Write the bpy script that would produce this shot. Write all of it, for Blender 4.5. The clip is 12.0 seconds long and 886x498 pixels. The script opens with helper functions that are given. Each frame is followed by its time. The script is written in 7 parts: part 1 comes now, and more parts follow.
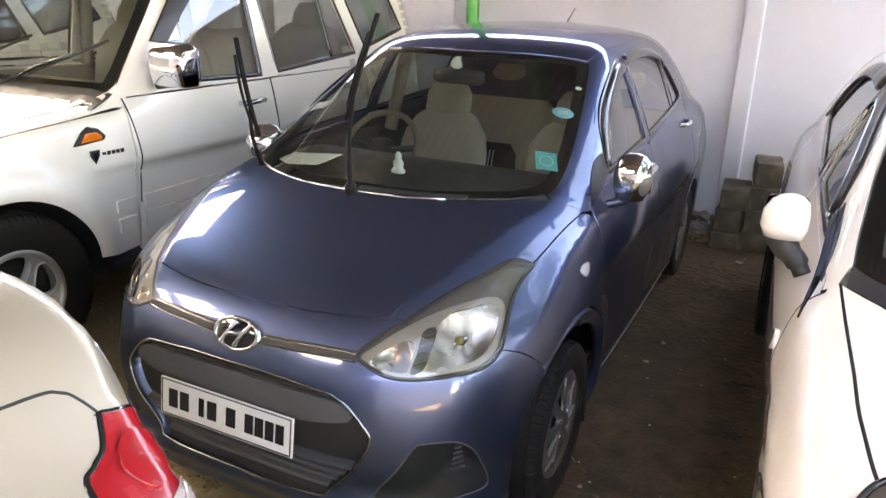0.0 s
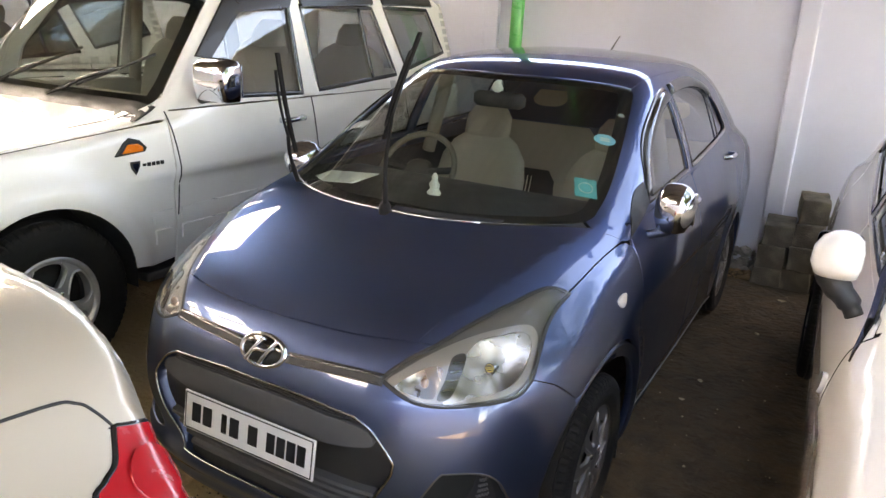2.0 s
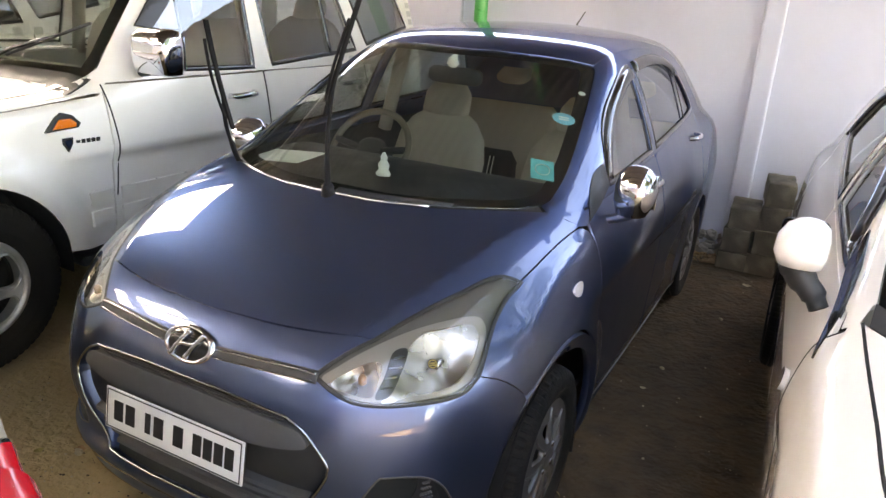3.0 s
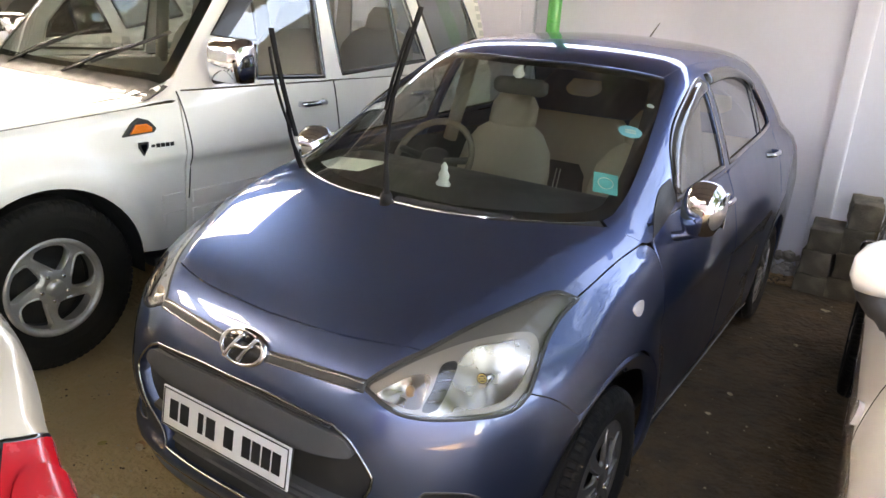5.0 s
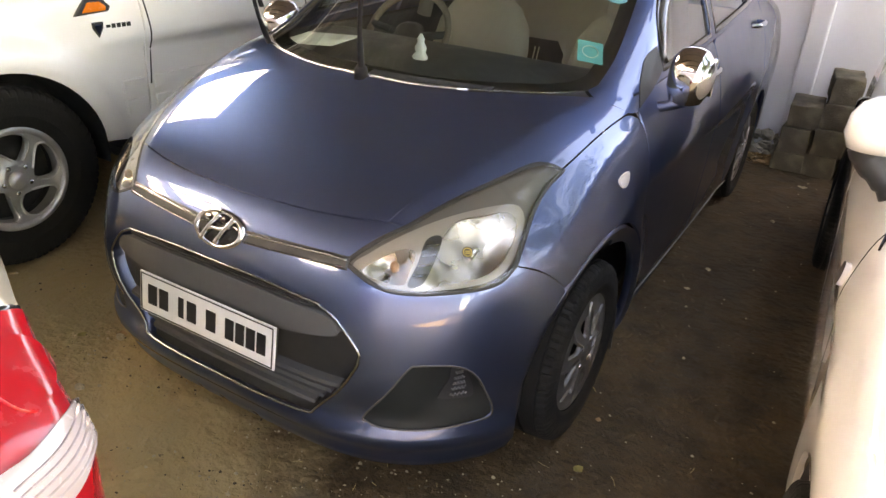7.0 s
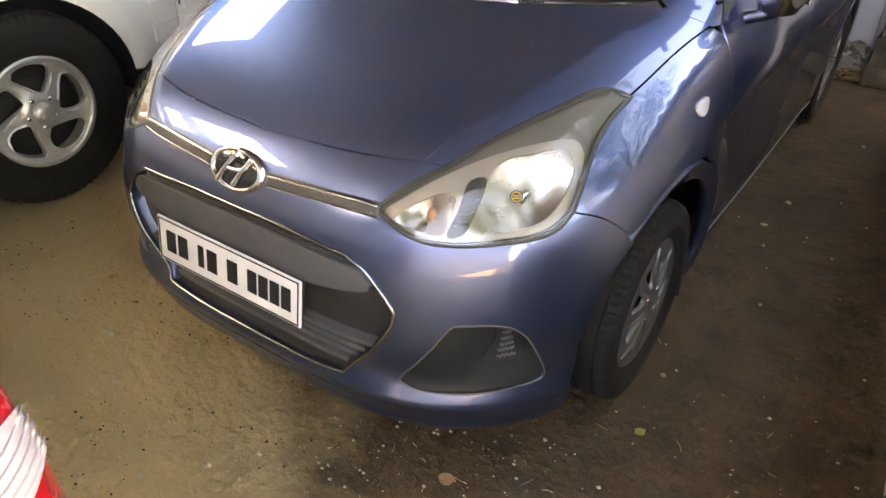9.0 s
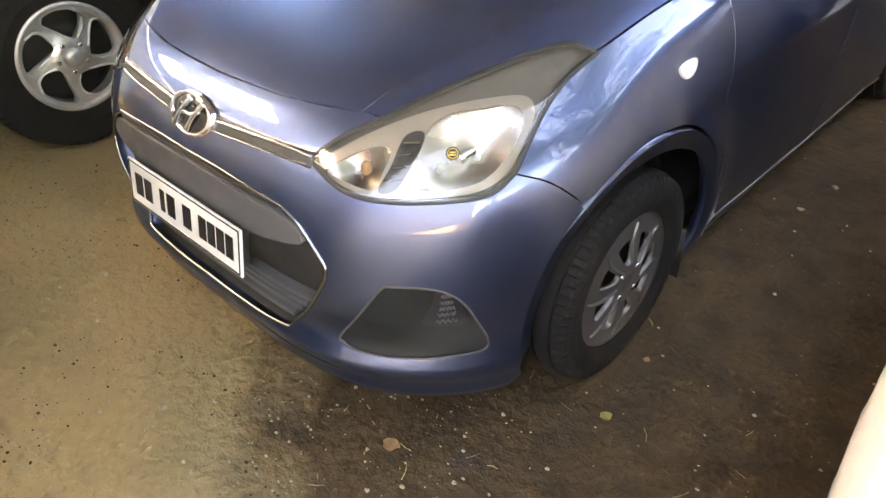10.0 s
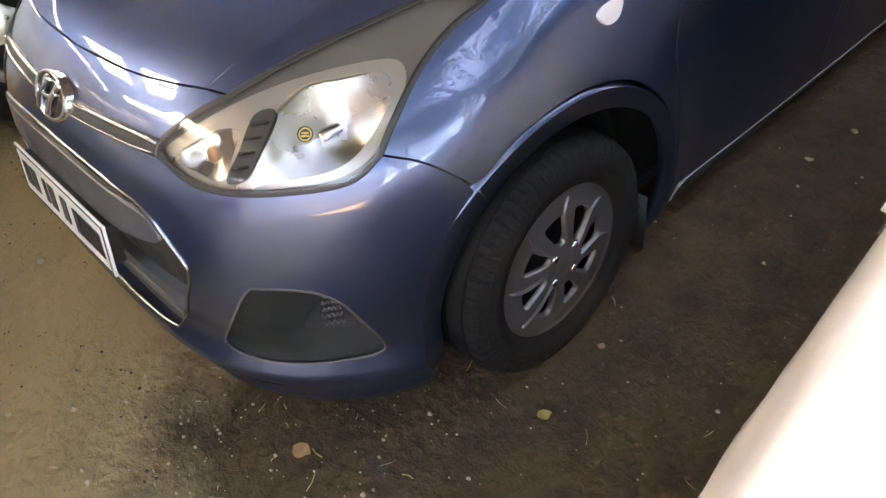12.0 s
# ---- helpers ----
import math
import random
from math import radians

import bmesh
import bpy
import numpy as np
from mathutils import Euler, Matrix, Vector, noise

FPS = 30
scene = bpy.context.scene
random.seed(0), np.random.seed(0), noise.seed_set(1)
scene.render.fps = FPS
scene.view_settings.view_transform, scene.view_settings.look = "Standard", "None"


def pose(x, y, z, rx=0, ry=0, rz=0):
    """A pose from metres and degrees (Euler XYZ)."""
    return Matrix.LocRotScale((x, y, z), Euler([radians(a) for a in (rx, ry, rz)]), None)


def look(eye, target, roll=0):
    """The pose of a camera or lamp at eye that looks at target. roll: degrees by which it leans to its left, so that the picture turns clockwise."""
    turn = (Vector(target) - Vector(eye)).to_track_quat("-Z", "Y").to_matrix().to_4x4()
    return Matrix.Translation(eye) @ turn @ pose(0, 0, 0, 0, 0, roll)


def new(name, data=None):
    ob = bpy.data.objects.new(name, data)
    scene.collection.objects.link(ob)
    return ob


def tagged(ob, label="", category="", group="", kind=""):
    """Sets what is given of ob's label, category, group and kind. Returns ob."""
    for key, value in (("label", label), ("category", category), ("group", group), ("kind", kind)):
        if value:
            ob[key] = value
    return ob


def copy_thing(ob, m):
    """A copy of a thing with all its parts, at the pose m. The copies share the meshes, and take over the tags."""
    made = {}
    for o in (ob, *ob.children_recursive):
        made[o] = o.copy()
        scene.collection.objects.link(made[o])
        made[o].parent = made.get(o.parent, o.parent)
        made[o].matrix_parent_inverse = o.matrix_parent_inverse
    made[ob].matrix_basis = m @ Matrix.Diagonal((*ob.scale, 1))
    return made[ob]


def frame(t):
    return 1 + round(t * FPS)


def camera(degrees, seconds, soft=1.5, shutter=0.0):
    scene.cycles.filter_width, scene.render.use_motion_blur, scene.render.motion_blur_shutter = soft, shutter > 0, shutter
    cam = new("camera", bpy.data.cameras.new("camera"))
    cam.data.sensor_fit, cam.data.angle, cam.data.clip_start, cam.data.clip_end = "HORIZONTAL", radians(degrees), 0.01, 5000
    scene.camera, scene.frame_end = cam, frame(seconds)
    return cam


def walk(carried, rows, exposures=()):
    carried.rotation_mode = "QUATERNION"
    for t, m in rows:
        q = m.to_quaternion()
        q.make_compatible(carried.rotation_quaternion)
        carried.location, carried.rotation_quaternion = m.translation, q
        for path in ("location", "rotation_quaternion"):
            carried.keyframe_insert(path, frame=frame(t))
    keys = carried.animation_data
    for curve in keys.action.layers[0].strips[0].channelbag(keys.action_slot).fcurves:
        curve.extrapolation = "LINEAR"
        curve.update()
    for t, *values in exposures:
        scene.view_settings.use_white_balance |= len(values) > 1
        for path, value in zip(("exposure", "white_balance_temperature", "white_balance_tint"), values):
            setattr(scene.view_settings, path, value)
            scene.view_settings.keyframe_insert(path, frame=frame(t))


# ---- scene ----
cam = camera(62.5, 12.0)
METRES, EYE, TILT, LEAN, TURN = 8.0, 1.5, 0.0, 0.0, 0.0
PATH = [
    (0, (1.381, -2.073, 1.643), (0.538, -0.386, 0.977), 1.4),
    (0.5, (1.376, -2.075, 1.639), (0.574, -0.313, 1.135), 2.1),
    (1, (1.379, -2.078, 1.637), (0.505, -0.375, 1.057), 2.0),
    (1.5, (1.381, -2.079, 1.636), (0.479, -0.39, 1.057), 2.0),
    (2, (1.36, -2.032, 1.623), (0.424, -0.371, 1.018), 2.9),
    (2.5, (1.319, -1.976, 1.62), (0.393, -0.304, 1.03), 4.2),
    (3, (1.358, -1.865, 1.598), (0.498, -0.181, 0.945), 3.8),
    (3.5, (1.394, -1.816, 1.599), (0.448, -0.173, 0.961), 2.2),
    (5.5, (1.373, -1.819, 1.586), (0.339, -0.231, 0.946), 4.0),
    (6, (1.374, -1.814, 1.576), (0.399, -0.211, 0.883), 4.1),
    (6.5, (1.363, -1.812, 1.544), (0.429, -0.235, 0.744), 3.7),
    (7, (1.344, -1.798, 1.518), (0.446, -0.251, 0.622), 3.4),
    (9, (1.244, -1.589, 1.454), (0.284, -0.21, 0.369), 0.9),
    (9.5, (1.295, -1.449, 1.409), (0.303, -0.077, 0.345), -0.3),
    (10, (1.462, -1.352, 1.392), (0.338, -0.162, 0.243), -0.1),
    (10.5, (1.455, -1.247, 1.377), (0.457, 0.07, 0.251), 0.7),
    (11, (1.457, -1.161, 1.361), (0.407, 0.072, 0.188), -0.1),
    (11.5, (1.53, -1.043, 1.338), (0.385, 0.024, 0.093), -1.7),
    (12, (1.551, -0.948, 1.325), (0.363, 0.046, 0.06), -6.1),
]
walk(cam, [(t, look(eye, target, roll)) for t, eye, target, roll in PATH], exposures=[(0, 4.44, 9700, 21), (0.5, 4.26, 9600, 21), (1.5, 4.22, 9500, 20), (2.5, 4.24, 9500, 20), (3.5, 4.60, 9500, 20), (5.5, 4.39, 9900, 20), (7, 4.62, 11300, 22), (9, 4.94, 11500, 23), (9.5, 5.49, 11300, 21), (10, 5.29, 11100, 21), (10.5, 5.12, 10700, 21), (11.5, 4.93, 10100, 21), (12, 4.80, 9900, 21)])

# ---- light ----
SUN_UP, SUN_TURN = 52, 252
world = bpy.data.worlds.new("daylight")
scene.world = world
world.use_nodes = True
sky = world.node_tree.nodes.new("ShaderNodeTexSky")
sky.sky_type, sky.sun_disc, sky.sun_elevation, sky.sun_rotation = "NISHITA", False, radians(SUN_UP), radians(SUN_TURN)
world.node_tree.links.new(sky.outputs[0], world.node_tree.nodes["Background"].inputs[0])
world.node_tree.nodes["Background"].inputs[1].default_value = 0.15
sun = bpy.data.lights.new("sun", "SUN")
sun.energy, sun.angle, sun.color = 5.0, radians(0.53), (1.0, 0.95, 0.87)
way = Vector((math.sin(radians(SUN_TURN)) * math.cos(radians(SUN_UP)), math.cos(radians(SUN_TURN)) * math.cos(radians(SUN_UP)), math.sin(radians(SUN_UP))))
new("sun", sun).matrix_basis = look(way * 40, (0, 0, 0))

# ---- curves and car body surfaces ----
def spline(*pts):
    """A smooth curve through pts (natural cubic), straight beyond its ends."""
    xs, ys = np.array(pts, float).T
    n, h = len(xs), np.diff(xs)
    a = np.eye(n)
    b = np.zeros(n)
    for i in range(1, n - 1):
        a[i, i - 1:i + 2] = h[i - 1] / 6, (h[i - 1] + h[i]) / 3, h[i] / 6
        b[i] = (ys[i + 1] - ys[i]) / h[i] - (ys[i] - ys[i - 1]) / h[i - 1]
    m = np.linalg.solve(a, b)
    s0 = (ys[1] - ys[0]) / h[0] - h[0] * m[1] / 6
    s1 = (ys[-1] - ys[-2]) / h[-1] + h[-1] * m[-2] / 6

    def f(x):
        x = np.asarray(x, float)
        c = np.clip(x, xs[0], xs[-1])
        i = np.clip(np.searchsorted(xs, c) - 1, 0, n - 2)
        p, q = xs[i + 1] - c, c - xs[i]
        y = (m[i] * p ** 3 + m[i + 1] * q ** 3) / (6 * h[i]) + (ys[i] / h[i] - m[i] * h[i] / 6) * p + (ys[i + 1] / h[i] - m[i + 1] * h[i] / 6) * q
        return y + s0 * np.minimum(x - xs[0], 0) + s1 * np.maximum(x - xs[-1], 0)
    return f


def smax(a, b, k):
    return 0.5 * (a + b + np.sqrt((a - b) ** 2 + k * k))


def smin(a, b, k):
    return 0.5 * (a + b - np.sqrt((a - b) ** 2 + k * k))


def ease(a, b, x):
    t = np.clip((x - a) / (b - a), 0, 1)
    return t * t * (3 - 2 * t)


# the blue car, in its own metres: front axle at y = 0, nose towards -y
B_NOSE = spline((0.08, -0.615), (0.12, -0.652), (0.16, -0.660), (0.20, -0.668), (0.238, -0.687), (0.262, -0.680), (0.285, -0.667), (0.36, -0.672), (0.5, -0.684), (0.60, -0.672), (0.66, -0.652), (0.70, -0.628), (0.76, -0.585), (0.84, -0.51))
B_HOOD = spline((-0.72, 0.655), (-0.64, 0.728), (-0.55, 0.788), (-0.4, 0.857), (-0.2, 0.930), (0.0, 0.99), (0.3, 1.03), (1.0, 1.05), (2.2, 1.09), (2.6, 1.09), (3.1, 1.05), (3.4, 0.99))
B_ROLL = spline((-0.6, 0.36), (-0.5, 0.42), (-0.38, 0.47), (-0.2, 0.535), (0.1, 0.615), (0.3, 0.65), (3.0, 0.70))
B_SIDE = spline((0.10, 0.755), (0.2, 0.785), (0.4, 0.805), (0.6, 0.815), (0.75, 0.81), (0.85, 0.797), (0.95, 0.775), (1.1, 0.73))
B_GLASS = spline((0.9, 0.775), (1.0, 0.745), (1.1, 0.715), (1.2, 0.675), (1.3, 0.63), (1.4, 0.57), (1.5, 0.49))
B_ROOF = spline((0.4, 1.335), (0.7, 1.42), (1.0, 1.472), (1.4, 1.504), (1.8, 1.51), (2.2, 1.492), (2.6, 1.44), (2.9, 1.37))


def blue_body(x, y, z, shaped=1.0):
    """The blue car's skin; shaped 0 leaves out its rolled bonnet edges and flared arches."""
    x = np.abs(x)
    e = ease(0.5 - 0.14 * shaped, 0.7, z)
    front = (B_NOSE(z) + (0.88 - 0.12 * e) * x ** (4.2 - 0.75 * e) - y) / np.sqrt(1 + (3.2 * np.minimum(x, 0.8) ** 2.7) ** 2)
    roll = np.maximum(x - B_ROLL(y), 0)
    top = (z - B_HOOD(y) + (0.25 - 0.11 * shaped) * np.minimum(x, 0.75) ** 3 + 0.32 * shaped * (np.sqrt(roll * roll + 1e-8) - 0.0001)) / 1.08
    flare = shaped * sum(a * np.exp(-((np.hypot(y - c, z - 0.28) - 0.40) / 0.09) ** 2) for c, a in ((0.0, 0.032), (2.425, 0.008)))
    side = x - B_SIDE(z) + 0.012 * ((y - 1.2) / 1.1) ** 2 - flare
    rear = y - 3.24 + 0.5 * np.abs(z - 0.6) ** 2.5 + 0.6 * x ** 4
    low = smax(smax(smax(front, top, 0.045), side, 0.05), smax(rear, 0.115 - z, 0.04), 0.04)
    screen = (-0.03 + 1.95 * (z - 0.985) + 0.72 * x * x - y) / 2.2
    flank = x - B_GLASS(z) + 0.02 * np.maximum(y - 1.2, 0) ** 2
    roof = z - B_ROOF(y) + 0.12 * x * x
    back = (y - 2.55 - 1.4 * (1.40 - z) + 0.3 * x * x) / 1.7
    high = smax(smax(smax(screen, roof, 0.04), flank, 0.06), smax(back, 0.7 - z, 0.05), 0.05)
    return smin(low, high, 0.03)


def gradient(f, p, h=1e-4):
    g = np.stack([f(*(p + np.eye(3)[i] * h).T) - f(*(p - np.eye(3)[i] * h).T) for i in range(3)], 1)
    return g / np.linalg.norm(g, axis=1, keepdims=True)


def cast(f, start, way, far, steps=150):
    """First place where rays from start along way enter the body f < 0."""
    ts = np.linspace(0, far, steps)
    p = start[:, None, :] + ts[None, :, None] * way[:, None, :]
    v = f(p[..., 0], p[..., 1], p[..., 2])
    inside = v < 0
    hit = inside.any(1)
    i = np.where(hit, inside.argmax(1), np.abs(v).argmin(1))
    lo, hi = ts[np.maximum(i - 1, 0)], ts[i]
    for _ in range(26):
        mid = (lo + hi) / 2
        q = start + mid[:, None] * way
        neg = f(q[:, 0], q[:, 1], q[:, 2]) < 0
        hi, lo = np.where(neg, mid, hi), np.where(neg, lo, mid)
    return start + ((lo + hi) / 2)[:, None] * way, hit

from mathutils.geometry import delaunay_2d_cdt


# ---- mesh tools ----
def catmull(pts, n=8, closed=False):
    """A smooth line through pts, n samples to a stretch."""
    p = [np.array(q, float) for q in pts]
    k = len(p)
    out = []
    for i in range(k if closed else k - 1):
        a, b = p[i], p[(i + 1) % k]
        z = p[i - 1] if closed or i > 0 else 2 * a - b
        c = p[(i + 2) % k] if closed or i + 2 < k else 2 * b - a
        for j in range(n):
            t = j / n
            out.append(0.5 * (2 * a + (b - z) * t + (2 * z - 5 * a + 4 * b - c) * t * t + (3 * a - z - 3 * b + c) * t ** 3))
    if not closed:
        out.append(p[-1])
    return np.array(out)


def path(*pts, n=8):
    return catmull(pts, n)[:-1]


def loop(*pts, n=8):
    return catmull(pts, n, True)


def mesh_part(name, verts, faces, material, parent=None, normals=None, smooth=True, label=""):
    me = bpy.data.meshes.new(name)
    me.from_pydata([tuple(map(float, v)) for v in verts], [], [tuple(map(int, q)) for q in faces])
    if smooth:
        me.polygons.foreach_set("use_smooth", [True] * len(me.polygons))
    me.materials.append(material)
    me.update()
    if normals is not None:
        me.normals_split_custom_set_from_vertices([tuple(map(float, v)) for v in normals])
    ob = new(name, me)
    ob.parent = parent
    return tagged(ob, label)


def part(name, bm, material, parent=None, label="", smooth=False):
    me = bpy.data.meshes.new(name)
    bm.to_mesh(me)
    bm.free()
    if smooth:
        me.polygons.foreach_set("use_smooth", [True] * len(me.polygons))
    me.materials.append(material)
    ob = new(name, me)
    ob.parent = parent
    return tagged(ob, label)


def thing(name, label, category, m=None, group=""):
    ob = new(name)
    ob.empty_display_size = 0.1
    if m is not None:
        ob.matrix_basis = m
    return tagged(ob, label, category, group)


def inside(poly, q):
    """Which points q lie in the closed line poly."""
    x, y = q[:, 0], q[:, 1]
    r = np.zeros(len(q), bool)
    a, b = poly, np.roll(poly, -1, 0)
    for (x0, y0), (x1, y1) in zip(a, b):
        if y0 != y1:
            r ^= ((y0 > y) != (y1 > y)) & (x < (x1 - x0) * (y - y0) / (y1 - y0) + x0)
    return r


class View:
    """A way of looking at a body: turned by degrees (0 front, 90 its left side) and down by tilt degrees, or from all round an upright axis."""

    def __init__(self, turn=0.0, tilt=0.0, axis=None):
        a, e = radians(turn), radians(tilt)
        self.axis = axis
        self.u = np.array([math.cos(a), math.sin(a), 0.0])
        self.v = np.array([-math.sin(a) * math.sin(e), math.cos(a) * math.sin(e), math.cos(e)])
        self.d = np.array([-math.sin(a) * math.cos(e), math.cos(a) * math.cos(e), -math.sin(e)])

    def uv(self, p):
        p = np.asarray(p, float)
        if self.axis is not None:
            return np.stack([0.9 * np.arctan2(p[:, 0], self.axis - p[:, 1]), p[:, 2]], 1)
        return np.stack([p @ self.u, p @ self.v], 1)

    def rays(self, q):
        q = np.asarray(q, float)
        if self.axis is not None:
            s, c, z = np.sin(q[:, 0] / 0.9), np.cos(q[:, 0] / 0.9), np.zeros(len(q))
            return np.stack([2.2 * s, self.axis - 2.2 * c, q[:, 1]], 1), np.stack([-s, c, z], 1)
        start = q[:, :1] * self.u + q[:, 1:] * self.v
        mid = np.array([0.0, 1.2, 0.8])
        start = start + ((mid - start) @ self.d)[:, None] * self.d - 3.4 * self.d
        return start, np.tile(self.d, (len(q), 1))


FRONT, LEFT, TOP = View(0), View(90), View(0, 90)


def snap(f, view, pts):
    """The places of the body f that view shows at pts."""
    start, way = view.rays(view.uv(pts))
    return cast(f, start, way, 6.8, 260)[0]


def flip_x(pts):
    """The mirror image of a line, in the other order."""
    return (np.asarray(pts) * [-1, 1, 1])[::-1]


def draw_in(ring, by):
    """A closed line moved inwards."""
    keep = np.linalg.norm(ring - np.roll(ring, 1, 0), axis=1) > 1e-5
    ring = ring[keep]
    a, b = np.roll(ring, 1, 0), np.roll(ring, -1, 0)
    area2 = np.sum(ring[:, 0] * b[:, 1] - b[:, 0] * ring[:, 1])
    d0, d1 = ring - a, b - ring
    d0 /= np.linalg.norm(d0, axis=1, keepdims=True)
    d1 /= np.linalg.norm(d1, axis=1, keepdims=True)
    n = np.stack([-(d0 + d1)[:, 1], (d0 + d1)[:, 0]], 1)
    n /= np.linalg.norm(n, axis=1, keepdims=True) + 1e-9
    return ring + n * by * (1 if area2 > 0 else -1)


def panel(name, f, view, outline, material, parent, holes=(), step=0.03, rim=0.012, lift=0.0, both=False, label="", flat=False, gap=0.0):
    """A sheet of the body f inside an outline, drawn in by gap, with a turned-in rim. both: its mirror twin too. Returns the objects."""
    rings = [outline if flat else view.uv(outline)] + [h if flat else view.uv(h) for h in holes]
    if gap:
        rings[0] = draw_in(rings[0], gap)
    pts, edges = [], []
    for r in rings:
        n0 = len(pts)
        pts += [tuple(q) for q in r]
        edges += [(n0 + i, n0 + (i + 1) % len(r)) for i in range(len(r))]
    lo, hi = rings[0].min(0), rings[0].max(0)
    grid = np.array([(lo[0] + step * (i + 0.5 * (j % 2)), lo[1] + step * 0.866 * j)
                     for i in range(int((hi[0] - lo[0]) / step) + 2) for j in range(int((hi[1] - lo[1]) / step / 0.866) + 2)])
    keep = inside(rings[0], grid)
    for h in rings[1:]:
        keep &= ~inside(h, grid)
    grid = grid[keep]
    if len(grid):
        bd = np.array(pts)
        near = np.min(((grid[:, None, :] - bd[None]) ** 2).sum(2), 1)
        grid = grid[near > (0.45 * step) ** 2]
    v2, _, tris, *_ = delaunay_2d_cdt([Vector(q) for q in pts] + [Vector(q) for q in grid], edges, [], 0, 1e-5)
    v2 = np.array([tuple(q) for q in v2])
    tris = np.array([t for t in tris if len(t) == 3])
    mid = v2[tris].mean(1)
    keep = inside(rings[0], mid)
    for h in rings[1:]:
        keep &= ~inside(h, mid)
    tris = tris[keep]
    used = np.unique(tris)
    remap = np.full(len(v2), -1)
    remap[used] = np.arange(len(used))
    v2, tris = v2[used], remap[tris]
    start, way = view.rays(v2)
    p, _ = cast(f, start, way, 6.8, 260)
    nrm = gradient(f, p)
    p = p + nrm * lift
    cr = np.cross(p[tris[:, 1]] - p[tris[:, 0]], p[tris[:, 2]] - p[tris[:, 0]])
    flip = (cr * nrm[tris[:, 0]]).sum(1) < 0
    tris[flip] = tris[flip][:, ::-1]
    verts, faces, normals = list(p), [tuple(t) for t in tris], list(nrm)
    if rim:
        count = {}
        for t in tris:
            for a, b in ((t[0], t[1]), (t[1], t[2]), (t[2], t[0])):
                count[(a, b)] = 1
        border = [(a, b) for a, b in count if (b, a) not in count]
        out = {}
        for a, b in border:
            o = np.cross(p[b] - p[a], nrm[a] + nrm[b])
            o /= np.linalg.norm(o) + 1e-9
            for i in (a, b):
                out[i] = out.get(i, 0) + o
        top, low = {}, {}
        for i, o in out.items():
            o = o / (np.linalg.norm(o) + 1e-9)
            top[i] = len(verts)
            verts.append(p[i])
            normals.append((o + nrm[i]) / np.linalg.norm(o + nrm[i]))
            low[i] = len(verts)
            verts.append(p[i] - nrm[i] * rim)
            normals.append(o)
        faces += [(top[b], top[a], low[a], low[b]) for a, b in border]
    obs = [mesh_part(name, verts, faces, material, parent, normals, label=label)]
    if both:
        s = np.array([-1, 1, 1])
        obs.append(mesh_part(name, [v * s for v in verts], [q[::-1] for q in faces], material, parent, [v * s for v in normals], label=label))
    return obs


def strip(name, f, view, line, width, height, material, parent, both=False, label="", closed=False):
    """A rounded moulding of some width and height that follows a line on the body."""
    start, way = view.rays(view.uv(line))
    p, _ = cast(f, start, way, 6.8, 260)
    nrm = gradient(f, p)
    n = len(p)
    prev, nxt = (np.roll(p, 1, 0), np.roll(p, -1, 0)) if closed else (np.vstack([p[:1], p[:-1]]), np.vstack([p[1:], p[-1:]]))
    tan = nxt - prev
    tan /= np.linalg.norm(tan, axis=1, keepdims=True) + 1e-9
    side = np.cross(tan, nrm)
    sect = [(-0.5, -0.3), (-0.5, 0.35), (-0.3, 0.85), (0, 1), (0.3, 0.85), (0.5, 0.35), (0.5, -0.3)]
    verts = [p[i] + side[i] * a * width + nrm[i] * b * height for i in range(n) for a, b in sect]
    m = len(sect)
    faces = [(i * m + j, i * m + j + 1, (i + 1) % n * m + j + 1, (i + 1) % n * m + j) for i in range(n if closed else n - 1) for j in range(m - 1)]
    if not closed:
        faces += [tuple(range(m))[::-1], tuple(range((n - 1) * m, n * m))]
    obs = [mesh_part(name, verts, faces, material, parent, label=label)]
    if both:
        s = np.array([-1, 1, 1])
        obs.append(mesh_part(name, [v * s for v in verts], [q[::-1] for q in faces], material, parent, label=label))
    return obs


def seam_line(f, view, line, parent, both=False, width=0.006):
    """The dark shut line between two panels."""
    return strip("shut_line", f, view, line, width, 0.0012, DARK, parent, both)


def lathe(profile, n=48, axis="x", a0=0.0, a1=2 * math.pi, wave=None):
    """Turns a profile of (along, radius) round an axis. wave(k, i) scales the radius of ring k at step i."""
    full = abs(a1 - a0 - 2 * math.pi) < 1e-6
    m = n if full else n + 1
    verts, faces = [], []
    for k, (h, r) in enumerate(profile):
        for i in range(m):
            a = a0 + (a1 - a0) * i / n
            s = r + (wave(k, i) if wave else 0)
            c, d = s * math.cos(a), s * math.sin(a)
            verts.append({"x": (h, c, d), "y": (d, h, c), "z": (c, d, h)}[axis])
    for k in range(len(profile) - 1):
        for i in range(n):
            j = (i + 1) % m
            faces.append((k * m + i, k * m + j, (k + 1) * m + j, (k + 1) * m + i))
    return verts, faces


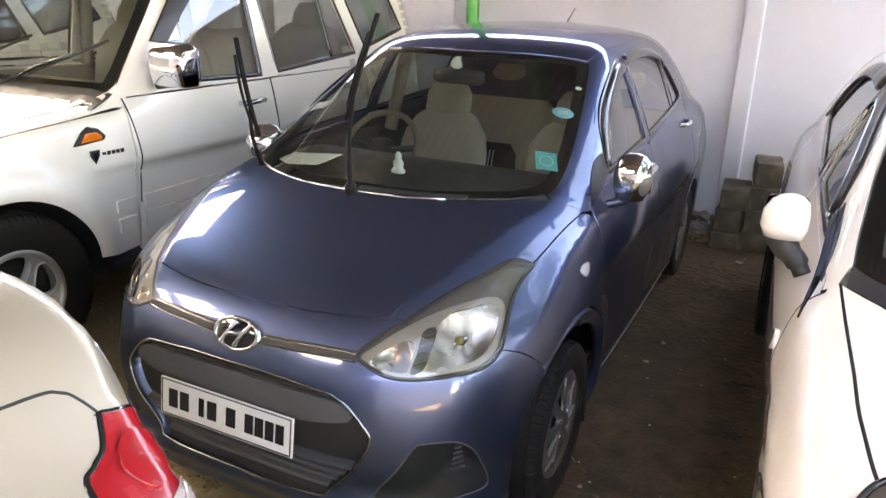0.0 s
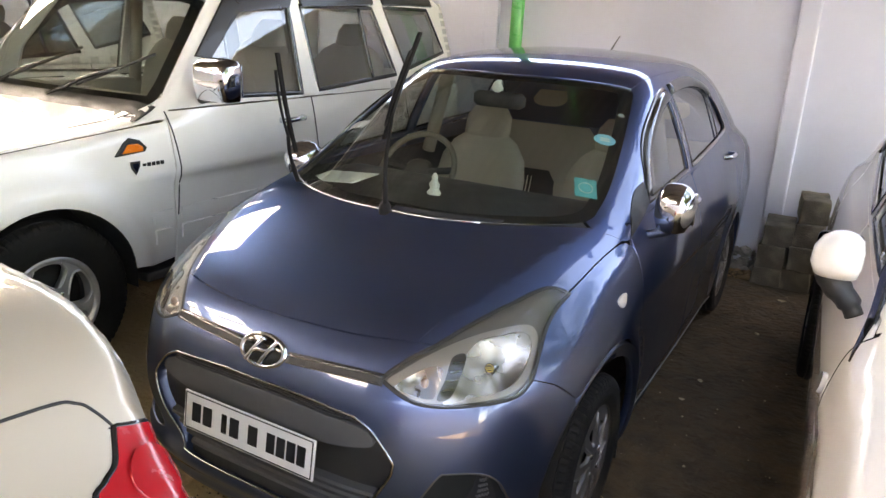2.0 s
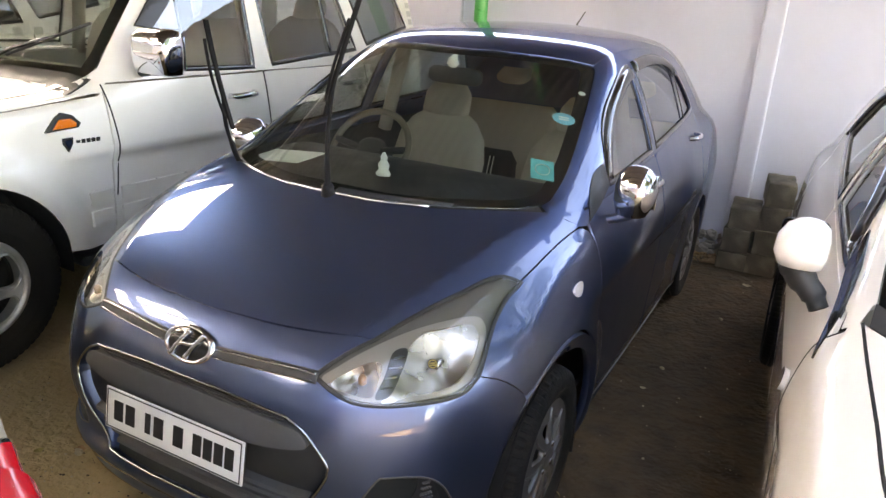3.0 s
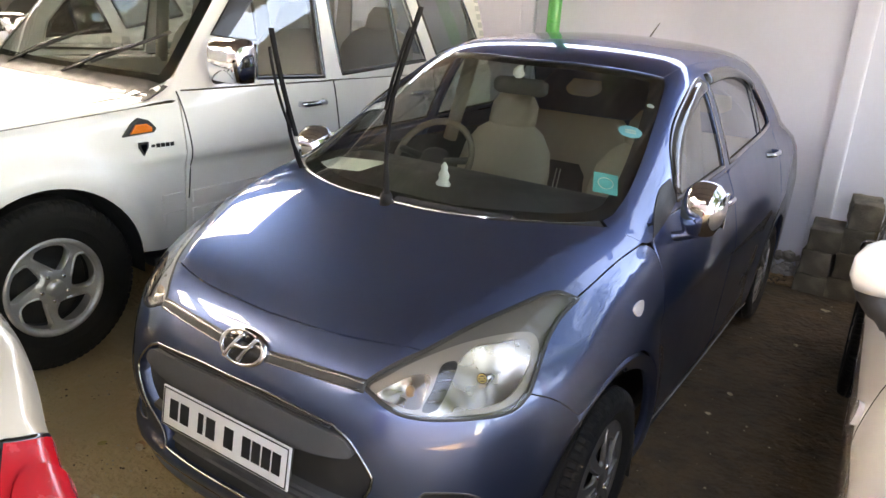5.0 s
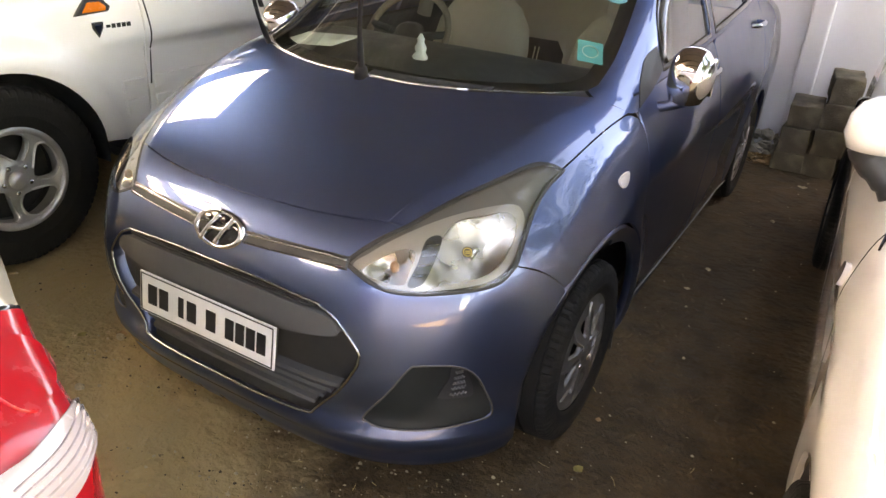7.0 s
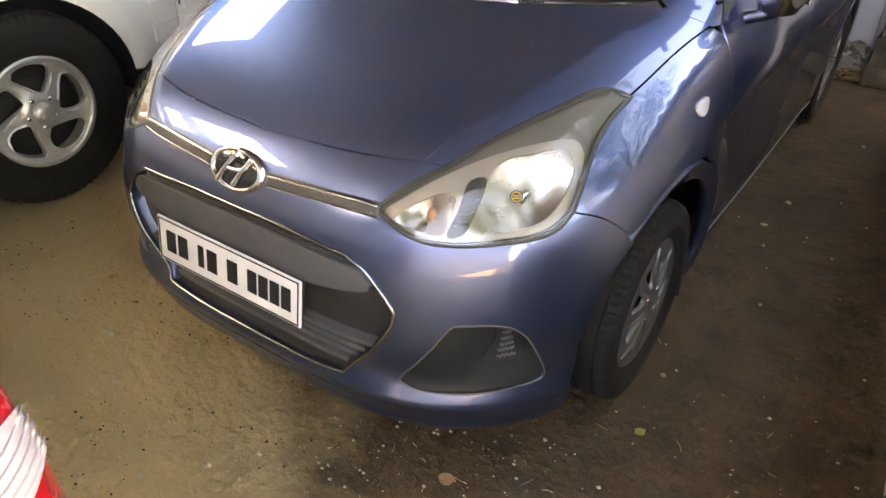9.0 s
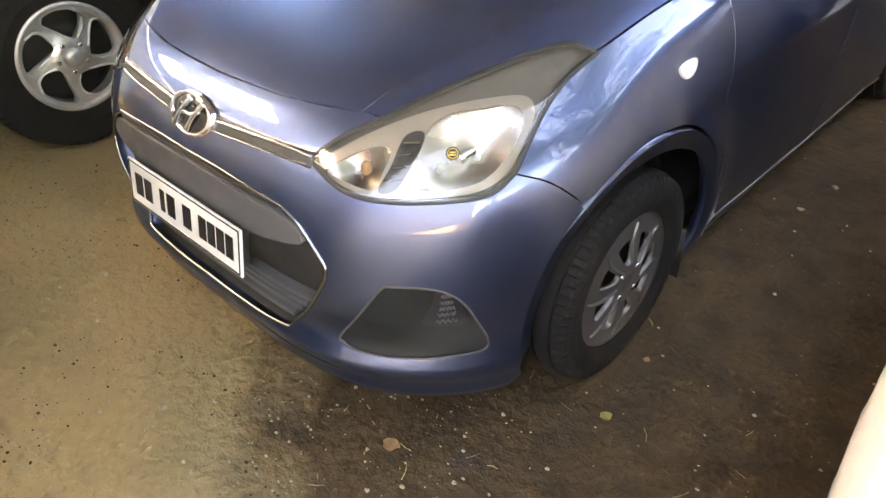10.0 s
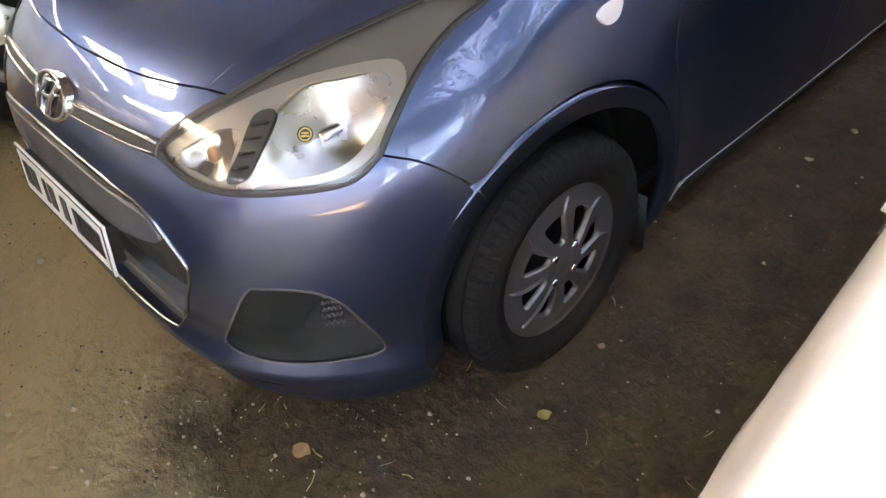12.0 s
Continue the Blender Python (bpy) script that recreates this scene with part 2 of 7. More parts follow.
def tube(line, radius, n=10, caps=True):
    """A round bar along a line; radius a number or one for each point."""
    p = [Vector(q) for q in line]
    r = radius if hasattr(radius, "__len__") else [radius] * len(p)
    verts, faces = [], []
    up = Vector((0, 0, 1))
    for i, q in enumerate(p):
        d = (p[min(i + 1, len(p) - 1)] - p[max(i - 1, 0)]).normalized()
        if abs(d.dot(up)) > 0.95:
            up = Vector((1, 0, 0)) if abs(d.x) < 0.9 else Vector((0, 1, 0))
        s = d.cross(up).normalized()
        t = s.cross(d)
        up = t
        verts += [tuple(q + r[i] * (s * math.cos(2 * math.pi * k / n) + t * math.sin(2 * math.pi * k / n))) for k in range(n)]
    for i in range(len(p) - 1):
        faces += [(i * n + k, i * n + (k + 1) % n, (i + 1) * n + (k + 1) % n, (i + 1) * n + k) for k in range(n)]
    if caps:
        faces += [tuple(range(n))[::-1], tuple(range((len(p) - 1) * n, len(p) * n))]
    return verts, faces


def ribbon(line, across, thick):
    """A flat bar along a line: across is the vector of its half-width, thick the vector of its thickness."""
    a, t = Vector(across), Vector(thick)
    verts, faces = [], []
    for q in line:
        q = Vector(q)
        verts += [tuple(q - a), tuple(q + a), tuple(q + a + t), tuple(q - a + t)]
    n = len(line)
    for i in range(n - 1):
        faces += [(4 * i + k, 4 * i + (k + 1) % 4, 4 * i + 4 + (k + 1) % 4, 4 * i + 4 + k) for k in range(4)]
    return verts, faces + [(3, 2, 1, 0), (4 * n - 4, 4 * n - 3, 4 * n - 2, 4 * n - 1)]


def box(size, centre=(0, 0, 0), bevel=0.004, segments=2, rot=None):
    bm = bmesh.new()
    bmesh.ops.create_cube(bm, size=1)
    bmesh.ops.scale(bm, vec=size, verts=bm.verts)
    if bevel:
        bmesh.ops.bevel(bm, geom=bm.edges[:], offset=bevel, segments=segments, profile=0.5, affect="EDGES")
    if rot is not None:
        bmesh.ops.transform(bm, matrix=rot, verts=bm.verts)
    bmesh.ops.translate(bm, vec=centre, verts=bm.verts)
    return bm


def slab(outline, depth, axis="y", bevel=0.0):
    """A flat outline of (u, v) given thickness. axis y: (x, z) plane, x: (y, z), z: (x, y)."""
    bm = bmesh.new()
    put = {"y": lambda u, v: (u, 0, v), "x": lambda u, v: (0, u, v), "z": lambda u, v: (u, v, 0)}[axis]
    face = bm.faces.new([bm.verts.new(put(*q)) for q in outline])
    ext = bmesh.ops.extrude_face_region(bm, geom=[face])
    d = {"y": (0, depth, 0), "x": (depth, 0, 0), "z": (0, 0, depth)}[axis]
    bmesh.ops.translate(bm, vec=d, verts=[g for g in ext["geom"] if isinstance(g, bmesh.types.BMVert)])
    bmesh.ops.recalc_face_normals(bm, faces=bm.faces)
    if bevel:
        bmesh.ops.bevel(bm, geom=bm.edges[:], offset=bevel, segments=2, profile=0.5, affect="EDGES")
    return bm


def blob(sections, n=24, power=2.4):
    """A soft body of level rings: (z, x centre, y centre, half width, half depth)."""
    verts, faces = [], []
    for z, cx, cy, a, b in sections:
        for i in range(n):
            t = 2 * math.pi * i / n
            c, s = math.cos(t), math.sin(t)
            verts.append((cx + a * math.copysign(abs(c) ** (2 / power), c), cy + b * math.copysign(abs(s) ** (2 / power), s), z))
    for k in range(len(sections) - 1):
        faces += [(k * n + i, k * n + (i + 1) % n, (k + 1) * n + (i + 1) % n, (k + 1) * n + i) for i in range(n)]
    m = len(sections)
    return verts, faces + [tuple(range(n))[::-1], tuple(range((m - 1) * n, m * n))]

# ---- materials ----
def material(name, colour, rough=0.5, metal=0.0, coat=0.0, vary=0.12, scale=3.0, fine=60.0, bump=0.0, bump_scale=80.0, dirt=None, dirt_amount=0.0, dirt_scale=2.0, spec=0.5, rough_vary=0.1, flake=0.0):
    m = bpy.data.materials.new(name)
    m.use_nodes = True
    t = m.node_tree
    b = t.nodes["Principled BSDF"]
    co = t.nodes.new("ShaderNodeTexCoord").outputs["Object"]

    def tex(s, detail=5.0):
        n = t.nodes.new("ShaderNodeTexNoise")
        n.inputs["Scale"].default_value, n.inputs["Detail"].default_value = s, detail
        t.links.new(co, n.inputs["Vector"])
        return n.outputs["Fac"]

    def mix(f, a, c):
        n = t.nodes.new("ShaderNodeMix")
        n.data_type = "RGBA"
        for key, value in ((0, f), (6, a), (7, c)):
            if isinstance(value, bpy.types.NodeSocket):
                t.links.new(value, n.inputs[key])
            else:
                n.inputs[key].default_value = value
        return n.outputs[2]

    def ranged(x, a, c, lo, hi):
        n = t.nodes.new("ShaderNodeMapRange")
        t.links.new(x, n.inputs[0])
        for i, value in enumerate((a, c, lo, hi)):
            n.inputs[i + 1].default_value = value
        return n.outputs[0]

    light = [min(1, c * (1 + vary)) for c in colour] + [1]
    dark = [c * (1 - vary) for c in colour] + [1]
    col = mix(ranged(tex(scale), 0.3, 0.7, 0, 1), dark, light)
    col = mix(ranged(tex(fine), 0.35, 0.65, 0, 0.35), col, [c * (1 - 1.2 * vary) for c in colour] + [1])
    if dirt:
        col = mix(ranged(tex(dirt_scale, 8), 0.45, 0.7, 0, dirt_amount), col, list(dirt) + [1])
    t.links.new(col, b.inputs["Base Color"])
    t.links.new(ranged(tex(scale * 4), 0.3, 0.7, max(0.02, rough - rough_vary), min(1, rough + rough_vary)), b.inputs["Roughness"])
    b.inputs["Metallic"].default_value = metal
    b.inputs["Specular IOR Level"].default_value = spec
    b.inputs["Coat Weight"].default_value = coat
    b.inputs["Coat Roughness"].default_value = 0.03
    if bump:
        n = t.nodes.new("ShaderNodeBump")
        n.inputs["Strength"].default_value, n.inputs["Distance"].default_value = bump, 0.01
        t.links.new(tex(bump_scale, 8), n.inputs["Height"])
        t.links.new(n.outputs[0], b.inputs["Normal"])
    return m


def glass(name, tint, base=0.04, rough=0.012):
    """Thin clear sheet: what lies behind it shows through, with a gloss that grows at a slant from either side."""
    m = bpy.data.materials.new(name)
    m.use_nodes = True
    t = m.node_tree
    t.nodes.remove(t.nodes["Principled BSDF"])
    tr, gl, lw, mx = (t.nodes.new("ShaderNode" + k) for k in ("BsdfTransparent", "BsdfGlossy", "LayerWeight", "MixShader"))
    tr.inputs[0].default_value = (*tint, 1)
    gl.inputs["Roughness"].default_value = rough
    gl.inputs["Color"].default_value = (0.95, 0.97, 1, 1)
    lw.inputs[0].default_value = 0.5
    steep = t.nodes.new("ShaderNodeMath")
    steep.operation = "POWER"
    t.links.new(lw.outputs["Facing"], steep.inputs[0])
    steep.inputs[1].default_value = 4.0
    fac = t.nodes.new("ShaderNodeMath")
    fac.operation = "MULTIPLY_ADD"
    t.links.new(steep.outputs[0], fac.inputs[0])
    fac.inputs[1].default_value, fac.inputs[2].default_value = 0.9, base
    t.links.new(fac.outputs[0], mx.inputs[0])
    t.links.new(tr.outputs[0], mx.inputs[1])
    t.links.new(gl.outputs[0], mx.inputs[2])
    t.links.new(mx.outputs[0], t.nodes["Material Output"].inputs[0])
    return m


BLUE = material("blue_metallic_paint", (0.076, 0.110, 0.208), 0.33, 0.92, 1.0, 0.05, 2, 900, rough_vary=0.02)
BLUE.node_tree.nodes["Principled BSDF"].inputs["Specular Tint"].default_value = (0.22, 0.25, 0.32, 1)
BLUE.node_tree.nodes["Principled BSDF"].inputs["Coat IOR"].default_value = 1.6
WHITE = material("white_pearl_paint", (0.80, 0.76, 0.70), 0.345, 0.0, 1.0, 0.03, 2, 500, rough_vary=0.02)
CREAM = material("cream_white_paint", (0.85, 0.815, 0.77), 0.35, 0.0, 0.8, 0.03, 2, 400, dirt=(0.5, 0.44, 0.36), dirt_amount=0.25, rough_vary=0.05)
BEIGE = material("beige_metallic_paint", (0.52, 0.445, 0.355), 0.345, 0.45, 1.0, 0.03, 2, 900, rough_vary=0.02)
PLASTIC = material("black_textured_plastic", (0.018, 0.0185, 0.019), 0.5, vary=0.2, bump=0.15, bump_scale=600, dirt=(0.06, 0.055, 0.05), dirt_amount=0.2)
GREY_PLASTIC = material("grey_plastic", (0.022, 0.0235, 0.025), 0.42, vary=0.15, spec=0.45, bump=0.1, bump_scale=500)
FOG_PLASTIC = material("dark_fog_cover_plastic", (0.012, 0.0145, 0.0145), 0.5, vary=0.15, spec=0.35, bump=0.08, bump_scale=500)
BAR_GREY = material("grey_grille_plastic", (0.075, 0.075, 0.077), 0.45, vary=0.12, bump=0.08, bump_scale=500)
GLOSS_BLACK = material("gloss_black", (0.012, 0.012, 0.013), 0.12, coat=0.6, vary=0.2)
RUBBER = material("tyre_rubber", (0.010, 0.0097, 0.0092), 0.82, vary=0.25, bump=0.2, bump_scale=150, dirt=(0.05, 0.038, 0.025), dirt_amount=0.14, spec=0.18, dirt_scale=6)
DARK = material("dark_underside", (0.012, 0.012, 0.012), 0.9, vary=0.2)
CHROME = material("chrome", (0.66, 0.68, 0.73), 0.07, 1.0, vary=0.03, rough_vary=0.04)
TRIM = material("dull_chrome_trim", (0.36, 0.375, 0.40), 0.2, 1.0, vary=0.06, rough_vary=0.05)
SILVER = material("silver_wheel_paint", (0.56, 0.56, 0.56), 0.40, 0.75, 0.3, 0.06, 6, 200, rough_vary=0.06, dirt=(0.16, 0.14, 0.11), dirt_amount=0.35, dirt_scale=9)
DULL_SILVER = material("dusty_hubcap_paint", (0.165, 0.160, 0.157), 0.42, 0.7, 0.2, 0.08, 6, 200, rough_vary=0.06, dirt=(0.12, 0.10, 0.08), dirt_amount=0.5, dirt_scale=9)
FABRIC = material("beige_seat_fabric", (0.42, 0.37, 0.31), 0.85, vary=0.1, bump=0.25, bump_scale=400)
FABRIC_DARK = material("black_seat_fabric", (0.035, 0.034, 0.034), 0.85, vary=0.15, bump=0.25, bump_scale=400)
WHEEL_COVER = material("brown_wheel_cover", (0.17, 0.145, 0.115), 0.6, vary=0.1)
DASH = material("black_dashboard", (0.03, 0.03, 0.031), 0.6, vary=0.15, bump=0.15, bump_scale=300)
LINER = material("cabin_liner", (0.30, 0.27, 0.23), 0.85, vary=0.08)
SCREEN = glass("windscreen_glass", (0.62, 0.69, 0.65), 0.085)
SIDE_GLASS = glass("side_glass", (0.58, 0.64, 0.65), 0.08)
LENS = glass("clear_lens", (0.94, 0.92, 0.86), 0.05)
VISOR = glass("smoked_visor", (0.30, 0.28, 0.25), 0.05)
VISOR_DARK = material("dark_brown_visor", (0.018, 0.014, 0.013), 0.35, coat=0.15, spec=0.3, vary=0.1)
REFLECTOR = material("lamp_reflector", (0.385, 0.36, 0.355), 0.27, 0.95, vary=0.03, rough_vary=0.03)
LAMP_CREAM = material("lamp_housing", (0.285, 0.262, 0.25), 0.34, 0.4, vary=0.03, rough_vary=0.02)
SMOKE = material("grey_lamp_surround", (0.098, 0.092, 0.090), 0.40, vary=0.04, coat=0.4, rough_vary=0.04)
BULB = material("amber_bulb", (0.34, 0.19, 0.11), 0.25, coat=0.5, vary=0.05)
AMBER = material("amber_lens", (0.90, 0.20, 0.02), 0.2, coat=0.8, vary=0.08)
RED = material("red_lens", (0.40, 0.008, 0.014), 0.2, coat=0.6, vary=0.15, scale=8)
CLEAR_WHITE = material("white_lens", (0.62, 0.59, 0.59), 0.14, coat=1.0, vary=0.06)
PINK_CLEAR = material("pinkish_clear_lens", (0.42, 0.34, 0.335), 0.2, coat=0.8, vary=0.1, scale=30)
PLATE = material("white_plate", (0.74, 0.74, 0.74), 0.35, vary=0.04, dirt=(0.5, 0.47, 0.42), dirt_amount=0.2)
INK = material("black_ink", (0.012, 0.012, 0.014), 0.5, vary=0.1)
TEAL = material("teal_sticker", (0.08, 0.52, 0.52), 0.5, vary=0.06)
SKY_BLUE = material("light_blue_sticker", (0.22, 0.60, 0.72), 0.5, vary=0.06)
PAPER = material("white_paper", (0.80, 0.80, 0.76), 0.7, vary=0.03)
GOLD = material("gold_print", (0.55, 0.40, 0.12), 0.4, 0.3, vary=0.1)

WIPER = material("matt_black_wiper", (0.010, 0.010, 0.011), 0.6, vary=0.2, spec=0.2)

# ---- the shed ----
WALL = material("lavender_white_paint", (0.66, 0.66, 0.73), 0.75, vary=0.03, scale=0.9, fine=40, bump=0.06, bump_scale=120, dirt=(0.48, 0.475, 0.52), dirt_amount=0.55, dirt_scale=0.9)
SHEET = material("roof_sheet", (0.15, 0.138, 0.13), 0.5, 0.2, vary=0.1, dirt=(0.06, 0.055, 0.05), dirt_amount=0.4)
END_SHEET = material("pale_wall_sheet", (0.42, 0.45, 0.47), 0.45, 0.2, vary=0.08, dirt=(0.25, 0.22, 0.18), dirt_amount=0.3)
STEEL = material("dark_steel", (0.035, 0.035, 0.038), 0.5, 0.3, vary=0.15)
STEEL_GREEN = material("green_paint", (0.05, 0.42, 0.09), 0.35, coat=0.3, vary=0.08, bump=0.05)
CONCRETE = material("concrete_block", (0.12, 0.10, 0.074), 0.92, vary=0.3, scale=9, fine=120, bump=0.9, bump_scale=110, dirt=(0.30, 0.25, 0.18), dirt_amount=0.5, dirt_scale=6)


def translucent(name, colour):
    m = bpy.data.materials.new(name)
    m.use_nodes = True
    t = m.node_tree
    t.nodes.remove(t.nodes["Principled BSDF"])
    n = t.nodes.new("ShaderNodeBsdfTranslucent")
    n.inputs[0].default_value = (*colour, 1)
    t.links.new(n.outputs[0], t.nodes["Material Output"].inputs[0])
    return m


CLEAR_SHEET = translucent("translucent_roof_sheet", (0.85, 0.87, 0.86))


def dirt_floor():
    """Dusty brown earth over worn concrete, with damp stains and painted-in front light."""
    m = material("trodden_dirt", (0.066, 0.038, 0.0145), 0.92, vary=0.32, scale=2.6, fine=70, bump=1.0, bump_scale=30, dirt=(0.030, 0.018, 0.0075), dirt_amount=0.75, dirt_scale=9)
    t = m.node_tree
    b = t.nodes["Principled BSDF"]
    col = b.inputs["Base Color"].links[0].from_socket
    co = t.nodes.new("ShaderNodeTexCoord").outputs["Object"]
    wob = t.nodes.new("ShaderNodeTexNoise")
    wob.inputs["Scale"].default_value = 14
    t.links.new(co, wob.inputs["Vector"])
    for x, y, r in ((-0.255, -0.635, 0.035), (-0.235, -0.575, 0.03), (-0.30, -0.60, 0.02), (0.30, -0.68, 0.02), (0.72, -0.50, 0.03)):
        d = t.nodes.new("ShaderNodeVectorMath")
        d.operation = "DISTANCE"
        t.links.new(co, d.inputs[0])
        d.inputs[1].default_value = (x, y, 0)
        s = t.nodes.new("ShaderNodeMath")
        s.operation = "MULTIPLY_ADD"
        t.links.new(wob.outputs["Fac"], s.inputs[0])
        s.inputs[1].default_value = 0.06
        t.links.new(d.outputs["Value"], s.inputs[2])
        g = t.nodes.new("ShaderNodeMapRange")
        t.links.new(s.outputs[0], g.inputs[0])
        for i, value in enumerate((r + 0.022, r + 0.042, 0.8, 0.0)):
            g.inputs[i + 1].default_value = value
        mx = t.nodes.new("ShaderNodeMix")
        mx.data_type = "RGBA"
        t.links.new(g.outputs[0], mx.inputs[0])
        t.links.new(col, mx.inputs[6])
        mx.inputs[7].default_value = (0.045, 0.035, 0.026, 1)
        col = mx.outputs[2]
    t.nodes["Bump"].inputs["Distance"].default_value = 0.025
    # light on the front-left floor, painted in as sandy colour fading inwards
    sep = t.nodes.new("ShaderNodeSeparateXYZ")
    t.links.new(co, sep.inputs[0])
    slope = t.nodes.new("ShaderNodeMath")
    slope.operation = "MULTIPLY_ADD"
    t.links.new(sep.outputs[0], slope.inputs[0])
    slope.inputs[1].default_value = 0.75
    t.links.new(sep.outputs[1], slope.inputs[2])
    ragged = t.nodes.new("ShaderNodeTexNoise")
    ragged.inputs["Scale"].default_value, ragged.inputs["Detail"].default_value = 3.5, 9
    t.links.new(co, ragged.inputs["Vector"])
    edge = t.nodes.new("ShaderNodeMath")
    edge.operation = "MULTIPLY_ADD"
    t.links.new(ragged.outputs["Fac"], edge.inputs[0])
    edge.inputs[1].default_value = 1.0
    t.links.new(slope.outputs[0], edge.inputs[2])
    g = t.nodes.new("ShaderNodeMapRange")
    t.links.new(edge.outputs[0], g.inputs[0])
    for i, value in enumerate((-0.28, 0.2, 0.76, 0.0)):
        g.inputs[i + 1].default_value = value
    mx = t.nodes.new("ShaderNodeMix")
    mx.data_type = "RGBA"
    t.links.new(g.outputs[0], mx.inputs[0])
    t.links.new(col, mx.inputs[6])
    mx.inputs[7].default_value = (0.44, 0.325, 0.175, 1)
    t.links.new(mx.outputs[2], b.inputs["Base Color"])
    return m


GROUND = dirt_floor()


def ground_z(x, y):
    return 0.010 * (noise.noise((x * 0.9, y * 0.9, 0)) + 0.4 * noise.noise((x * 4, y * 4, 3)) + 0.25 * noise.noise((x * 15, y * 15, 7))) - 0.010


def ground():
    xs = np.concatenate([[-400, -120, -60, -30, -15, -9], np.linspace(-4.5, 3.5, 170), [9, 15, 30, 60, 120, 400]])
    ys = np.concatenate([[-400, -120, -60, -30, -15, -9], np.linspace(-3.0, 4.0, 150), [9, 15, 30, 60, 120, 400]])
    v = [(x, y, ground_z(x, y)) for y in ys for x in xs]
    m = len(xs)
    q = [(j * m + i, j * m + i + 1, (j + 1) * m + i + 1, (j + 1) * m + i) for j in range(len(ys) - 1) for i in range(m - 1)]
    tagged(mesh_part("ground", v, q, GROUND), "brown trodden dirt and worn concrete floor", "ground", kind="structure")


ground()
tagged(part("wall_back", box((18, 0.25, 2.45), (-0.5, 3.725, 1.225), 0), WALL), "pale lavender painted plaster wall", "wall", kind="structure")
# unseen wall, added to keep low sky and sunlit yard out of reflections
tagged(part("added_front_wall", box((24.4, 0.25, 4.75), (2.05, -9.75, 2.375), 0), WALL), "unseen lavender wall added across the front to block low sky", "wall", kind="structure")


def wall_end():
    """Upright corrugated sheets that close the shed's far end."""
    bm = bmesh.new()
    prev = None
    for y in np.arange(-9.5, 3.9, 0.025):
        x = -10.05 + 0.02 * math.sin(y / 0.15 * 2 * math.pi)
        ends = bm.verts.new((x, y, -0.05)), bm.verts.new((x, y, 3.05 + 0.13 * (3.8 - y)))
        if prev:
            bm.faces.new((prev[0], ends[0], ends[1], prev[1]))
        prev = ends
    tagged(part("wall_end", bm, END_SHEET, None, smooth=True), "pale grey corrugated metal end wall", "wall", kind="structure")


wall_end()
for x in (0.90, -1.45):
    tagged(part("pilaster", box((0.13, 0.05, 2.45), (x, 3.578, 1.225), 0.012), WALL), "shallow painted pilaster on the wall", "pilaster", kind="structure")


def roof_z(y):
    return 3.1 + 0.13 * (3.8 - y)


def roof():
    """Corrugated sheets on purlins, with openings for the clear sheets."""
    # the last opening is unseen, added to brighten the front left
    holes = ((-5.3, -3.7, 0.9, 2.0), (-8.2, -6.4, 0.9, 2.0), (-5.3, -3.7, -3.6, -2.4), (-8.2, -6.4, -3.6, -2.4), (-8.0, -0.8, -6.2, -5.0))
    ceil, clear = bmesh.new(), bmesh.new()
    xs = np.arange(-10.0, 1.7, 0.025)
    for y0, y1 in ((-9.5, -6.2), (-6.2, -5.0), (-5.0, -3.6), (-3.6, -2.4), (-2.4, 0.9), (0.9, 2.0), (2.0, 4.1)):
        prev = None
        for x in xs:
            w = 0.022 * math.sin(x / 0.15 * 2 * math.pi)
            op = any(a <= x < b and c == y0 for a, b, c, _ in holes)
            ends = (x, y0, roof_z(y0) + w), (x, y1, roof_z(y1) + w)
            if prev:
                bm = clear if prev[1] else ceil
                bm.faces.new([bm.verts.new(q) for q in (prev[0][0], ends[0], ends[1], prev[0][1])])
            prev = (ends, op)
    for bm in (ceil, clear):
        bmesh.ops.remove_doubles(bm, verts=bm.verts, dist=1e-4)
    tagged(part("ceiling", ceil, SHEET, None, smooth=True), "corrugated metal shed roof", "roof", kind="structure")
    tagged(part("roof_clear_sheets", clear, CLEAR_SHEET, None, smooth=True), "translucent corrugated roof sheets, the front strip added for light", "roof", kind="structure")
    for y in (-9.0, -7.5, -5.8, -4.2, -2.8, -1.4, 0.3, 2.4):
        tagged(part("purlin", box((11.8, 0.07, 0.12), (-4.1, y, roof_z(y) - 0.09), 0.006), STEEL), "grey steel roof purlin", "beam", kind="structure")


roof()

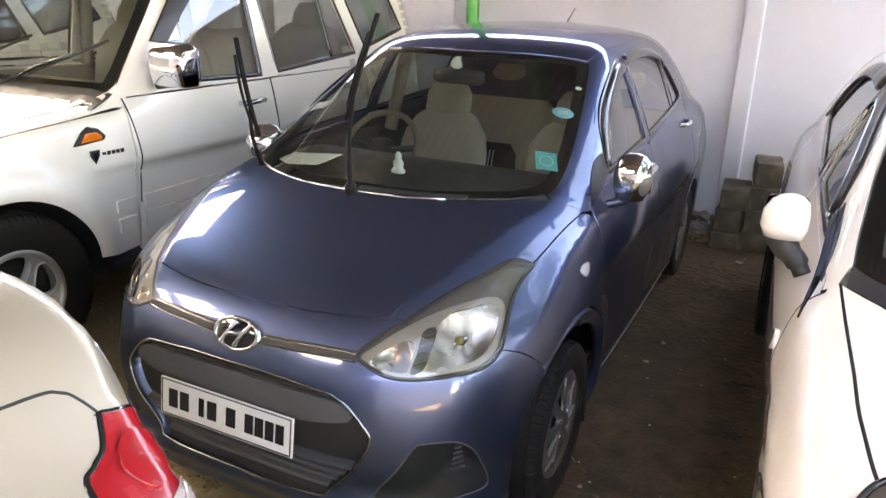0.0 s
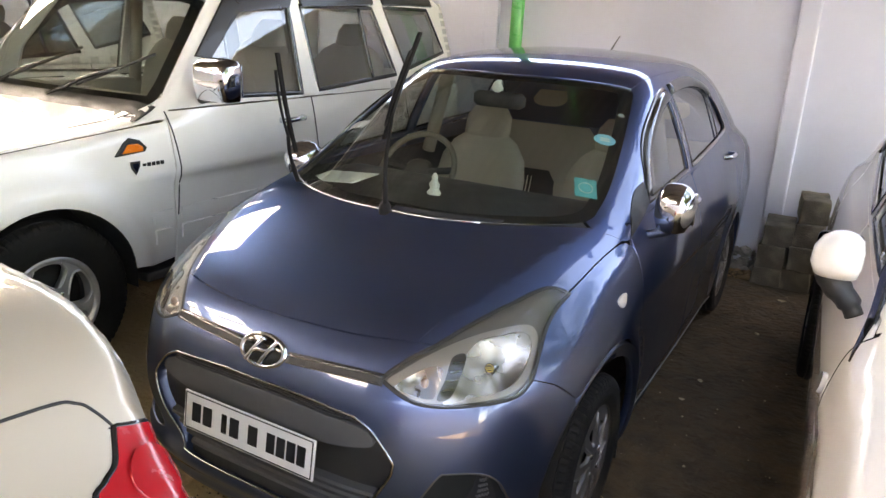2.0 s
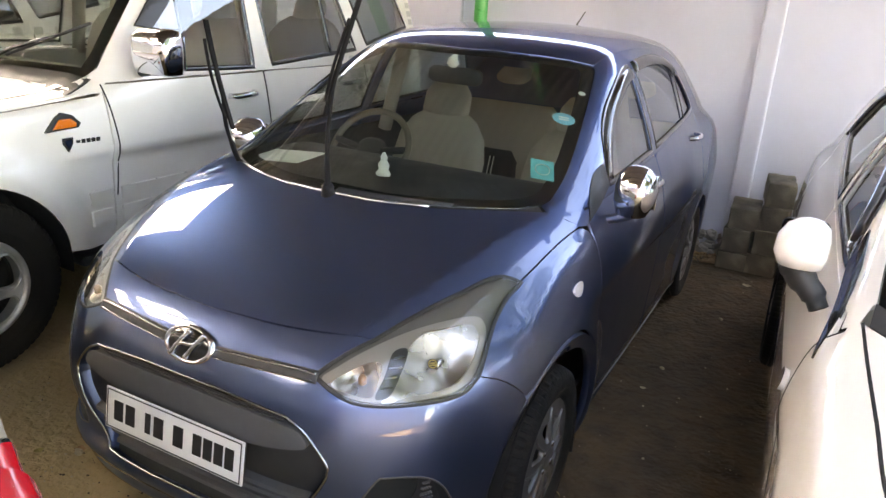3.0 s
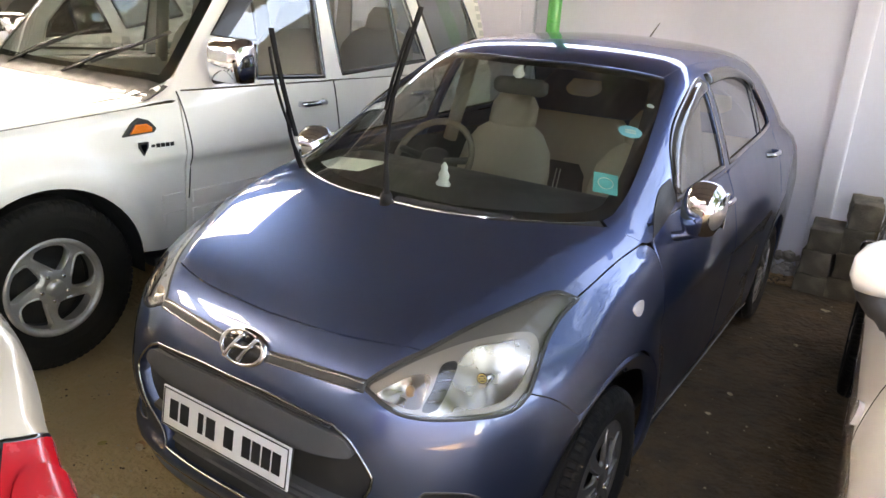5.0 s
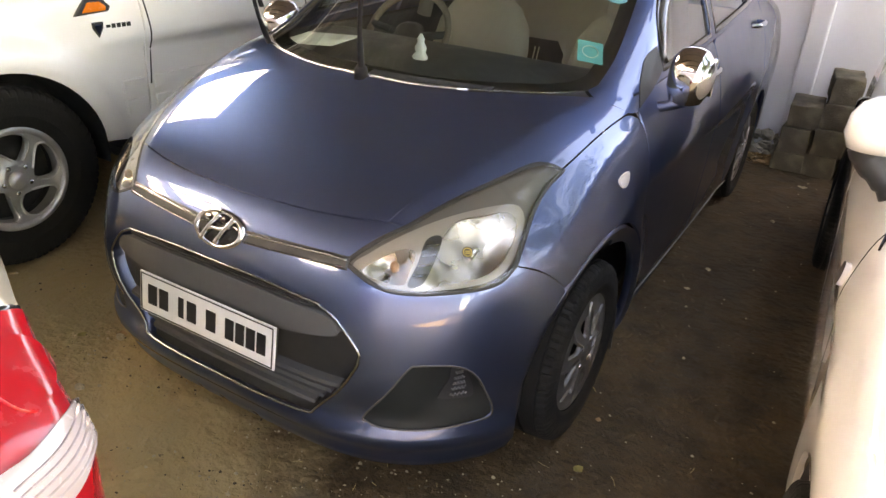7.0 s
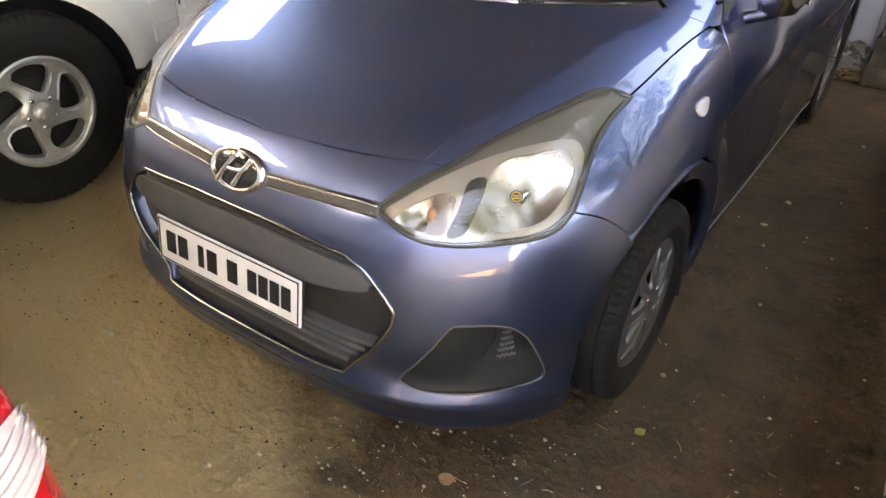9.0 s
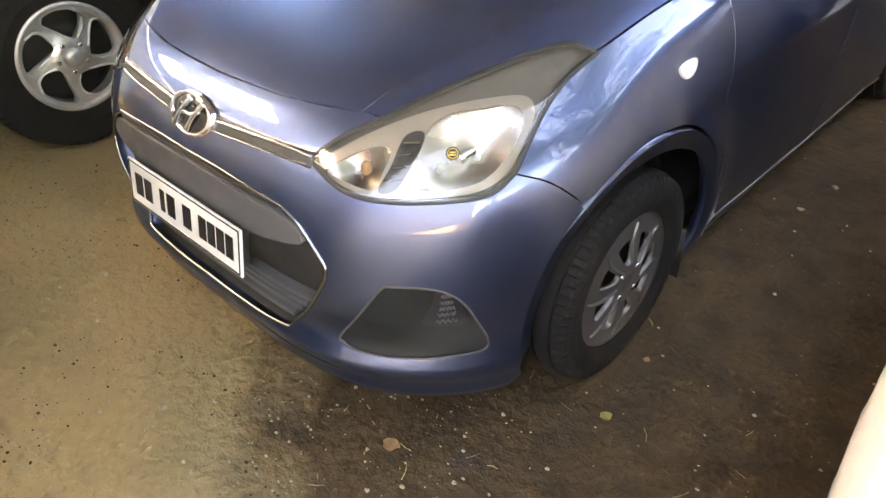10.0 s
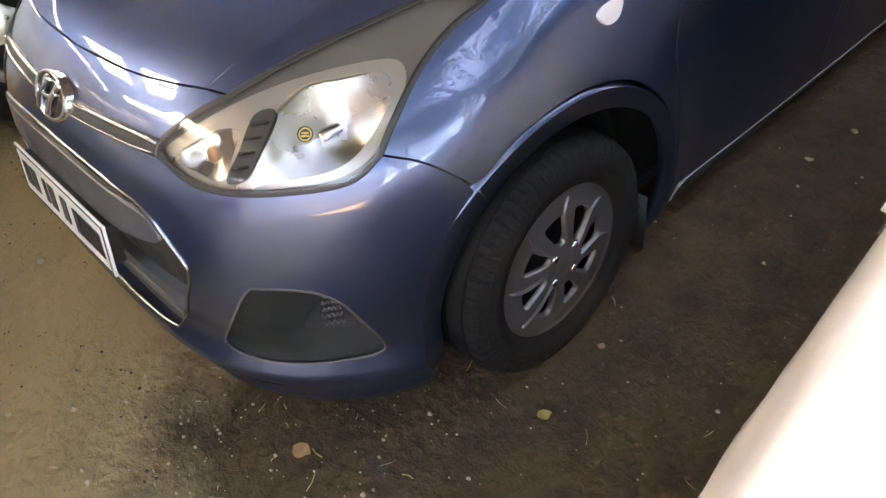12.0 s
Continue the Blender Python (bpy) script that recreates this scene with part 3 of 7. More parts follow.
# ---- the blue car ----
def wheel(parent, at, out, radius, width, rim_r, kind):
    """A wheel whose outer side faces along x by the sign out."""
    w = new("wheel")
    w.parent = parent
    w.matrix_basis = pose(*at, 0, 0, 0 if out > 0 else 180)
    h, r = width / 2, radius
    prof = [(-h * 0.8, rim_r), (-h, rim_r + 0.3 * (r - rim_r)), (-h, r - 0.035), (-h * 0.86, r - 0.008), (-h * 0.62, r), (-h * 0.60, r - 0.007), (-h * 0.55, r - 0.007), (-h * 0.53, r),
            (-h * 0.06, r + 0.002), (-h * 0.05, r - 0.007), (h * 0.05, r - 0.007), (h * 0.06, r + 0.002), (h * 0.53, r), (h * 0.55, r - 0.007), (h * 0.60, r - 0.007), (h * 0.62, r),
            (h * 0.86, r - 0.008), (h * 0.93, r - 0.016), (h, r - 0.035), (h * 1.02, r - 0.06), (h * 1.0, rim_r + 0.3 * (r - rim_r)), (h * 0.9, rim_r + 0.012), (h * 0.86, rim_r), (h * 0.5, rim_r - 0.01)]
    cut = lambda k, i: -0.006 if (i % 4 == 0 and (k in (3, 4, 15, 16, 17) or (k == 18 and i % 8 == 0))) else 0.0
    v, q = lathe(prof, 288, "x", wave=cut)
    mesh_part("tyre", v, [a[::-1] for a in q], RUBBER, w, smooth=False, label="dusty black rubber tyre")
    back = mesh_part("brake_disc", *lathe([(h * 0.1, 0.001), (h * 0.1, rim_r * 0.6), (h * 0.02, rim_r * 0.6), (h * 0.02, rim_r)], 40), DARK, w)
    R = rim_r
    polar = lambda pts, turn: [(0, r * R * math.cos(radians(a + turn)), r * R * math.sin(radians(a + turn))) for r, a in pts]
    if kind == "hubcap":
        dome = lambda x, y, z: x - h * (0.72 + 0.24 * np.cos(np.hypot(y, z) / R * 1.35))
        holes = [loop(*polar(((0.32, -9), (0.34, 9), (0.52, 16), (0.71, 16), (0.71, -4), (0.63, -14), (0.45, -14)), 45 * k + 10), n=4) for k in range(8)]
        panel("hubcap_face", dome, LEFT, loop(*polar([(0.99, 15 * k) for k in range(24)], 0), n=4), DULL_SILVER, w, holes=holes, step=0.012, rim=0.014)
        mesh_part("hubcap_ring", *lathe([(dome(0, 0.975 * R, 0) * -1 - 0.001, R * 0.955), (dome(0, 0.975 * R, 0) * -1 + 0.004, R * 0.985), (dome(0, R, 0) * -1 - 0.004, R * 1.01), (h * 0.6, R)], 72), DULL_SILVER, w)
        for k in range(8):
            verts = []
            for j in range(10):
                q = j / 9
                rr, mid = 0.29 + 0.60 * q, 45 * k + 10 - 17 + 6 * math.sin(3.0 * q)
                wide = float(np.interp(q, [0, 0.35, 0.75, 1], [0.035, 0.040, 0.050, 0.01])) / rr * 57.3
                for o, up in ((-1, -0.002), (0.25, 0.0045), (1, -0.003)):
                    _, yy, zz = polar(((rr, mid + o * wide),), 0)[0]
                    verts.append((-dome(0, yy, zz) + up, yy, zz))
            mesh_part("hubcap_blade", verts, [(3 * j + i, 3 * j + i + 1, 3 * j + 4 + i, 3 * j + 3 + i) for j in range(9) for i in (0, 1)], DULL_SILVER, w, smooth=False)
        mesh_part("hubcap_centre", *lathe([(h * 1.0, 0.001), (h * 1.0, R * 0.10), (h * 0.97, R * 0.125), (h * 0.975, R * 0.15), (h * 0.93, R * 0.17)], 40), DULL_SILVER, w)
        for k in range(4):
            a = 2 * math.pi * (k + 0.5) / 4
            v, q = lathe([(h * 0.99, 0.001), (h * 0.99, 0.006), (h * 0.97, 0.009), (h * 0.85, 0.010)], 12)
            mesh_part("wheel_nut", [(x, y + R * 0.245 * math.cos(a), z + R * 0.245 * math.sin(a)) for x, y, z in v], q, CHROME, w)
    else:
        dish = lambda x, y, z: x - h * (0.84 - 0.16 * np.sin(math.pi * np.clip((np.hypot(y, z) / R - 0.25) / 0.7, 0, 1)))
        swirl = lambda pts: [(r, a + 34 * (r - 0.36)) for r, a in pts]
        holes = [loop(*polar(swirl(((0.35, -8), (0.365, 8), (0.46, 22), (0.60, 28.5), (0.76, 28), (0.845, 19), (0.86, 2), (0.845, -15), (0.76, -26), (0.60, -27), (0.46, -20))), 72 * k + 4), n=4) for k in range(5)]
        panel("wheel_face", dish, LEFT, loop(*polar([(0.90, 15 * k) for k in range(24)], 0), n=4), SILVER, w, holes=holes, step=0.014, rim=0.035)
        mesh_part("rim", *lathe([(h * 0.3, R * 0.86), (h * 0.76, R * 0.875), (h * 0.88, R * 0.91), (h * 0.92, R * 0.985), (h * 0.84, R * 1.01), (h * 0.6, R)], 72), SILVER, w)
        mesh_part("rim_barrel", *lathe([(h * 0.5, R * 0.88), (h * 0.1, R * 0.86), (-h * 0.7, R * 0.92)], 60), GREY_PLASTIC, w)
        mesh_part("brake_caliper", *lathe([(-h * 0.1, R * 0.2), (h * 0.25, R * 0.2), (h * 0.25, R * 0.55), (-h * 0.1, R * 0.58)], 40), DARK, w)
        for k in range(5):
            for o in (-10, 10):
                edge = polar(swirl([(r, o * c + 36) for r, c in ((0.36, 2.0), (0.48, 1.1), (0.62, 0.66), (0.76, 0.72), (0.86, 1.6))]), 72 * k + 4)
                mesh_part("spoke_edge", *tube(catmull([(-dish(0, y, z) + 0.002, y, z) for _, y, z in edge], 5), 0.0045, 8), SILVER, w)
            a = radians(72 * k + 46)
            v, q = lathe([(h * 0.86, 0.001), (h * 0.86, 0.009), (h * 0.6, 0.012)], 6)
            mesh_part("wheel_nut", [(x, y + R * 0.27 * math.cos(a), z + R * 0.27 * math.sin(a)) for x, y, z in v], q, CHROME, w)
        mesh_part("hub_cap", *lathe([(h * 1.0, 0.001), (h * 0.99, 0.018), (h * 0.95, 0.030), (h * 0.86, 0.038), (h * 0.78, 0.042)], 28), SILVER, w)
    return w


def arc(cy, cz, r, a0, a1, n=18, x=0.8):
    """Part of a circle in the side view; degrees from straight back, upwards."""
    return np.array([(x, cy + r * math.cos(radians(a0 + (a1 - a0) * i / n)), cz + r * math.sin(radians(a0 + (a1 - a0) * i / n))) for i in range(n + 1)])


def seat(parent, x, y, z=0.30, lean=14, width=0.46, label="beige and black fabric seat"):
    s = new("seat")
    s.parent = parent
    s.matrix_basis = pose(x, y, z)
    tagged(s, label)
    mesh_part("cushion", *blob([(0, 0, 0, width * 0.46, 0.22), (0.1, 0, 0, width * 0.5, 0.25), (0.2, 0, 0, width * 0.49, 0.24), (0.24, 0, 0, width * 0.40, 0.19)]), FABRIC, s)
    t = math.tan(radians(lean))
    back = [(z0, 0, 0.27 + t * z0, width * w0, d0) for z0, w0, d0 in ((0.1, 0.48, 0.075), (0.3, 0.53, 0.09), (0.5, 0.54, 0.085), (0.6, 0.50, 0.075), (0.68, 0.38, 0.065), (0.72, 0.25, 0.045))]
    mesh_part("backrest", *blob(back, 32, 3.2), FABRIC, s)
    inset = [(z0, 0, 0.215 + t * z0, width * w0, 0.05) for z0, w0 in ((0.12, 0.20), (0.26, 0.27), (0.34, 0.26), (0.40, 0.18))]
    mesh_part("backrest_insert", *blob(inset, 24, 3.0), FABRIC_DARK, s)
    head = [(z0, 0, 0.27 + t * z0, w0, d0) for z0, w0, d0 in ((0.69, 0.11, 0.045), (0.73, 0.125, 0.055), (0.81, 0.12, 0.055), (0.86, 0.085, 0.035))]
    mesh_part("headrest", *blob(head, 24, 3.0), FABRIC, s)
    for o in (-0.012, 0.012):
        mesh_part("insert_stripe", *ribbon([(o, 0.160 + t * z0, z0) for z0 in (0.16, 0.25, 0.36)], (0.003, 0, 0), (0, 0.004, 0)), PAPER, s)
    for o in (-0.05, 0.05):
        mesh_part("headrest_rod", *tube([(o, 0.27 + t * 0.66, 0.66), (o, 0.27 + t * 0.76, 0.76)], 0.006, 8), CHROME, s)
    return s


def blue_car():
    f = blue_body
    car = thing("compact_car", "dark blue metallic compact car with both wipers raised", "car")
    wrap, over, lampv, sidev = View(axis=0.45), View(0, 55), View(40, 40), View(72, 22)
    S = lambda v, *p: snap(f, v, p)
    # shared lines
    hood_front = S(over, *catmull([(0, -0.547, 0.77), (0.213, -0.535, 0.772), (0.349, -0.510, 0.775), (0.470, -0.470, 0.776)], 6))
    lamp_top = S(lampv, *catmull([(0.470, -0.470, 0.776), (0.531, -0.345, 0.822), (0.584, -0.235, 0.852), (0.637, -0.118, 0.874), (0.697, -0.078, 0.862)], 6))
    lamp_in = S(lampv, *catmull([(0.470, -0.470, 0.776), (0.426, -0.525, 0.748), (0.388, -0.575, 0.714), (0.378, -0.592, 0.698)], 4))
    lamp_low = S(lampv, *catmull([(0.378, -0.592, 0.698), (0.447, -0.590, 0.668), (0.505, -0.572, 0.654), (0.580, -0.526, 0.653), (0.660, -0.450, 0.658), (0.697, -0.400, 0.669), (0.712, -0.355, 0.699)], 6))
    lamp_out = S(lampv, *catmull([(0.712, -0.355, 0.699), (0.708, -0.310, 0.750), (0.694, -0.238, 0.800), (0.688, -0.160, 0.835), (0.697, -0.078, 0.862)], 6))
    seam = S(sidev, *catmull([(0.712, -0.355, 0.699), (0.752, -0.300, 0.672), (0.775, -0.2335, 0.6075)], 6))
    hood_side = S(over, *catmull([(0.697, -0.078, 0.862), (0.708, 0.007, 0.88), (0.722, 0.18, 0.915), (0.735, 0.30, 0.935)], 5))
    hood_back = S(over, *catmull([(0.735, 0.30, 0.935), (0.64, 0.235, 0.96), (0.522, 0.125, 0.98), (0.363, 0.024, 0.985), (0.18, -0.036, 0.988), (0, -0.052, 0.99)], 6))
    arch_f = arc(0, 0.285, 0.3985, 126, 200, 24)
    # bonnet
    half = np.vstack([hood_front[:-1], lamp_top[:-1], hood_side[:-1], hood_back[:-1]])
    roll_line = lambda o: snap(f, over, [(float(B_ROLL(y)) + o, y, float(B_HOOD(y)) - 0.14 * float(B_ROLL(y)) ** 3) for y in np.linspace(hood_front[16][1], 0.222, 26)])
    middle = np.vstack([hood_front[:17], roll_line(0.0022)[2:], hood_back[6:-1]])
    panel("hood", f, over, np.vstack([middle, flip_x(middle[1:])]), BLUE, car, gap=0.0022, step=0.035)
    edge = np.vstack([hood_front[16:-1], lamp_top[:-1], hood_side[:-1], hood_back[:6], roll_line(-0.0022)[:1:-1]])
    panel("hood_edge", f, over, edge, BLUE, car, gap=0.0022, step=0.022, both=True)
    # bumper with grille and fog openings
    gr = lambda k: loop(*[(x * k, -0.65, 0.44 + (z - 0.44) * k) for x, z in ((0.0, 0.619), (0.16, 0.619), (0.325, 0.606), (0.352, 0.599), (0.40, 0.573), (0.46, 0.507), (0.463, 0.482), (0.455, 0.455), (0.40, 0.365), (0.33, 0.285), (0.30, 0.268), (0.15, 0.262), (0.0, 0.262))] +
                        [(-x * k, -0.65, 0.44 + (z - 0.44) * k) for x, z in ((0.15, 0.262), (0.30, 0.268), (0.33, 0.285), (0.40, 0.365), (0.455, 0.455), (0.463, 0.482), (0.46, 0.507), (0.40, 0.573), (0.352, 0.599), (0.325, 0.606), (0.16, 0.619))], n=4)
    fog_line = ((0.461, -0.626, 0.303), (0.52, -0.614, 0.391), (0.568, -0.594, 0.470), (0.590, -0.58, 0.480), (0.64, -0.54, 0.479), (0.674, -0.505, 0.466), (0.696, -0.475, 0.435), (0.710, -0.448, 0.38), (0.722, -0.424, 0.318), (0.714, -0.432, 0.290), (0.666, -0.493, 0.283), (0.613, -0.544, 0.278), (0.512, -0.607, 0.278), (0.468, -0.624, 0.288))
    fog = lambda k: loop(*[(0.60 + (x - 0.60) * k, y, 0.37 + (z - 0.37) * k) for x, y, z in fog_line], n=4)
    lip = S(wrap, *catmull([(0.755, -0.373, 0.143), (0.728, -0.405, 0.124), (0.66, -0.476, 0.120), (0.566, -0.563, 0.119), (0.44, -0.625, 0.122), (0.265, -0.656, 0.128), (0, -0.67, 0.132)], 6))
    half = np.vstack([hood_front[:-1], lamp_in[:-1], lamp_low[:-1], seam[:-1], arch_f[:-1], lip[:-1]])
    low = flip_x(half[1:])
    bumper = panel("bumper", f, wrap, np.vstack([half, [[0, -0.67, 0.132]], low]), BLUE, car, holes=[snap(f, wrap, gr(1.0)), snap(f, wrap, fog(1.0)), flip_x(snap(f, wrap, fog(1.0)))], gap=0.0015, step=0.026, rim=0.05)[0]
    panel("lip_underside", f, wrap, np.vstack([np.array([(x * 0.97, y + 0.02, z + 0.02) for x, y, z in lip]), [[0, -0.65, 0.152]], flip_x([(x * 0.97, y + 0.02, z + 0.02) for x, y, z in lip])]), DARK, bumper, lift=-0.03, rim=0)
    # grille
    grille = new("grille")
    grille.parent = car
    panel("grille_back", f, wrap, gr(1.02), PLASTIC, grille, lift=-0.035, rim=0)
    strip("chrome_surround", f, wrap, snap(f, wrap, gr(0.992)), 0.008, 0.004, TRIM, grille, closed=True)
    band = np.vstack([path((-0.40, -0.66, 0.555), (-0.36, -0.66, 0.578), (-0.2, -0.66, 0.59), (0, -0.66, 0.593), (0.2, -0.66, 0.59), (0.36, -0.66, 0.578), (0.40, -0.66, 0.555)), path((0.40, -0.66, 0.555), (0.385, -0.66, 0.53), (0.2, -0.66, 0.505), (0, -0.66, 0.5), (-0.2, -0.66, 0.505), (-0.385, -0.66, 0.53), (-0.40, -0.66, 0.555))])
    panel("grille_bar", f, wrap, band, BAR_GREY, grille, lift=0.002, rim=0.035, label="matt grey plastic grille bar")
    for z in (0.600, 0.607):
        strip("slat", f, wrap, S(wrap, *catmull([(-0.33, -0.66, z - 0.004), (0, -0.66, z + 0.003), (0.33, -0.66, z - 0.004)], 12)) + [0, 0.012, 0], 0.005, 0.004, PLASTIC, grille)
    for k, z in enumerate((0.29, 0.318, 0.346, 0.374)):
        w = 0.315 + 0.028 * k
        line = np.array([(w * s, 0, z) for s in np.linspace(-1, 1, 25)])
        q = snap(f, wrap, S(wrap, *[(x, -0.66, zz) for x, _, zz in line]))
        mesh_part("slat", *ribbon([tuple(p + [0, 0.022, 0]) for p in q], (0, 0.010, 0.004), (0, 0.002, 0.010)), BAR_GREY, grille, smooth=False)
    # number plate with bars in place of its characters
    plate = new("number_plate")
    plate.parent = car
    plate.matrix_basis = pose(0, -0.708, 0.465, -8, 0, 0)
    tagged(plate, "white number plate with a black border")
    part("plate_base", box((0.50, 0.006, 0.12), bevel=0.002), PLATE, plate)
    part("plate_bracket", box((0.46, 0.03, 0.09), (0, 0.018, 0)), PLASTIC, plate)
    for sx, sz, cx, cz in ((0.488, 0.003, 0, 0.0545), (0.488, 0.003, 0, -0.0545), (0.003, 0.112, 0.2425, 0), (0.003, 0.112, -0.2425, 0)):
        part("plate_border", box((sx, 0.002, sz), (cx, -0.0036, cz), 0), INK, plate)
    for x0, x1 in ((-0.205, -0.17), (-0.16, -0.125), (-0.085, -0.065), (-0.052, -0.017), (0.02, 0.055), (0.09, 0.12), (0.127, 0.157), (0.164, 0.194), (0.201, 0.23)):
        part("bar", box((x1 - x0, 0.002, 0.058), ((x0 + x1) / 2 - 0.01, -0.0037, 0), 0), INK, plate)
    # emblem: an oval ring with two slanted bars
    emblem = new("emblem")
    emblem.parent = car
    e0 = S(wrap, (0, -0.64, 0.692))
    n0 = gradient(f, e0)[0]
    emblem.matrix_basis = Matrix.Translation(e0[0] + n0 * 0.006) @ Matrix.Rotation(math.atan2(-n0[2], -n0[1]) * 0.75, 4, "X")
    mesh_part("emblem_back", *[(lambda v, q: ([(x * 0.080, y, z * 0.045) for x, y, z in v], q))(*lathe([(0.012, 1.0), (0.0, 1.0), (-0.004, 0.9), (-0.004, 0.01)], 48, "y"))][0], GLOSS_BLACK, emblem)
    ov, oq = lathe([(0.002, 0.80), (-0.004, 0.82), (-0.0075, 0.90), (-0.006, 0.98), (-0.001, 1.03), (0.012, 1.04)], 64, "y")
    mesh_part("oval_ring", [(x * 0.084, y, z * 0.049) for x, y, z in ov], oq, CHROME, emblem)
    for s in (-1, 1):
        mesh_part("slanted_bar", *tube(catmull([(s * 0.026 - 0.022, -0.003, -0.036), (s * 0.026 - 0.006, -0.009, -0.010), (s * 0.026 + 0.006, -0.009, 0.010), (s * 0.026 + 0.022, -0.003, 0.036)], 5), [0.010, 0.0085, 0.0075, 0.007, 0.0065, 0.0065, 0.006, 0.006, 0.006, 0.006, 0.0065, 0.0065, 0.007, 0.0075, 0.0085, 0.010], 8), CHROME, emblem)
    mesh_part("cross_bar", *tube(catmull([(-0.040, -0.006, -0.014), (-0.014, -0.010, -0.001), (0.014, -0.010, 0.001), (0.040, -0.006, 0.014)], 5), 0.0055, 8), CHROME, emblem)
    # mouldings beside the emblem
    strip("nose_groove", f, wrap, catmull([(0.085, -0.63, 0.694), (0.2, -0.61, 0.700), (0.32, -0.59, 0.702), (0.385, -0.585, 0.700)], 8), 0.034, 0.002, GREY_PLASTIC, car, both=True)
    strip("nose_moulding", f, wrap, catmull([(0.085, -0.63, 0.700), (0.2, -0.61, 0.706), (0.32, -0.59, 0.709), (0.38, -0.585, 0.706)], 8), 0.008, 0.005, TRIM, car, both=True, label="dull chrome nose moulding")
    strip("nose_moulding", f, wrap, catmull([(0.09, -0.63, 0.682), (0.2, -0.61, 0.688), (0.32, -0.59, 0.691), (0.37, -0.585, 0.692)], 8), 0.004, 0.004, TRIM, car, both=True)
    # headlamps
    outline = np.vstack([lamp_in[::-1][:-1], lamp_top[:-1], lamp_out[::-1][:-1], lamp_low[::-1][:-1]])
    mid = outline.mean(0)
    for sgn in (1, -1):
        m = lambda q: np.asarray(q) if sgn > 0 else flip_x(q)
        vw = lampv if sgn > 0 else View(-40, 40)
        lamp = new("headlight")
        lamp.parent = car
        tagged(lamp, "clear headlight with a hazy yellowed lens")
        lens = panel("lens", f, vw, m(mid + (outline - mid) * 0.985), LENS, lamp, step=0.025, rim=0.004, lift=0.002)[0]
        lens.visible_shadow = False
        strip("seal", f, vw, m(mid + (outline - mid) * 0.99), 0.012, 0.001, PLASTIC, lamp, closed=True)
        bowl = snap(f, lampv, loop((0.394, -0.587, 0.699), (0.45, -0.588, 0.674), (0.508, -0.569, 0.661), (0.58, -0.523, 0.660), (0.656, -0.447, 0.666), (0.690, -0.397, 0.679), (0.703, -0.352, 0.706), (0.697, -0.305, 0.752), (0.684, -0.262, 0.789), (0.652, -0.252, 0.814), (0.60, -0.308, 0.812), (0.53, -0.397, 0.793), (0.467, -0.492, 0.763), (0.417, -0.553, 0.724), n=5))
        big = snap(f, lampv, loop((0.548, -0.542, 0.672), (0.60, -0.495, 0.671), (0.655, -0.430, 0.677), (0.682, -0.383, 0.698), (0.690, -0.332, 0.744), (0.676, -0.287, 0.780), (0.645, -0.280, 0.799), (0.60, -0.330, 0.797), (0.553, -0.408, 0.782), n=5))
        small = snap(f, lampv, loop((0.425, -0.582, 0.695), (0.47, -0.573, 0.677), (0.515, -0.553, 0.672), (0.518, -0.53, 0.70), (0.51, -0.50, 0.732), (0.475, -0.52, 0.733), n=5))
        small = snap(f, lampv, small.mean(0) + (small - small.mean(0)) * 1.08)
        panel("housing", f, vw, m(mid + (outline - mid) * 1.01), SMOKE, lamp, holes=[m(bowl)], step=0.03, rim=0, lift=-0.014)
        panel("bezel", f, vw, m(bowl), LAMP_CREAM, lamp, holes=[m(big), m(small)], step=0.02, rim=0.01, lift=-0.011, label="silver lamp bezel")

        def dish(c, depth, r):
            c = np.array(c)
            return lambda x, y, z: f(x, y, z) + 0.011 + depth * np.exp(-((np.abs(x) - c[0]) ** 2 + (y - c[1]) ** 2 + (z - c[2]) ** 2) / r ** 2)
        panel("main_reflector", dish((0.632, -0.392, 0.735), 0.075, 0.075), vw, m(mid * 0 + big.mean(0) + (big - big.mean(0)) * 1.03), REFLECTOR, lamp, step=0.012, rim=0, label="polished main reflector")
        panel("turn_reflector", dish((0.475, -0.54, 0.70), 0.045, 0.040), vw, m(small.mean(0) + (small - small.mean(0)) * 1.04), REFLECTOR, lamp, step=0.010, rim=0)
        k0 = snap(f, lampv, [(0.622, -0.405, 0.735)])[0] - gradient(f, snap(f, lampv, [(0.622, -0.405, 0.735)]))[0] * 0.05
        v, q = lathe([(0.0, 0.001), (0.0, 0.011), (0.012, 0.013), (0.04, 0.013)], 20, "y")
        mesh_part("main_bulb", [(sgn * (k0[0] + x), k0[1] - 0.012 + y, k0[2] + z) for x, y, z in v], q, CHROME, lamp)
        c = snap(f, lampv, [(0.49, -0.545, 0.702)])[0]
        v, q = blob([(-0.014, 0, 0, 0.004, 0.004), (-0.008, 0, 0, 0.011, 0.011), (0.008, 0, 0, 0.011, 0.011), (0.016, 0, 0, 0.004, 0.004)], 14, 2)
        mesh_part("turn_bulb", [(sgn * (c[0] + x - 0.01), c[1] + y + 0.012, c[2] + z - 0.006) for x, y, z in v], q if sgn > 0 else [a[::-1] for a in q], BULB, lamp)
        rib = loop((0.527, -0.548, 0.668), (0.552, -0.527, 0.668), (0.556, -0.49, 0.70), (0.552, -0.44, 0.762), (0.527, -0.468, 0.762), (0.528, -0.51, 0.71), n=5)
        panel("divider", f, vw, m(snap(f, lampv, rib)), PLASTIC, lamp, step=0.014, rim=0.012, lift=-0.006)
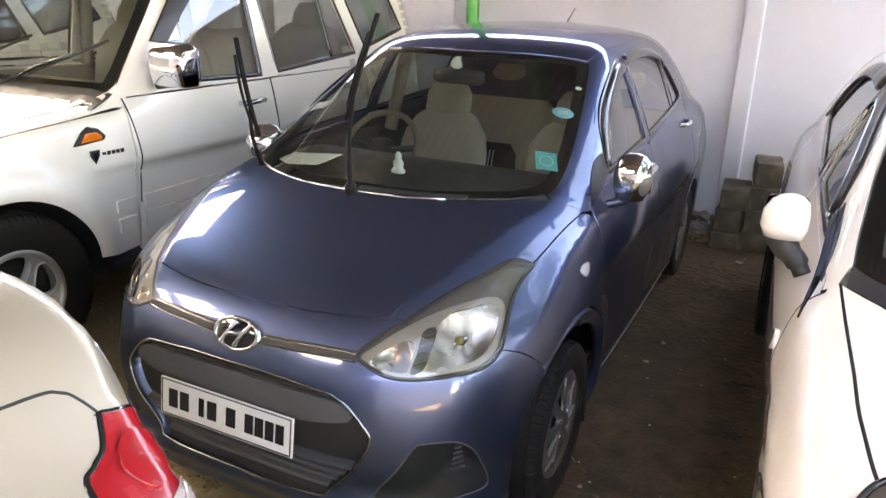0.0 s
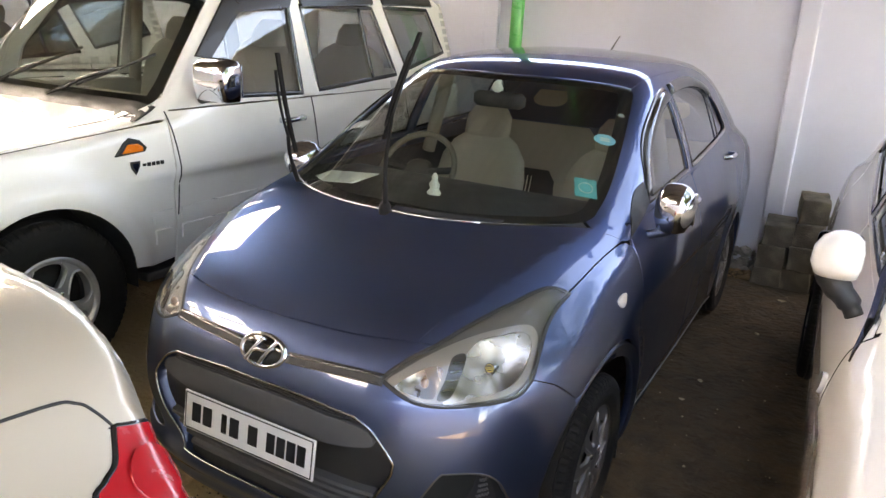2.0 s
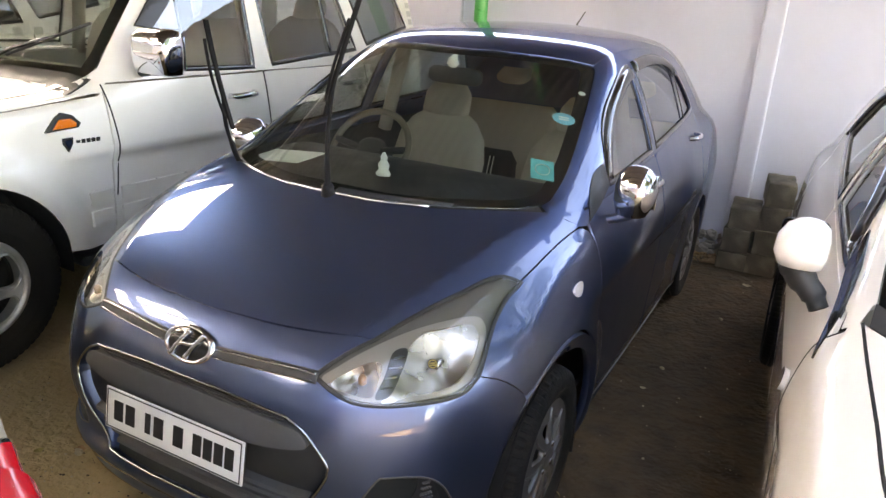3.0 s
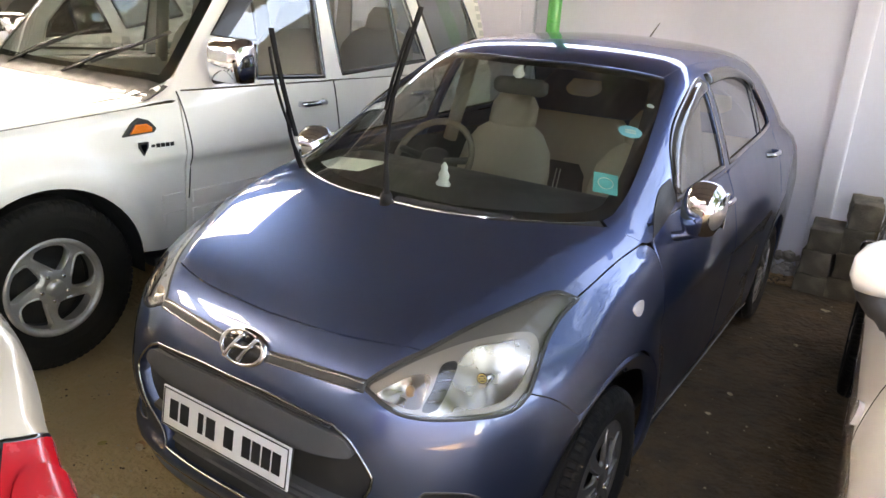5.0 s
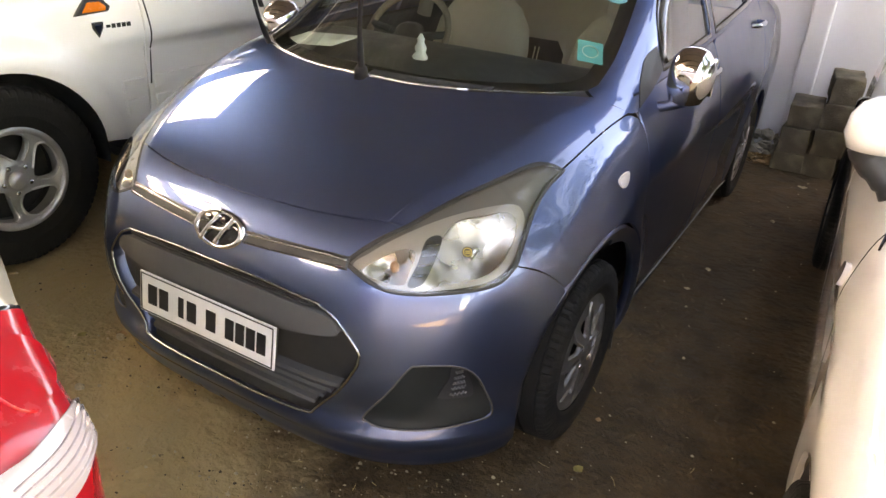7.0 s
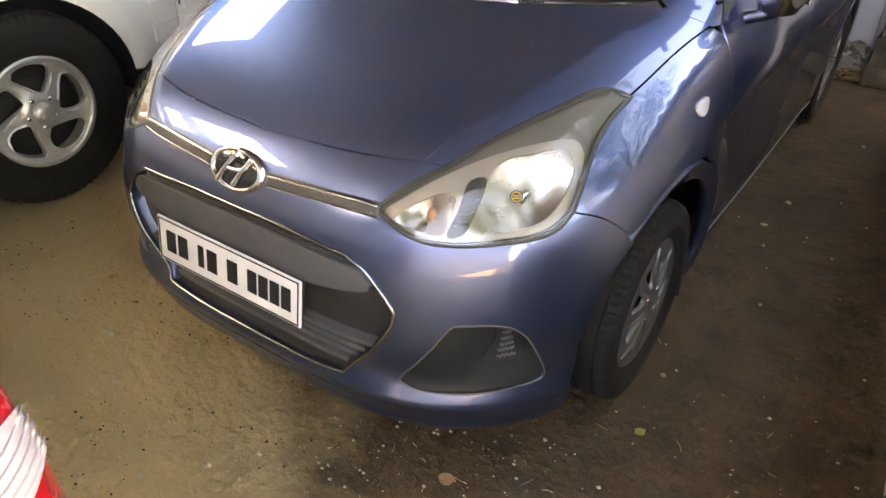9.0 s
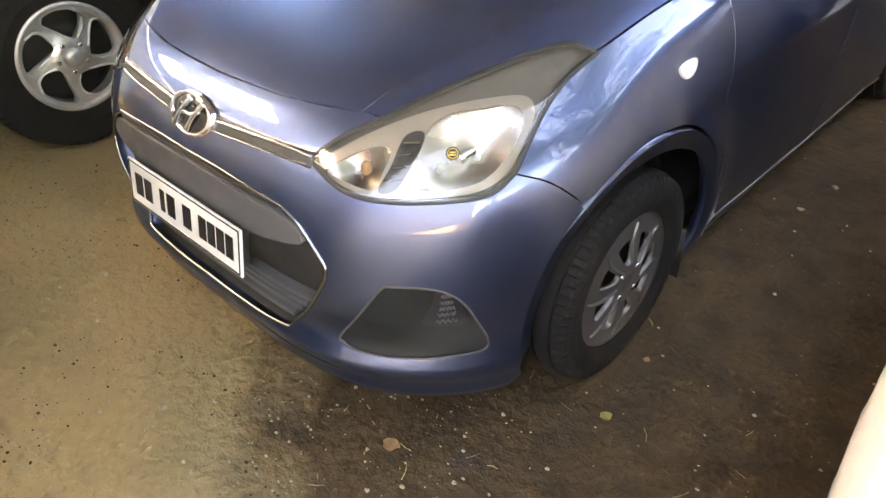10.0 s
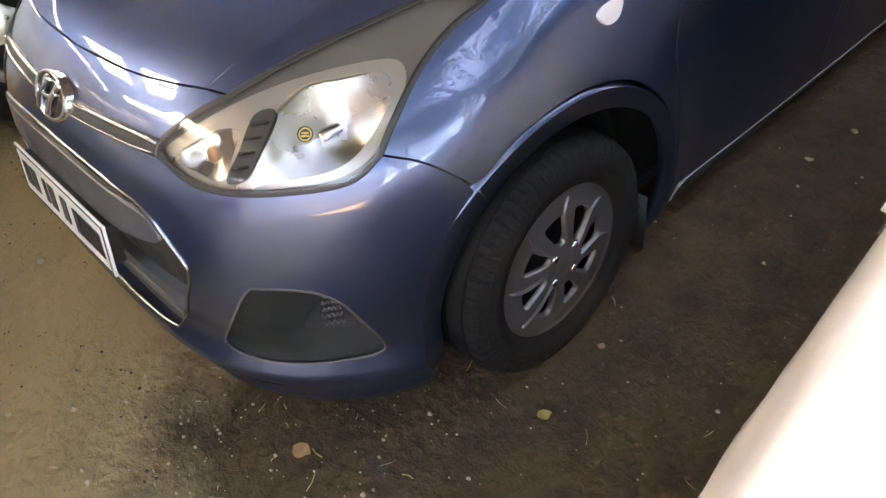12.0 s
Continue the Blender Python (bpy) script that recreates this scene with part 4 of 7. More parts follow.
        for k in range(4):
            z = 0.685 + 0.02 * k
            strip("divider_rib", f, vw, m(snap(f, lampv, catmull([(0.531, -0.53 + 0.018 * k, z), (0.552, -0.507 + 0.018 * k, z)], 5))), 0.005, -0.002, GLOSS_BLACK, lamp)
        c = snap(f, lampv, [(0.623, -0.437, 0.745)])[0]
        n = gradient(f, c[None])[0]
        v, q = lathe([(-0.002, 0.001), (-0.002, 0.013), (0.0, 0.0135)], 24, "z")
        rot = Vector(n).to_track_quat("Z", "Y").to_matrix()
        if sgn > 0:
            mesh_part("round_sticker", [Vector(c + n * 0.006) + rot @ Vector(p) for p in v], [a[::-1] for a in q], INK, lamp, smooth=False, label="round black and gold sticker")
            mesh_part("sticker_print", *tube([Vector(c + n * 0.0065) + rot @ Vector((0.010 * math.cos(a), 0.010 * math.sin(a), -0.001)) for a in np.linspace(0, 6.28, 25)], 0.0012, 6, False), GOLD, lamp)
            for o, w in ((0.002, 0.006), (-0.003, 0.007)):
                mesh_part("sticker_print", *ribbon([Vector(c + n * 0.0065) + rot @ Vector((x, o, -0.001)) for x in (-w, w)], rot @ Vector((0, 0.0014, 0)), Vector(n) * 0.0008), GOLD, lamp)
    # fog pockets
    for sgn in (1, -1):
        m = lambda q: np.asarray(q) if sgn > 0 else flip_x(q)
        hollow = lambda x, y, z: f(x, y, z) + 0.008 + 0.042 * ease(0.50, 0.70, np.abs(x)) * ease(0.29, 0.40, z)
        pocket = panel("fog_pocket", hollow, wrap, m(snap(f, wrap, fog(1.03))), FOG_PLASTIC, bumper, rim=0, step=0.015, label="blank grey plastic fog lamp cover")[0]
        mesh_line = loop((0.650, -0.52, 0.462), (0.668, -0.505, 0.448), (0.686, -0.486, 0.405), (0.692, -0.473, 0.353), (0.66, -0.50, 0.352), (0.628, -0.541, 0.360), (0.630, -0.541, 0.378), (0.645, -0.526, 0.413), n=4)
        vent = panel("pocket_vent", hollow, wrap, m(snap(f, wrap, mesh_line)), INK, pocket, lift=0.004, rim=0.004, step=0.012)[0]
        for k in range(6):
            z = 0.364 + 0.0165 * k
            a0, a1 = 0.634 + 0.0035 * k, 0.688 - 0.004 * k
            wavy = [(a0 + (a1 - a0) * q / 16, -0.5, z + 0.004 * math.sin(q * 1.6 + 2 * k)) for q in range(17)]
            strip("vent_rib", hollow, wrap, m(snap(f, wrap, wavy)), 0.004, 0.009, BAR_GREY, pocket)
        strip("pocket_edge", f, wrap, m(snap(f, wrap, fog(0.995))), 0.005, 0.0015, BAR_GREY, pocket, closed=True)
    # wings, doors, quarters
    door_cut = catmull([(0.735, 0.30, 0.935), (0.75, 0.335, 0.90), (0.80, 0.345, 0.82), (0.81, 0.345, 0.72), (0.81, 0.37, 0.55), (0.80, 0.405, 0.35), (0.78, 0.41, 0.17)], 5)
    door_cut = snap(f, sidev, door_cut)
    back_arch = arc(0, 0.285, 0.3985, -19, 126, 36)
    wing = np.vstack([lamp_out[:-1], hood_side[:-1], door_cut[:-1], [[0.78, 0.412, 0.165], [0.78, 0.39, 0.16]], back_arch[:-1], seam[::-1][:-1]])
    panel("fender", f, sidev, wing, BLUE, car, both=True, gap=0.0022, step=0.03)
    # the turned-in flange round the front wheel openings
    tuck = lambda x, y, z: f(x, y, z) + 0.22 * np.maximum(0.3985 - np.hypot(y, z - 0.285), 0)
    rim_ring = np.vstack([arc(0, 0.285, 0.397, 203, -20, 60), arc(0.036, 0.285, 0.336, -20, 203, 60)])
    panel("arch_flange", tuck, LEFT, rim_ring, BLUE, car, both=True, step=0.014, rim=0.03)
    strip("shut_line", tuck, LEFT, np.array([(0.78, r * math.cos(radians(126)), 0.285 + r * math.sin(radians(126))) for r in np.linspace(0.396, 0.349, 6)]), 0.004, 0.0012, DULL_SILVER, car, both=True)
    for sgn in (1, -1):
        ind = loop((0.79, 0.092, 0.800), (0.79, 0.112, 0.812), (0.79, 0.150, 0.815), (0.79, 0.162, 0.806), (0.79, 0.142, 0.784), (0.79, 0.110, 0.780), n=4)
        panel("side_repeater", f, View(90 * sgn), ind if sgn > 0 else flip_x(ind), CLEAR_WHITE, car, lift=0.006, rim=0.008, step=0.01, label="small clear side repeater lens")
    belt = lambda y: 0.985 + 0.055 * (y - 0.45)
    dside = View(88, 8)

    def side_sheet(name, ya, yb, both=True):
        left = door_cut[6:] if ya is None else np.array([(0.8, ya, z) for z in np.linspace(belt(ya) - 0.005, 0.2, 20)])
        bottom = [(0.78, y, 0.2) for y in np.linspace(left[-1][1] + 0.02, yb - 0.02, 8)]
        right = [(0.8, yb, z) for z in np.linspace(0.2, belt(yb) - 0.005, 20)]
        upper = [(0.75, y, belt(y)) for y in np.linspace(yb - 0.02, left[0][1] + 0.03, 14)]
        return panel(name, f, dside, np.vstack([left, bottom, right, upper]), BLUE, car, both=both, gap=0.0022, step=0.04)
    doors = side_sheet("front_door", None, 1.245)
    arch_r = arc(2.425, 0.285, 0.328, 180, 110, 12)
    ring = np.vstack([[(0.8, 1.253, z) for z in np.linspace(belt(1.25) - 0.005, 0.2, 20)], [(0.78, y, 0.2) for y in np.linspace(1.3, 2.07, 8)], arch_r[2:], [(0.8, 2.3, z) for z in np.linspace(0.6, belt(2.3) - 0.01, 8)], [(0.75, y, belt(y)) for y in np.linspace(2.27, 1.29, 12)]])
    rears = panel("rear_door", f, dside, ring, BLUE, car, both=True, gap=0.0022, step=0.04)
    ring = np.vstack([[(0.8, 2.308, z) for z in np.linspace(1.13, 0.6, 8)], arc(2.425, 0.285, 0.328, 109, 0, 16), [(0.76, 2.76, 0.2), (0.74, 3.05, 0.25), (0.74, 3.15, 0.5), (0.7, 3.15, 0.8), (0.7, 3.12, 0.98), (0.7, 2.95, 1.06), (0.72, 2.7, 1.09)]])
    panel("rear_quarter", f, dside, ring, BLUE, car, both=True, gap=0.0022, step=0.05)
    panel("tail_panel", f, View(180), np.array([(-0.72, 3.2, 0.2), (0.72, 3.2, 0.2), (0.74, 3.2, 0.6), (0.7, 3.2, 0.98), (-0.7, 3.2, 0.98), (-0.74, 3.2, 0.6)]), BLUE, car, step=0.08)
    for s in (1, -1):
        panel("tail_light", f, View(90 * s), np.array([(0.7, 3.02, 0.93), (0.7, 3.02, 0.80), (0.7, 3.17, 0.80), (0.7, 3.17, 0.95)][::s]), RED, car, lift=0.004, step=0.03)
    # the highlight on the sill's edge, painted on as a thin silver strip
    strip("sill_highlight", f, dside, snap(f, dside, [(0.8, y, 0.212) for y in np.linspace(0.43, 2.05, 30)]), 0.002, 0.003, DULL_SILVER, car, both=True, label="thin silver strip along the sill standing in for its highlight")
    panel("sill", f, dside, np.array([(0.78, 0.42, 0.192), (0.78, 0.42, 0.15), (0.78, 2.07, 0.15), (0.78, 2.07, 0.192)]), DARK, car, both=True, step=0.05, lift=-0.012)
    # glazing and pillars
    screen_low = snap(f, over, catmull([(0, -0.035, 0.993), (0.2, -0.02, 0.993), (0.363, 0.04, 0.992), (0.522, 0.145, 0.988), (0.60, 0.235, 0.99), (0.628, 0.30, 1.005)], 6))
    screen_side = snap(f, over, catmull([(0.628, 0.30, 1.005), (0.622, 0.455, 1.08), (0.583, 0.69, 1.214), (0.53, 0.93, 1.352), (0.505, 0.975, 1.378)], 6))
    screen_top = snap(f, over, catmull([(0.505, 0.975, 1.378), (0.307, 0.892, 1.400), (0.1, 0.838, 1.405), (0, 0.83, 1.405)], 6))
    half = np.vstack([screen_low[:-1], screen_side[:-1], screen_top[:-1]])
    full = np.vstack([half, [screen_top[-1]], flip_x(half[1:])])
    screen = panel("windscreen", f, over, full, SCREEN, car, step=0.05, rim=0.004, lift=-0.002)[0]
    screen.visible_shadow = False
    c0 = full.mean(0)
    fr = c0 + (full - c0) * [0.93, 0.90, 0.90]
    panel("screen_border", f, over, full, GLOSS_BLACK, car, holes=[snap(f, over, fr)], step=0.04, rim=0, lift=-0.008)
    cow = np.vstack([hood_back[6:][::-1], screen_low[2:-5][::-1]])
    cow = np.vstack([cow, [screen_low[0]], flip_x(cow[1:])])
    base = S(View(40, 50), (0.735, 0.30, 0.935), (0.69, 0.272, 0.95), (0.64, 0.235, 0.96), (0.61, 0.25, 0.985), (0.628, 0.30, 1.005), (0.645, 0.36, 1.03), (0.70, 0.37, 1.0), (0.735, 0.36, 0.97), (0.75, 0.335, 0.94))
    panel("pillar_base", f, View(40, 50), base, BLUE, car, both=True, step=0.02, rim=0)
    cowl = panel("cowl_cover", f, over, cow, PLASTIC, car, step=0.02, rim=0.006, lift=-0.006)[0]
    strip("cowl_seal", f, over, snap(f, over, np.vstack([flip_x(hood_back[6:] + [0, 0.008, 0])[:0], flip_x(catmull([(0, -0.045, 0.99), (0.18, -0.03, 0.988), (0.363, 0.03, 0.985), (0.49, 0.108, 0.98)], 6)), catmull([(0, -0.045, 0.99), (0.18, -0.03, 0.988), (0.34, 0.02, 0.985)], 6)[1:]])), 0.008, 0.006, CHROME, cowl, label="shiny strip along the cowl")
    vents = [snap(f, over, [(x, y0, 0.99), (x + 0.003, y0 + 0.026, 0.993)]) for x in np.arange(0.03, 0.40, 0.0085) for y0 in (-0.034 + 0.5 * x * x,)]
    bars_v, bars_q = [], []
    for a, b in vents:
        v, q = ribbon([tuple(a), tuple(b)], (0.0018, 0, 0), (0, 0, 0.005))
        bars_q += [tuple(i + len(bars_v) for i in k) for k in q]
        bars_v += v
    mesh_part("cowl_vent", bars_v, bars_q, GREY_PLASTIC, cowl, smooth=False, label="row of air slots in the cowl")
    rail = snap(f, View(60, 50), catmull([(0.505, 0.975, 1.378), (0.525, 1.2, 1.42), (0.53, 1.6, 1.44), (0.52, 2.1, 1.425), (0.49, 2.45, 1.38)], 8))
    roof_half = np.vstack([screen_top[::-1][:-1], rail[:-1], snap(f, TOP, catmull([(0.49, 2.45, 1.38), (0.3, 2.52, 1.4), (0, 2.55, 1.41)], 6))[:-1]])
    panel("roof", f, TOP, np.vstack([roof_half, flip_x(roof_half[1:])]), BLUE, car, gap=0.0022, step=0.05, rim=0.01)
    win_f = np.vstack([path((0.72, 0.60, 1.018), (0.69, 0.62, 1.07), (0.65, 0.70, 1.165), (0.61, 0.83, 1.25), (0.58, 1.02, 1.33), (0.56, 1.15, 1.362), (0.56, 1.23, 1.373), n=5), path((0.56, 1.23, 1.373), (0.72, 1.215, 1.045), n=10), path((0.72, 1.215, 1.045), (0.72, 0.60, 1.018), n=10)])
    win_r = np.vstack([path((0.72, 1.29, 1.05), (0.56, 1.30, 1.38), n=10), path((0.56, 1.30, 1.38), (0.54, 1.6, 1.395), (0.54, 1.85, 1.385), (0.57, 2.05, 1.33), (0.62, 2.2, 1.22), (0.66, 2.27, 1.13), n=6), path((0.66, 2.27, 1.13), (0.69, 2.15, 1.10), (0.72, 1.29, 1.05), n=8)])
    win_f, win_r = snap(f, dside, win_f), snap(f, dside, win_r)
    outer = np.vstack([screen_side[:-1], rail, snap(f, dside, path((0.5, 2.6, 1.34), (0.6, 2.75, 1.2), (0.7, 2.75, 1.09), n=5)), [(0.75, y, belt(y) + 0.004) for y in np.linspace(2.7, 0.42, 26)], [(0.73, 0.36, 0.99)]])
    panel("side_frame", f, View(80, 20), outer, BLUE, car, holes=[win_f, win_r], both=True, step=0.03, rim=0.012)
    for nm, w in (("front_window", win_f), ("rear_window", win_r)):
        c1 = w.mean(0)
        for g in panel(nm, f, dside, c1 + (w - c1) * 1.02, SIDE_GLASS, car, both=True, step=0.05, rim=0, lift=-0.008):
            g.visible_shadow = False
        strip("window_seal", f, dside, w, 0.018, 0.003, GLOSS_BLACK, car, both=True, closed=True)
    strip("window_post", f, dside, catmull([(0.6, 2.02, 1.34), (0.7, 1.98, 1.10)], 6), 0.022, 0.004, GLOSS_BLACK, car, both=True)
    # rain visors over the side windows
    for line, wide in ((np.array([(0.7, y, z) for y, z in zip(win_f[3:30, 1] + 0.012, win_f[3:30, 2] - 0.012)]), 0.05), (np.array([(0.6, y, z) for y, z in zip(win_r[10:30, 1], win_r[10:30, 2] - 0.012)]), 0.05)):
        strip("rain_visor", f, dside, line, wide, 0.012, VISOR, car, both=True, label="smoked plastic rain visor")
    back_glass = np.array([(-0.5, 2.62, 1.36), (0.5, 2.62, 1.36), (0.6, 2.95, 1.1), (-0.6, 2.95, 1.1)])
    panel("rear_screen", f, View(180, 50), back_glass, SIDE_GLASS, car, step=0.08, rim=0)
    bt = np.array([(-0.72, 2.5, 1.42), (0.72, 2.5, 1.42), (0.75, 2.9, 1.08), (0.75, 3.2, 1.0), (-0.75, 3.2, 1.0), (-0.75, 2.9, 1.08)])
    panel("tailgate", f, View(180, 50), bt, BLUE, car, holes=[back_glass * [1.0, 1, 1]], step=0.06, lift=-0.003)
    # black corner trims, handles, mirrors
    cv = View(60, 35)
    tri = np.vstack([path((0.745, 0.355, 0.945), (0.715, 0.43, 1.01), (0.69, 0.52, 1.062), (0.685, 0.605, 1.078), n=4), path((0.685, 0.605, 1.078), (0.72, 0.60, 1.010), n=4), path((0.72, 0.60, 1.010), (0.75, 0.47, 0.985), (0.745, 0.355, 0.945), n=5)])
    panel("mirror_triangle", f, cv, snap(f, cv, tri), PLASTIC, car, lift=0.003, step=0.02, rim=0.005)
    panel("mirror_triangle", f, View(-60, 35), flip_x(snap(f, cv, tri)), PLASTIC, car, lift=0.003, step=0.02, rim=0.005)
    for y, own in ((1.06, doors), (2.06, rears)):
        z = belt(y) - 0.075
        base = snap(f, dside, [(0.8, y, z)])[0]
        for s in (1, -1):
            bar = catmull([(s * (base[0] - 0.004), y - 0.085, z - 0.004), (s * (base[0] + 0.030), y - 0.06, z), (s * (base[0] + 0.040), y, z + 0.003), (s * (base[0] + 0.030), y + 0.06, z + 0.003), (s * (base[0] - 0.004), y + 0.085, z)], 5)
            mesh_part("door_handle", *tube(bar, 0.011, 10), CHROME, own[0 if s > 0 else 1], label="chrome door handle")
    for s in (1, -1):
        mir = new("wing_mirror")
        mir.parent = car
        tagged(mir, "chrome-covered wing mirror on a black foot")
        mir.matrix_basis = pose(0.842, 0.50, 1.03, 0, 0, -14) @ Matrix.Diagonal((0.84, 0.9, 0.98, 1)) if s > 0 else pose(-0.83, 0.52, 0.965, 0, 0, 30)
        secs = [(-0.088, -0.006 * s, 0.0, 0.03, 0.025), (-0.078, -0.004 * s, 0, 0.058, 0.045), (-0.03, 0.004 * s, -0.005, 0.080, 0.062), (0.02, 0.006 * s, 0, 0.084, 0.062), (0.058, 0.002 * s, 0.006, 0.072, 0.052), (0.082, -0.002 * s, 0.012, 0.048, 0.035), (0.09, -0.004 * s, 0.014, 0.02, 0.015)]
        mesh_part("mirror_cap", *blob(secs, 36, 2.3), CHROME, mir)
        part("mirror_glass", box((0.13, 0.006, 0.12), (0, 0.058, 0), 0.002), CHROME, mir)
        mesh_part("mirror_foot", *tube([(-s * 0.125, -0.055, -0.115), (-s * 0.08, -0.035, -0.105), (-s * 0.03, -0.01, -0.09), (s * 0.01, 0, -0.075)], [0.02, 0.018, 0.018, 0.016], 12), BLUE, mir)
    # wheels and wheel housings
    for y in (0.0, 2.425):
        for s in (1, -1):
            wheel(car, (s * (0.727 if y < 1 else 0.70), y + 0.012, 0.278), s, 0.284, 0.17, 0.187, "hubcap")
            v, q = lathe([(s * 0.45, 0.36), (s * 0.69, 0.362)], 36, "x", -0.35, math.pi + 0.35)
            mesh_part("wheel_housing", [(a, b + y, c + 0.285) for a, b, c in v], q, DARK, car)
            part("housing_back", box((0.02, 0.62, 0.5), (s * 0.45, y, 0.38), 0), DARK, car)
    for s in (1, -1):
        mesh_part("mud_flap", *ribbon([(s * 0.72, 0.335, 0.27), (s * 0.72, 0.345, 0.10)], (0.075, 0, 0), (0, 0.006, 0)), PLASTIC, car)
    part("floor_pan", box((1.4, 3.2, 0.05), (0, 1.3, 0.2), 0.02), DARK, car)
    part("engine_block", box((1.0, 0.7, 0.4), (0, -0.1, 0.45), 0.05), DARK, car)
    # wipers, standing up from the screen
    for foot, knee, tip in (((0.012, -0.052, 1.0), (0.085, -0.13, 1.33), (0.235, -0.23, 1.58)), ((-0.505, 0.112, 0.968), (-0.292, -0.185, 1.303), (-0.21, -0.32, 1.497))):
        wp = new("wiper")
        wp.parent = car
        tagged(wp, "black wiper arm raised off the glass")
        mesh_part("arm", *tube(catmull([foot, tuple((np.array(foot) * 0.5 + np.array(knee) * 0.5) + [-0.012 if foot[0] > 0 else -0.022, 0, 0]), knee], 6), [0.010] * 4 + [0.007] * 5 + [0.005] * 4, 8), WIPER, wp)
        k, t0 = np.array(knee), np.array(tip)
        d = (t0 - k) / np.linalg.norm(t0 - k)
        blade = [tuple(k + d * s0 + np.array([0, -0.012 * math.cos((s0 - 0.05) * 5), 0])) for s0 in np.linspace(-0.11 if foot[0] > 0 else -0.205, np.linalg.norm(t0 - k), 14)]
        mesh_part("blade", *ribbon(blade, (0.0045, 0, 0), (0, 0.013, 0)), WIPER, wp, smooth=False)
        mesh_part("blade_bridge", *tube([tuple(np.array(p) + [0.005, -0.012 - 0.012 * math.sin(i / 13 * math.pi), 0]) for i, p in enumerate(blade)][2:12], 0.005, 6), WIPER, wp)
        mesh_part("pivot", *blob([(foot[2] - 0.02, foot[0], foot[1], 0.022, 0.022), (foot[2] + 0.01, foot[0], foot[1], 0.02, 0.02), (foot[2] + 0.025, foot[0], foot[1], 0.01, 0.01)], 14, 2), WIPER, wp)
    mesh_part("aerial", *tube([(0, 2.20, 1.465), (0, 2.38, 1.565)], [0.005, 0.003], 8), PLASTIC, car)
    # cabin
    dash = catmull([(0, 0.16, 0.94), (0, 0.36, 0.995), (0, 0.55, 0.99), (0, 0.62, 0.93), (0, 0.64, 0.6)], 5)
    mesh_part("dashboard", *ribbon([(0, y, z) for _, y, z in dash], (0.54, 0, 0), (0, 0.0, -0.03)), DASH, car)
    bin_ = new("steering_wheel")
    bin_.parent = car
    bin_.matrix_basis = pose(-0.36, 0.74, 0.955, 56, 0, 0)
    tagged(bin_, "beige-rimmed steering wheel with a black centre")
    mesh_part("rim", *tube([(0.185 * math.cos(a), 0.185 * math.sin(a), 0) for a in np.linspace(0, 2 * math.pi, 41)], 0.014, 10, False), WHEEL_COVER, bin_)
    mesh_part("hub", *blob([(-0.05, 0, 0, 0.05, 0.05), (-0.01, 0, 0, 0.075, 0.065), (0.012, 0, 0, 0.05, 0.045)], 20, 2.4), DASH, bin_)
    for a in (0.15, math.pi - 0.15, -math.pi / 2):
        mesh_part("spoke", *tube([(0.04 * math.cos(a), 0.04 * math.sin(a), -0.01), (0.18 * math.cos(a), 0.18 * math.sin(a), 0)], 0.016, 8), DASH, bin_)
    for x in (-0.36, 0.36):
        seat(car, x, 0.98, 0.33)
    for x in (-0.37, 0.37):
        seat(car, x, 1.80, 0.36, 18, 0.66, "beige rear seat with headrest")
    part("parcel_shelf", box((1.2, 0.35, 0.03), (0, 2.5, 1.03), 0.01), LINER, car)
    mesh_part("headlining", *ribbon([(0, y, float(B_ROOF(y)) - 0.075) for y in np.linspace(1.05, 2.45, 12)], (0.43, 0, 0), (0, 0, 0.01)), LINER, car)
    for s in (1, -1):
        part("door_lining", box((0.03, 1.9, 0.5), (s * 0.70, 1.35, 0.72), 0.01), FABRIC_DARK, car)
        mesh_part("pillar_trim", *tube([(s * 0.62, 1.27, 0.95), (s * 0.52, 1.27, 1.36)], 0.035, 8), LINER, car)
    mesh_part("rear_view_mirror", *blob([(1.27, 0, 0.80, 0.10, 0.012), (1.285, 0, 0.80, 0.12, 0.02), (1.32, 0, 0.80, 0.12, 0.02), (1.335, 0, 0.80, 0.10, 0.012)], 24, 3), DASH, car)
    mesh_part("mirror_stem", *tube([(0, 0.80, 1.33), (0, 0.78, 1.37)], 0.01, 8), DASH, car)

    def sticker(at, w, h, mat, label, ink):
        c = snap(f, over, [at])[0]
        n = gradient(f, c[None])[0]
        rot = Vector(-n).to_track_quat("Y", "Z").to_matrix().to_4x4() @ Matrix.Rotation(radians(14), 4, "Y")
        st = new("sticker")
        st.parent = car
        st.matrix_basis = Matrix.Translation(c - n * 0.006) @ rot
        tagged(st, label)
        if h:
            part("sheet", slab([(-w, -h), (w, -h), (w, h), (-w, h)], -0.001), mat, st)
            mesh_part("print", *tube([(0.62 * w * math.cos(a), -0.0015, 0.62 * w * math.sin(a)) for a in np.linspace(0, 6.283, 29)], 0.0016, 6, False), PAPER, st)
        else:
            part("sheet", slab([(w * math.cos(a), w * 0.72 * math.sin(a)) for a in np.linspace(0, 6.283, 33)[:-1]], -0.001), mat, st)
            for z in (0.006, -0.006):
                part("print_bar", box((w * 0.9, 0.001, 0.007), (0, -0.002, z), 0), ink, st)
    sticker((0.555, 0.40, 1.07), 0.040, 0.046, TEAL, "square teal sticker inside the windscreen", PAPER)
    sticker((0.525, 0.645, 1.215), 0.042, 0, SKY_BLUE, "oval light blue sticker inside the windscreen", PAPER)
    sticker((0.53, 0.80, 1.30), 0.014, 0, PAPER, "small round white sticker inside the windscreen", PAPER)
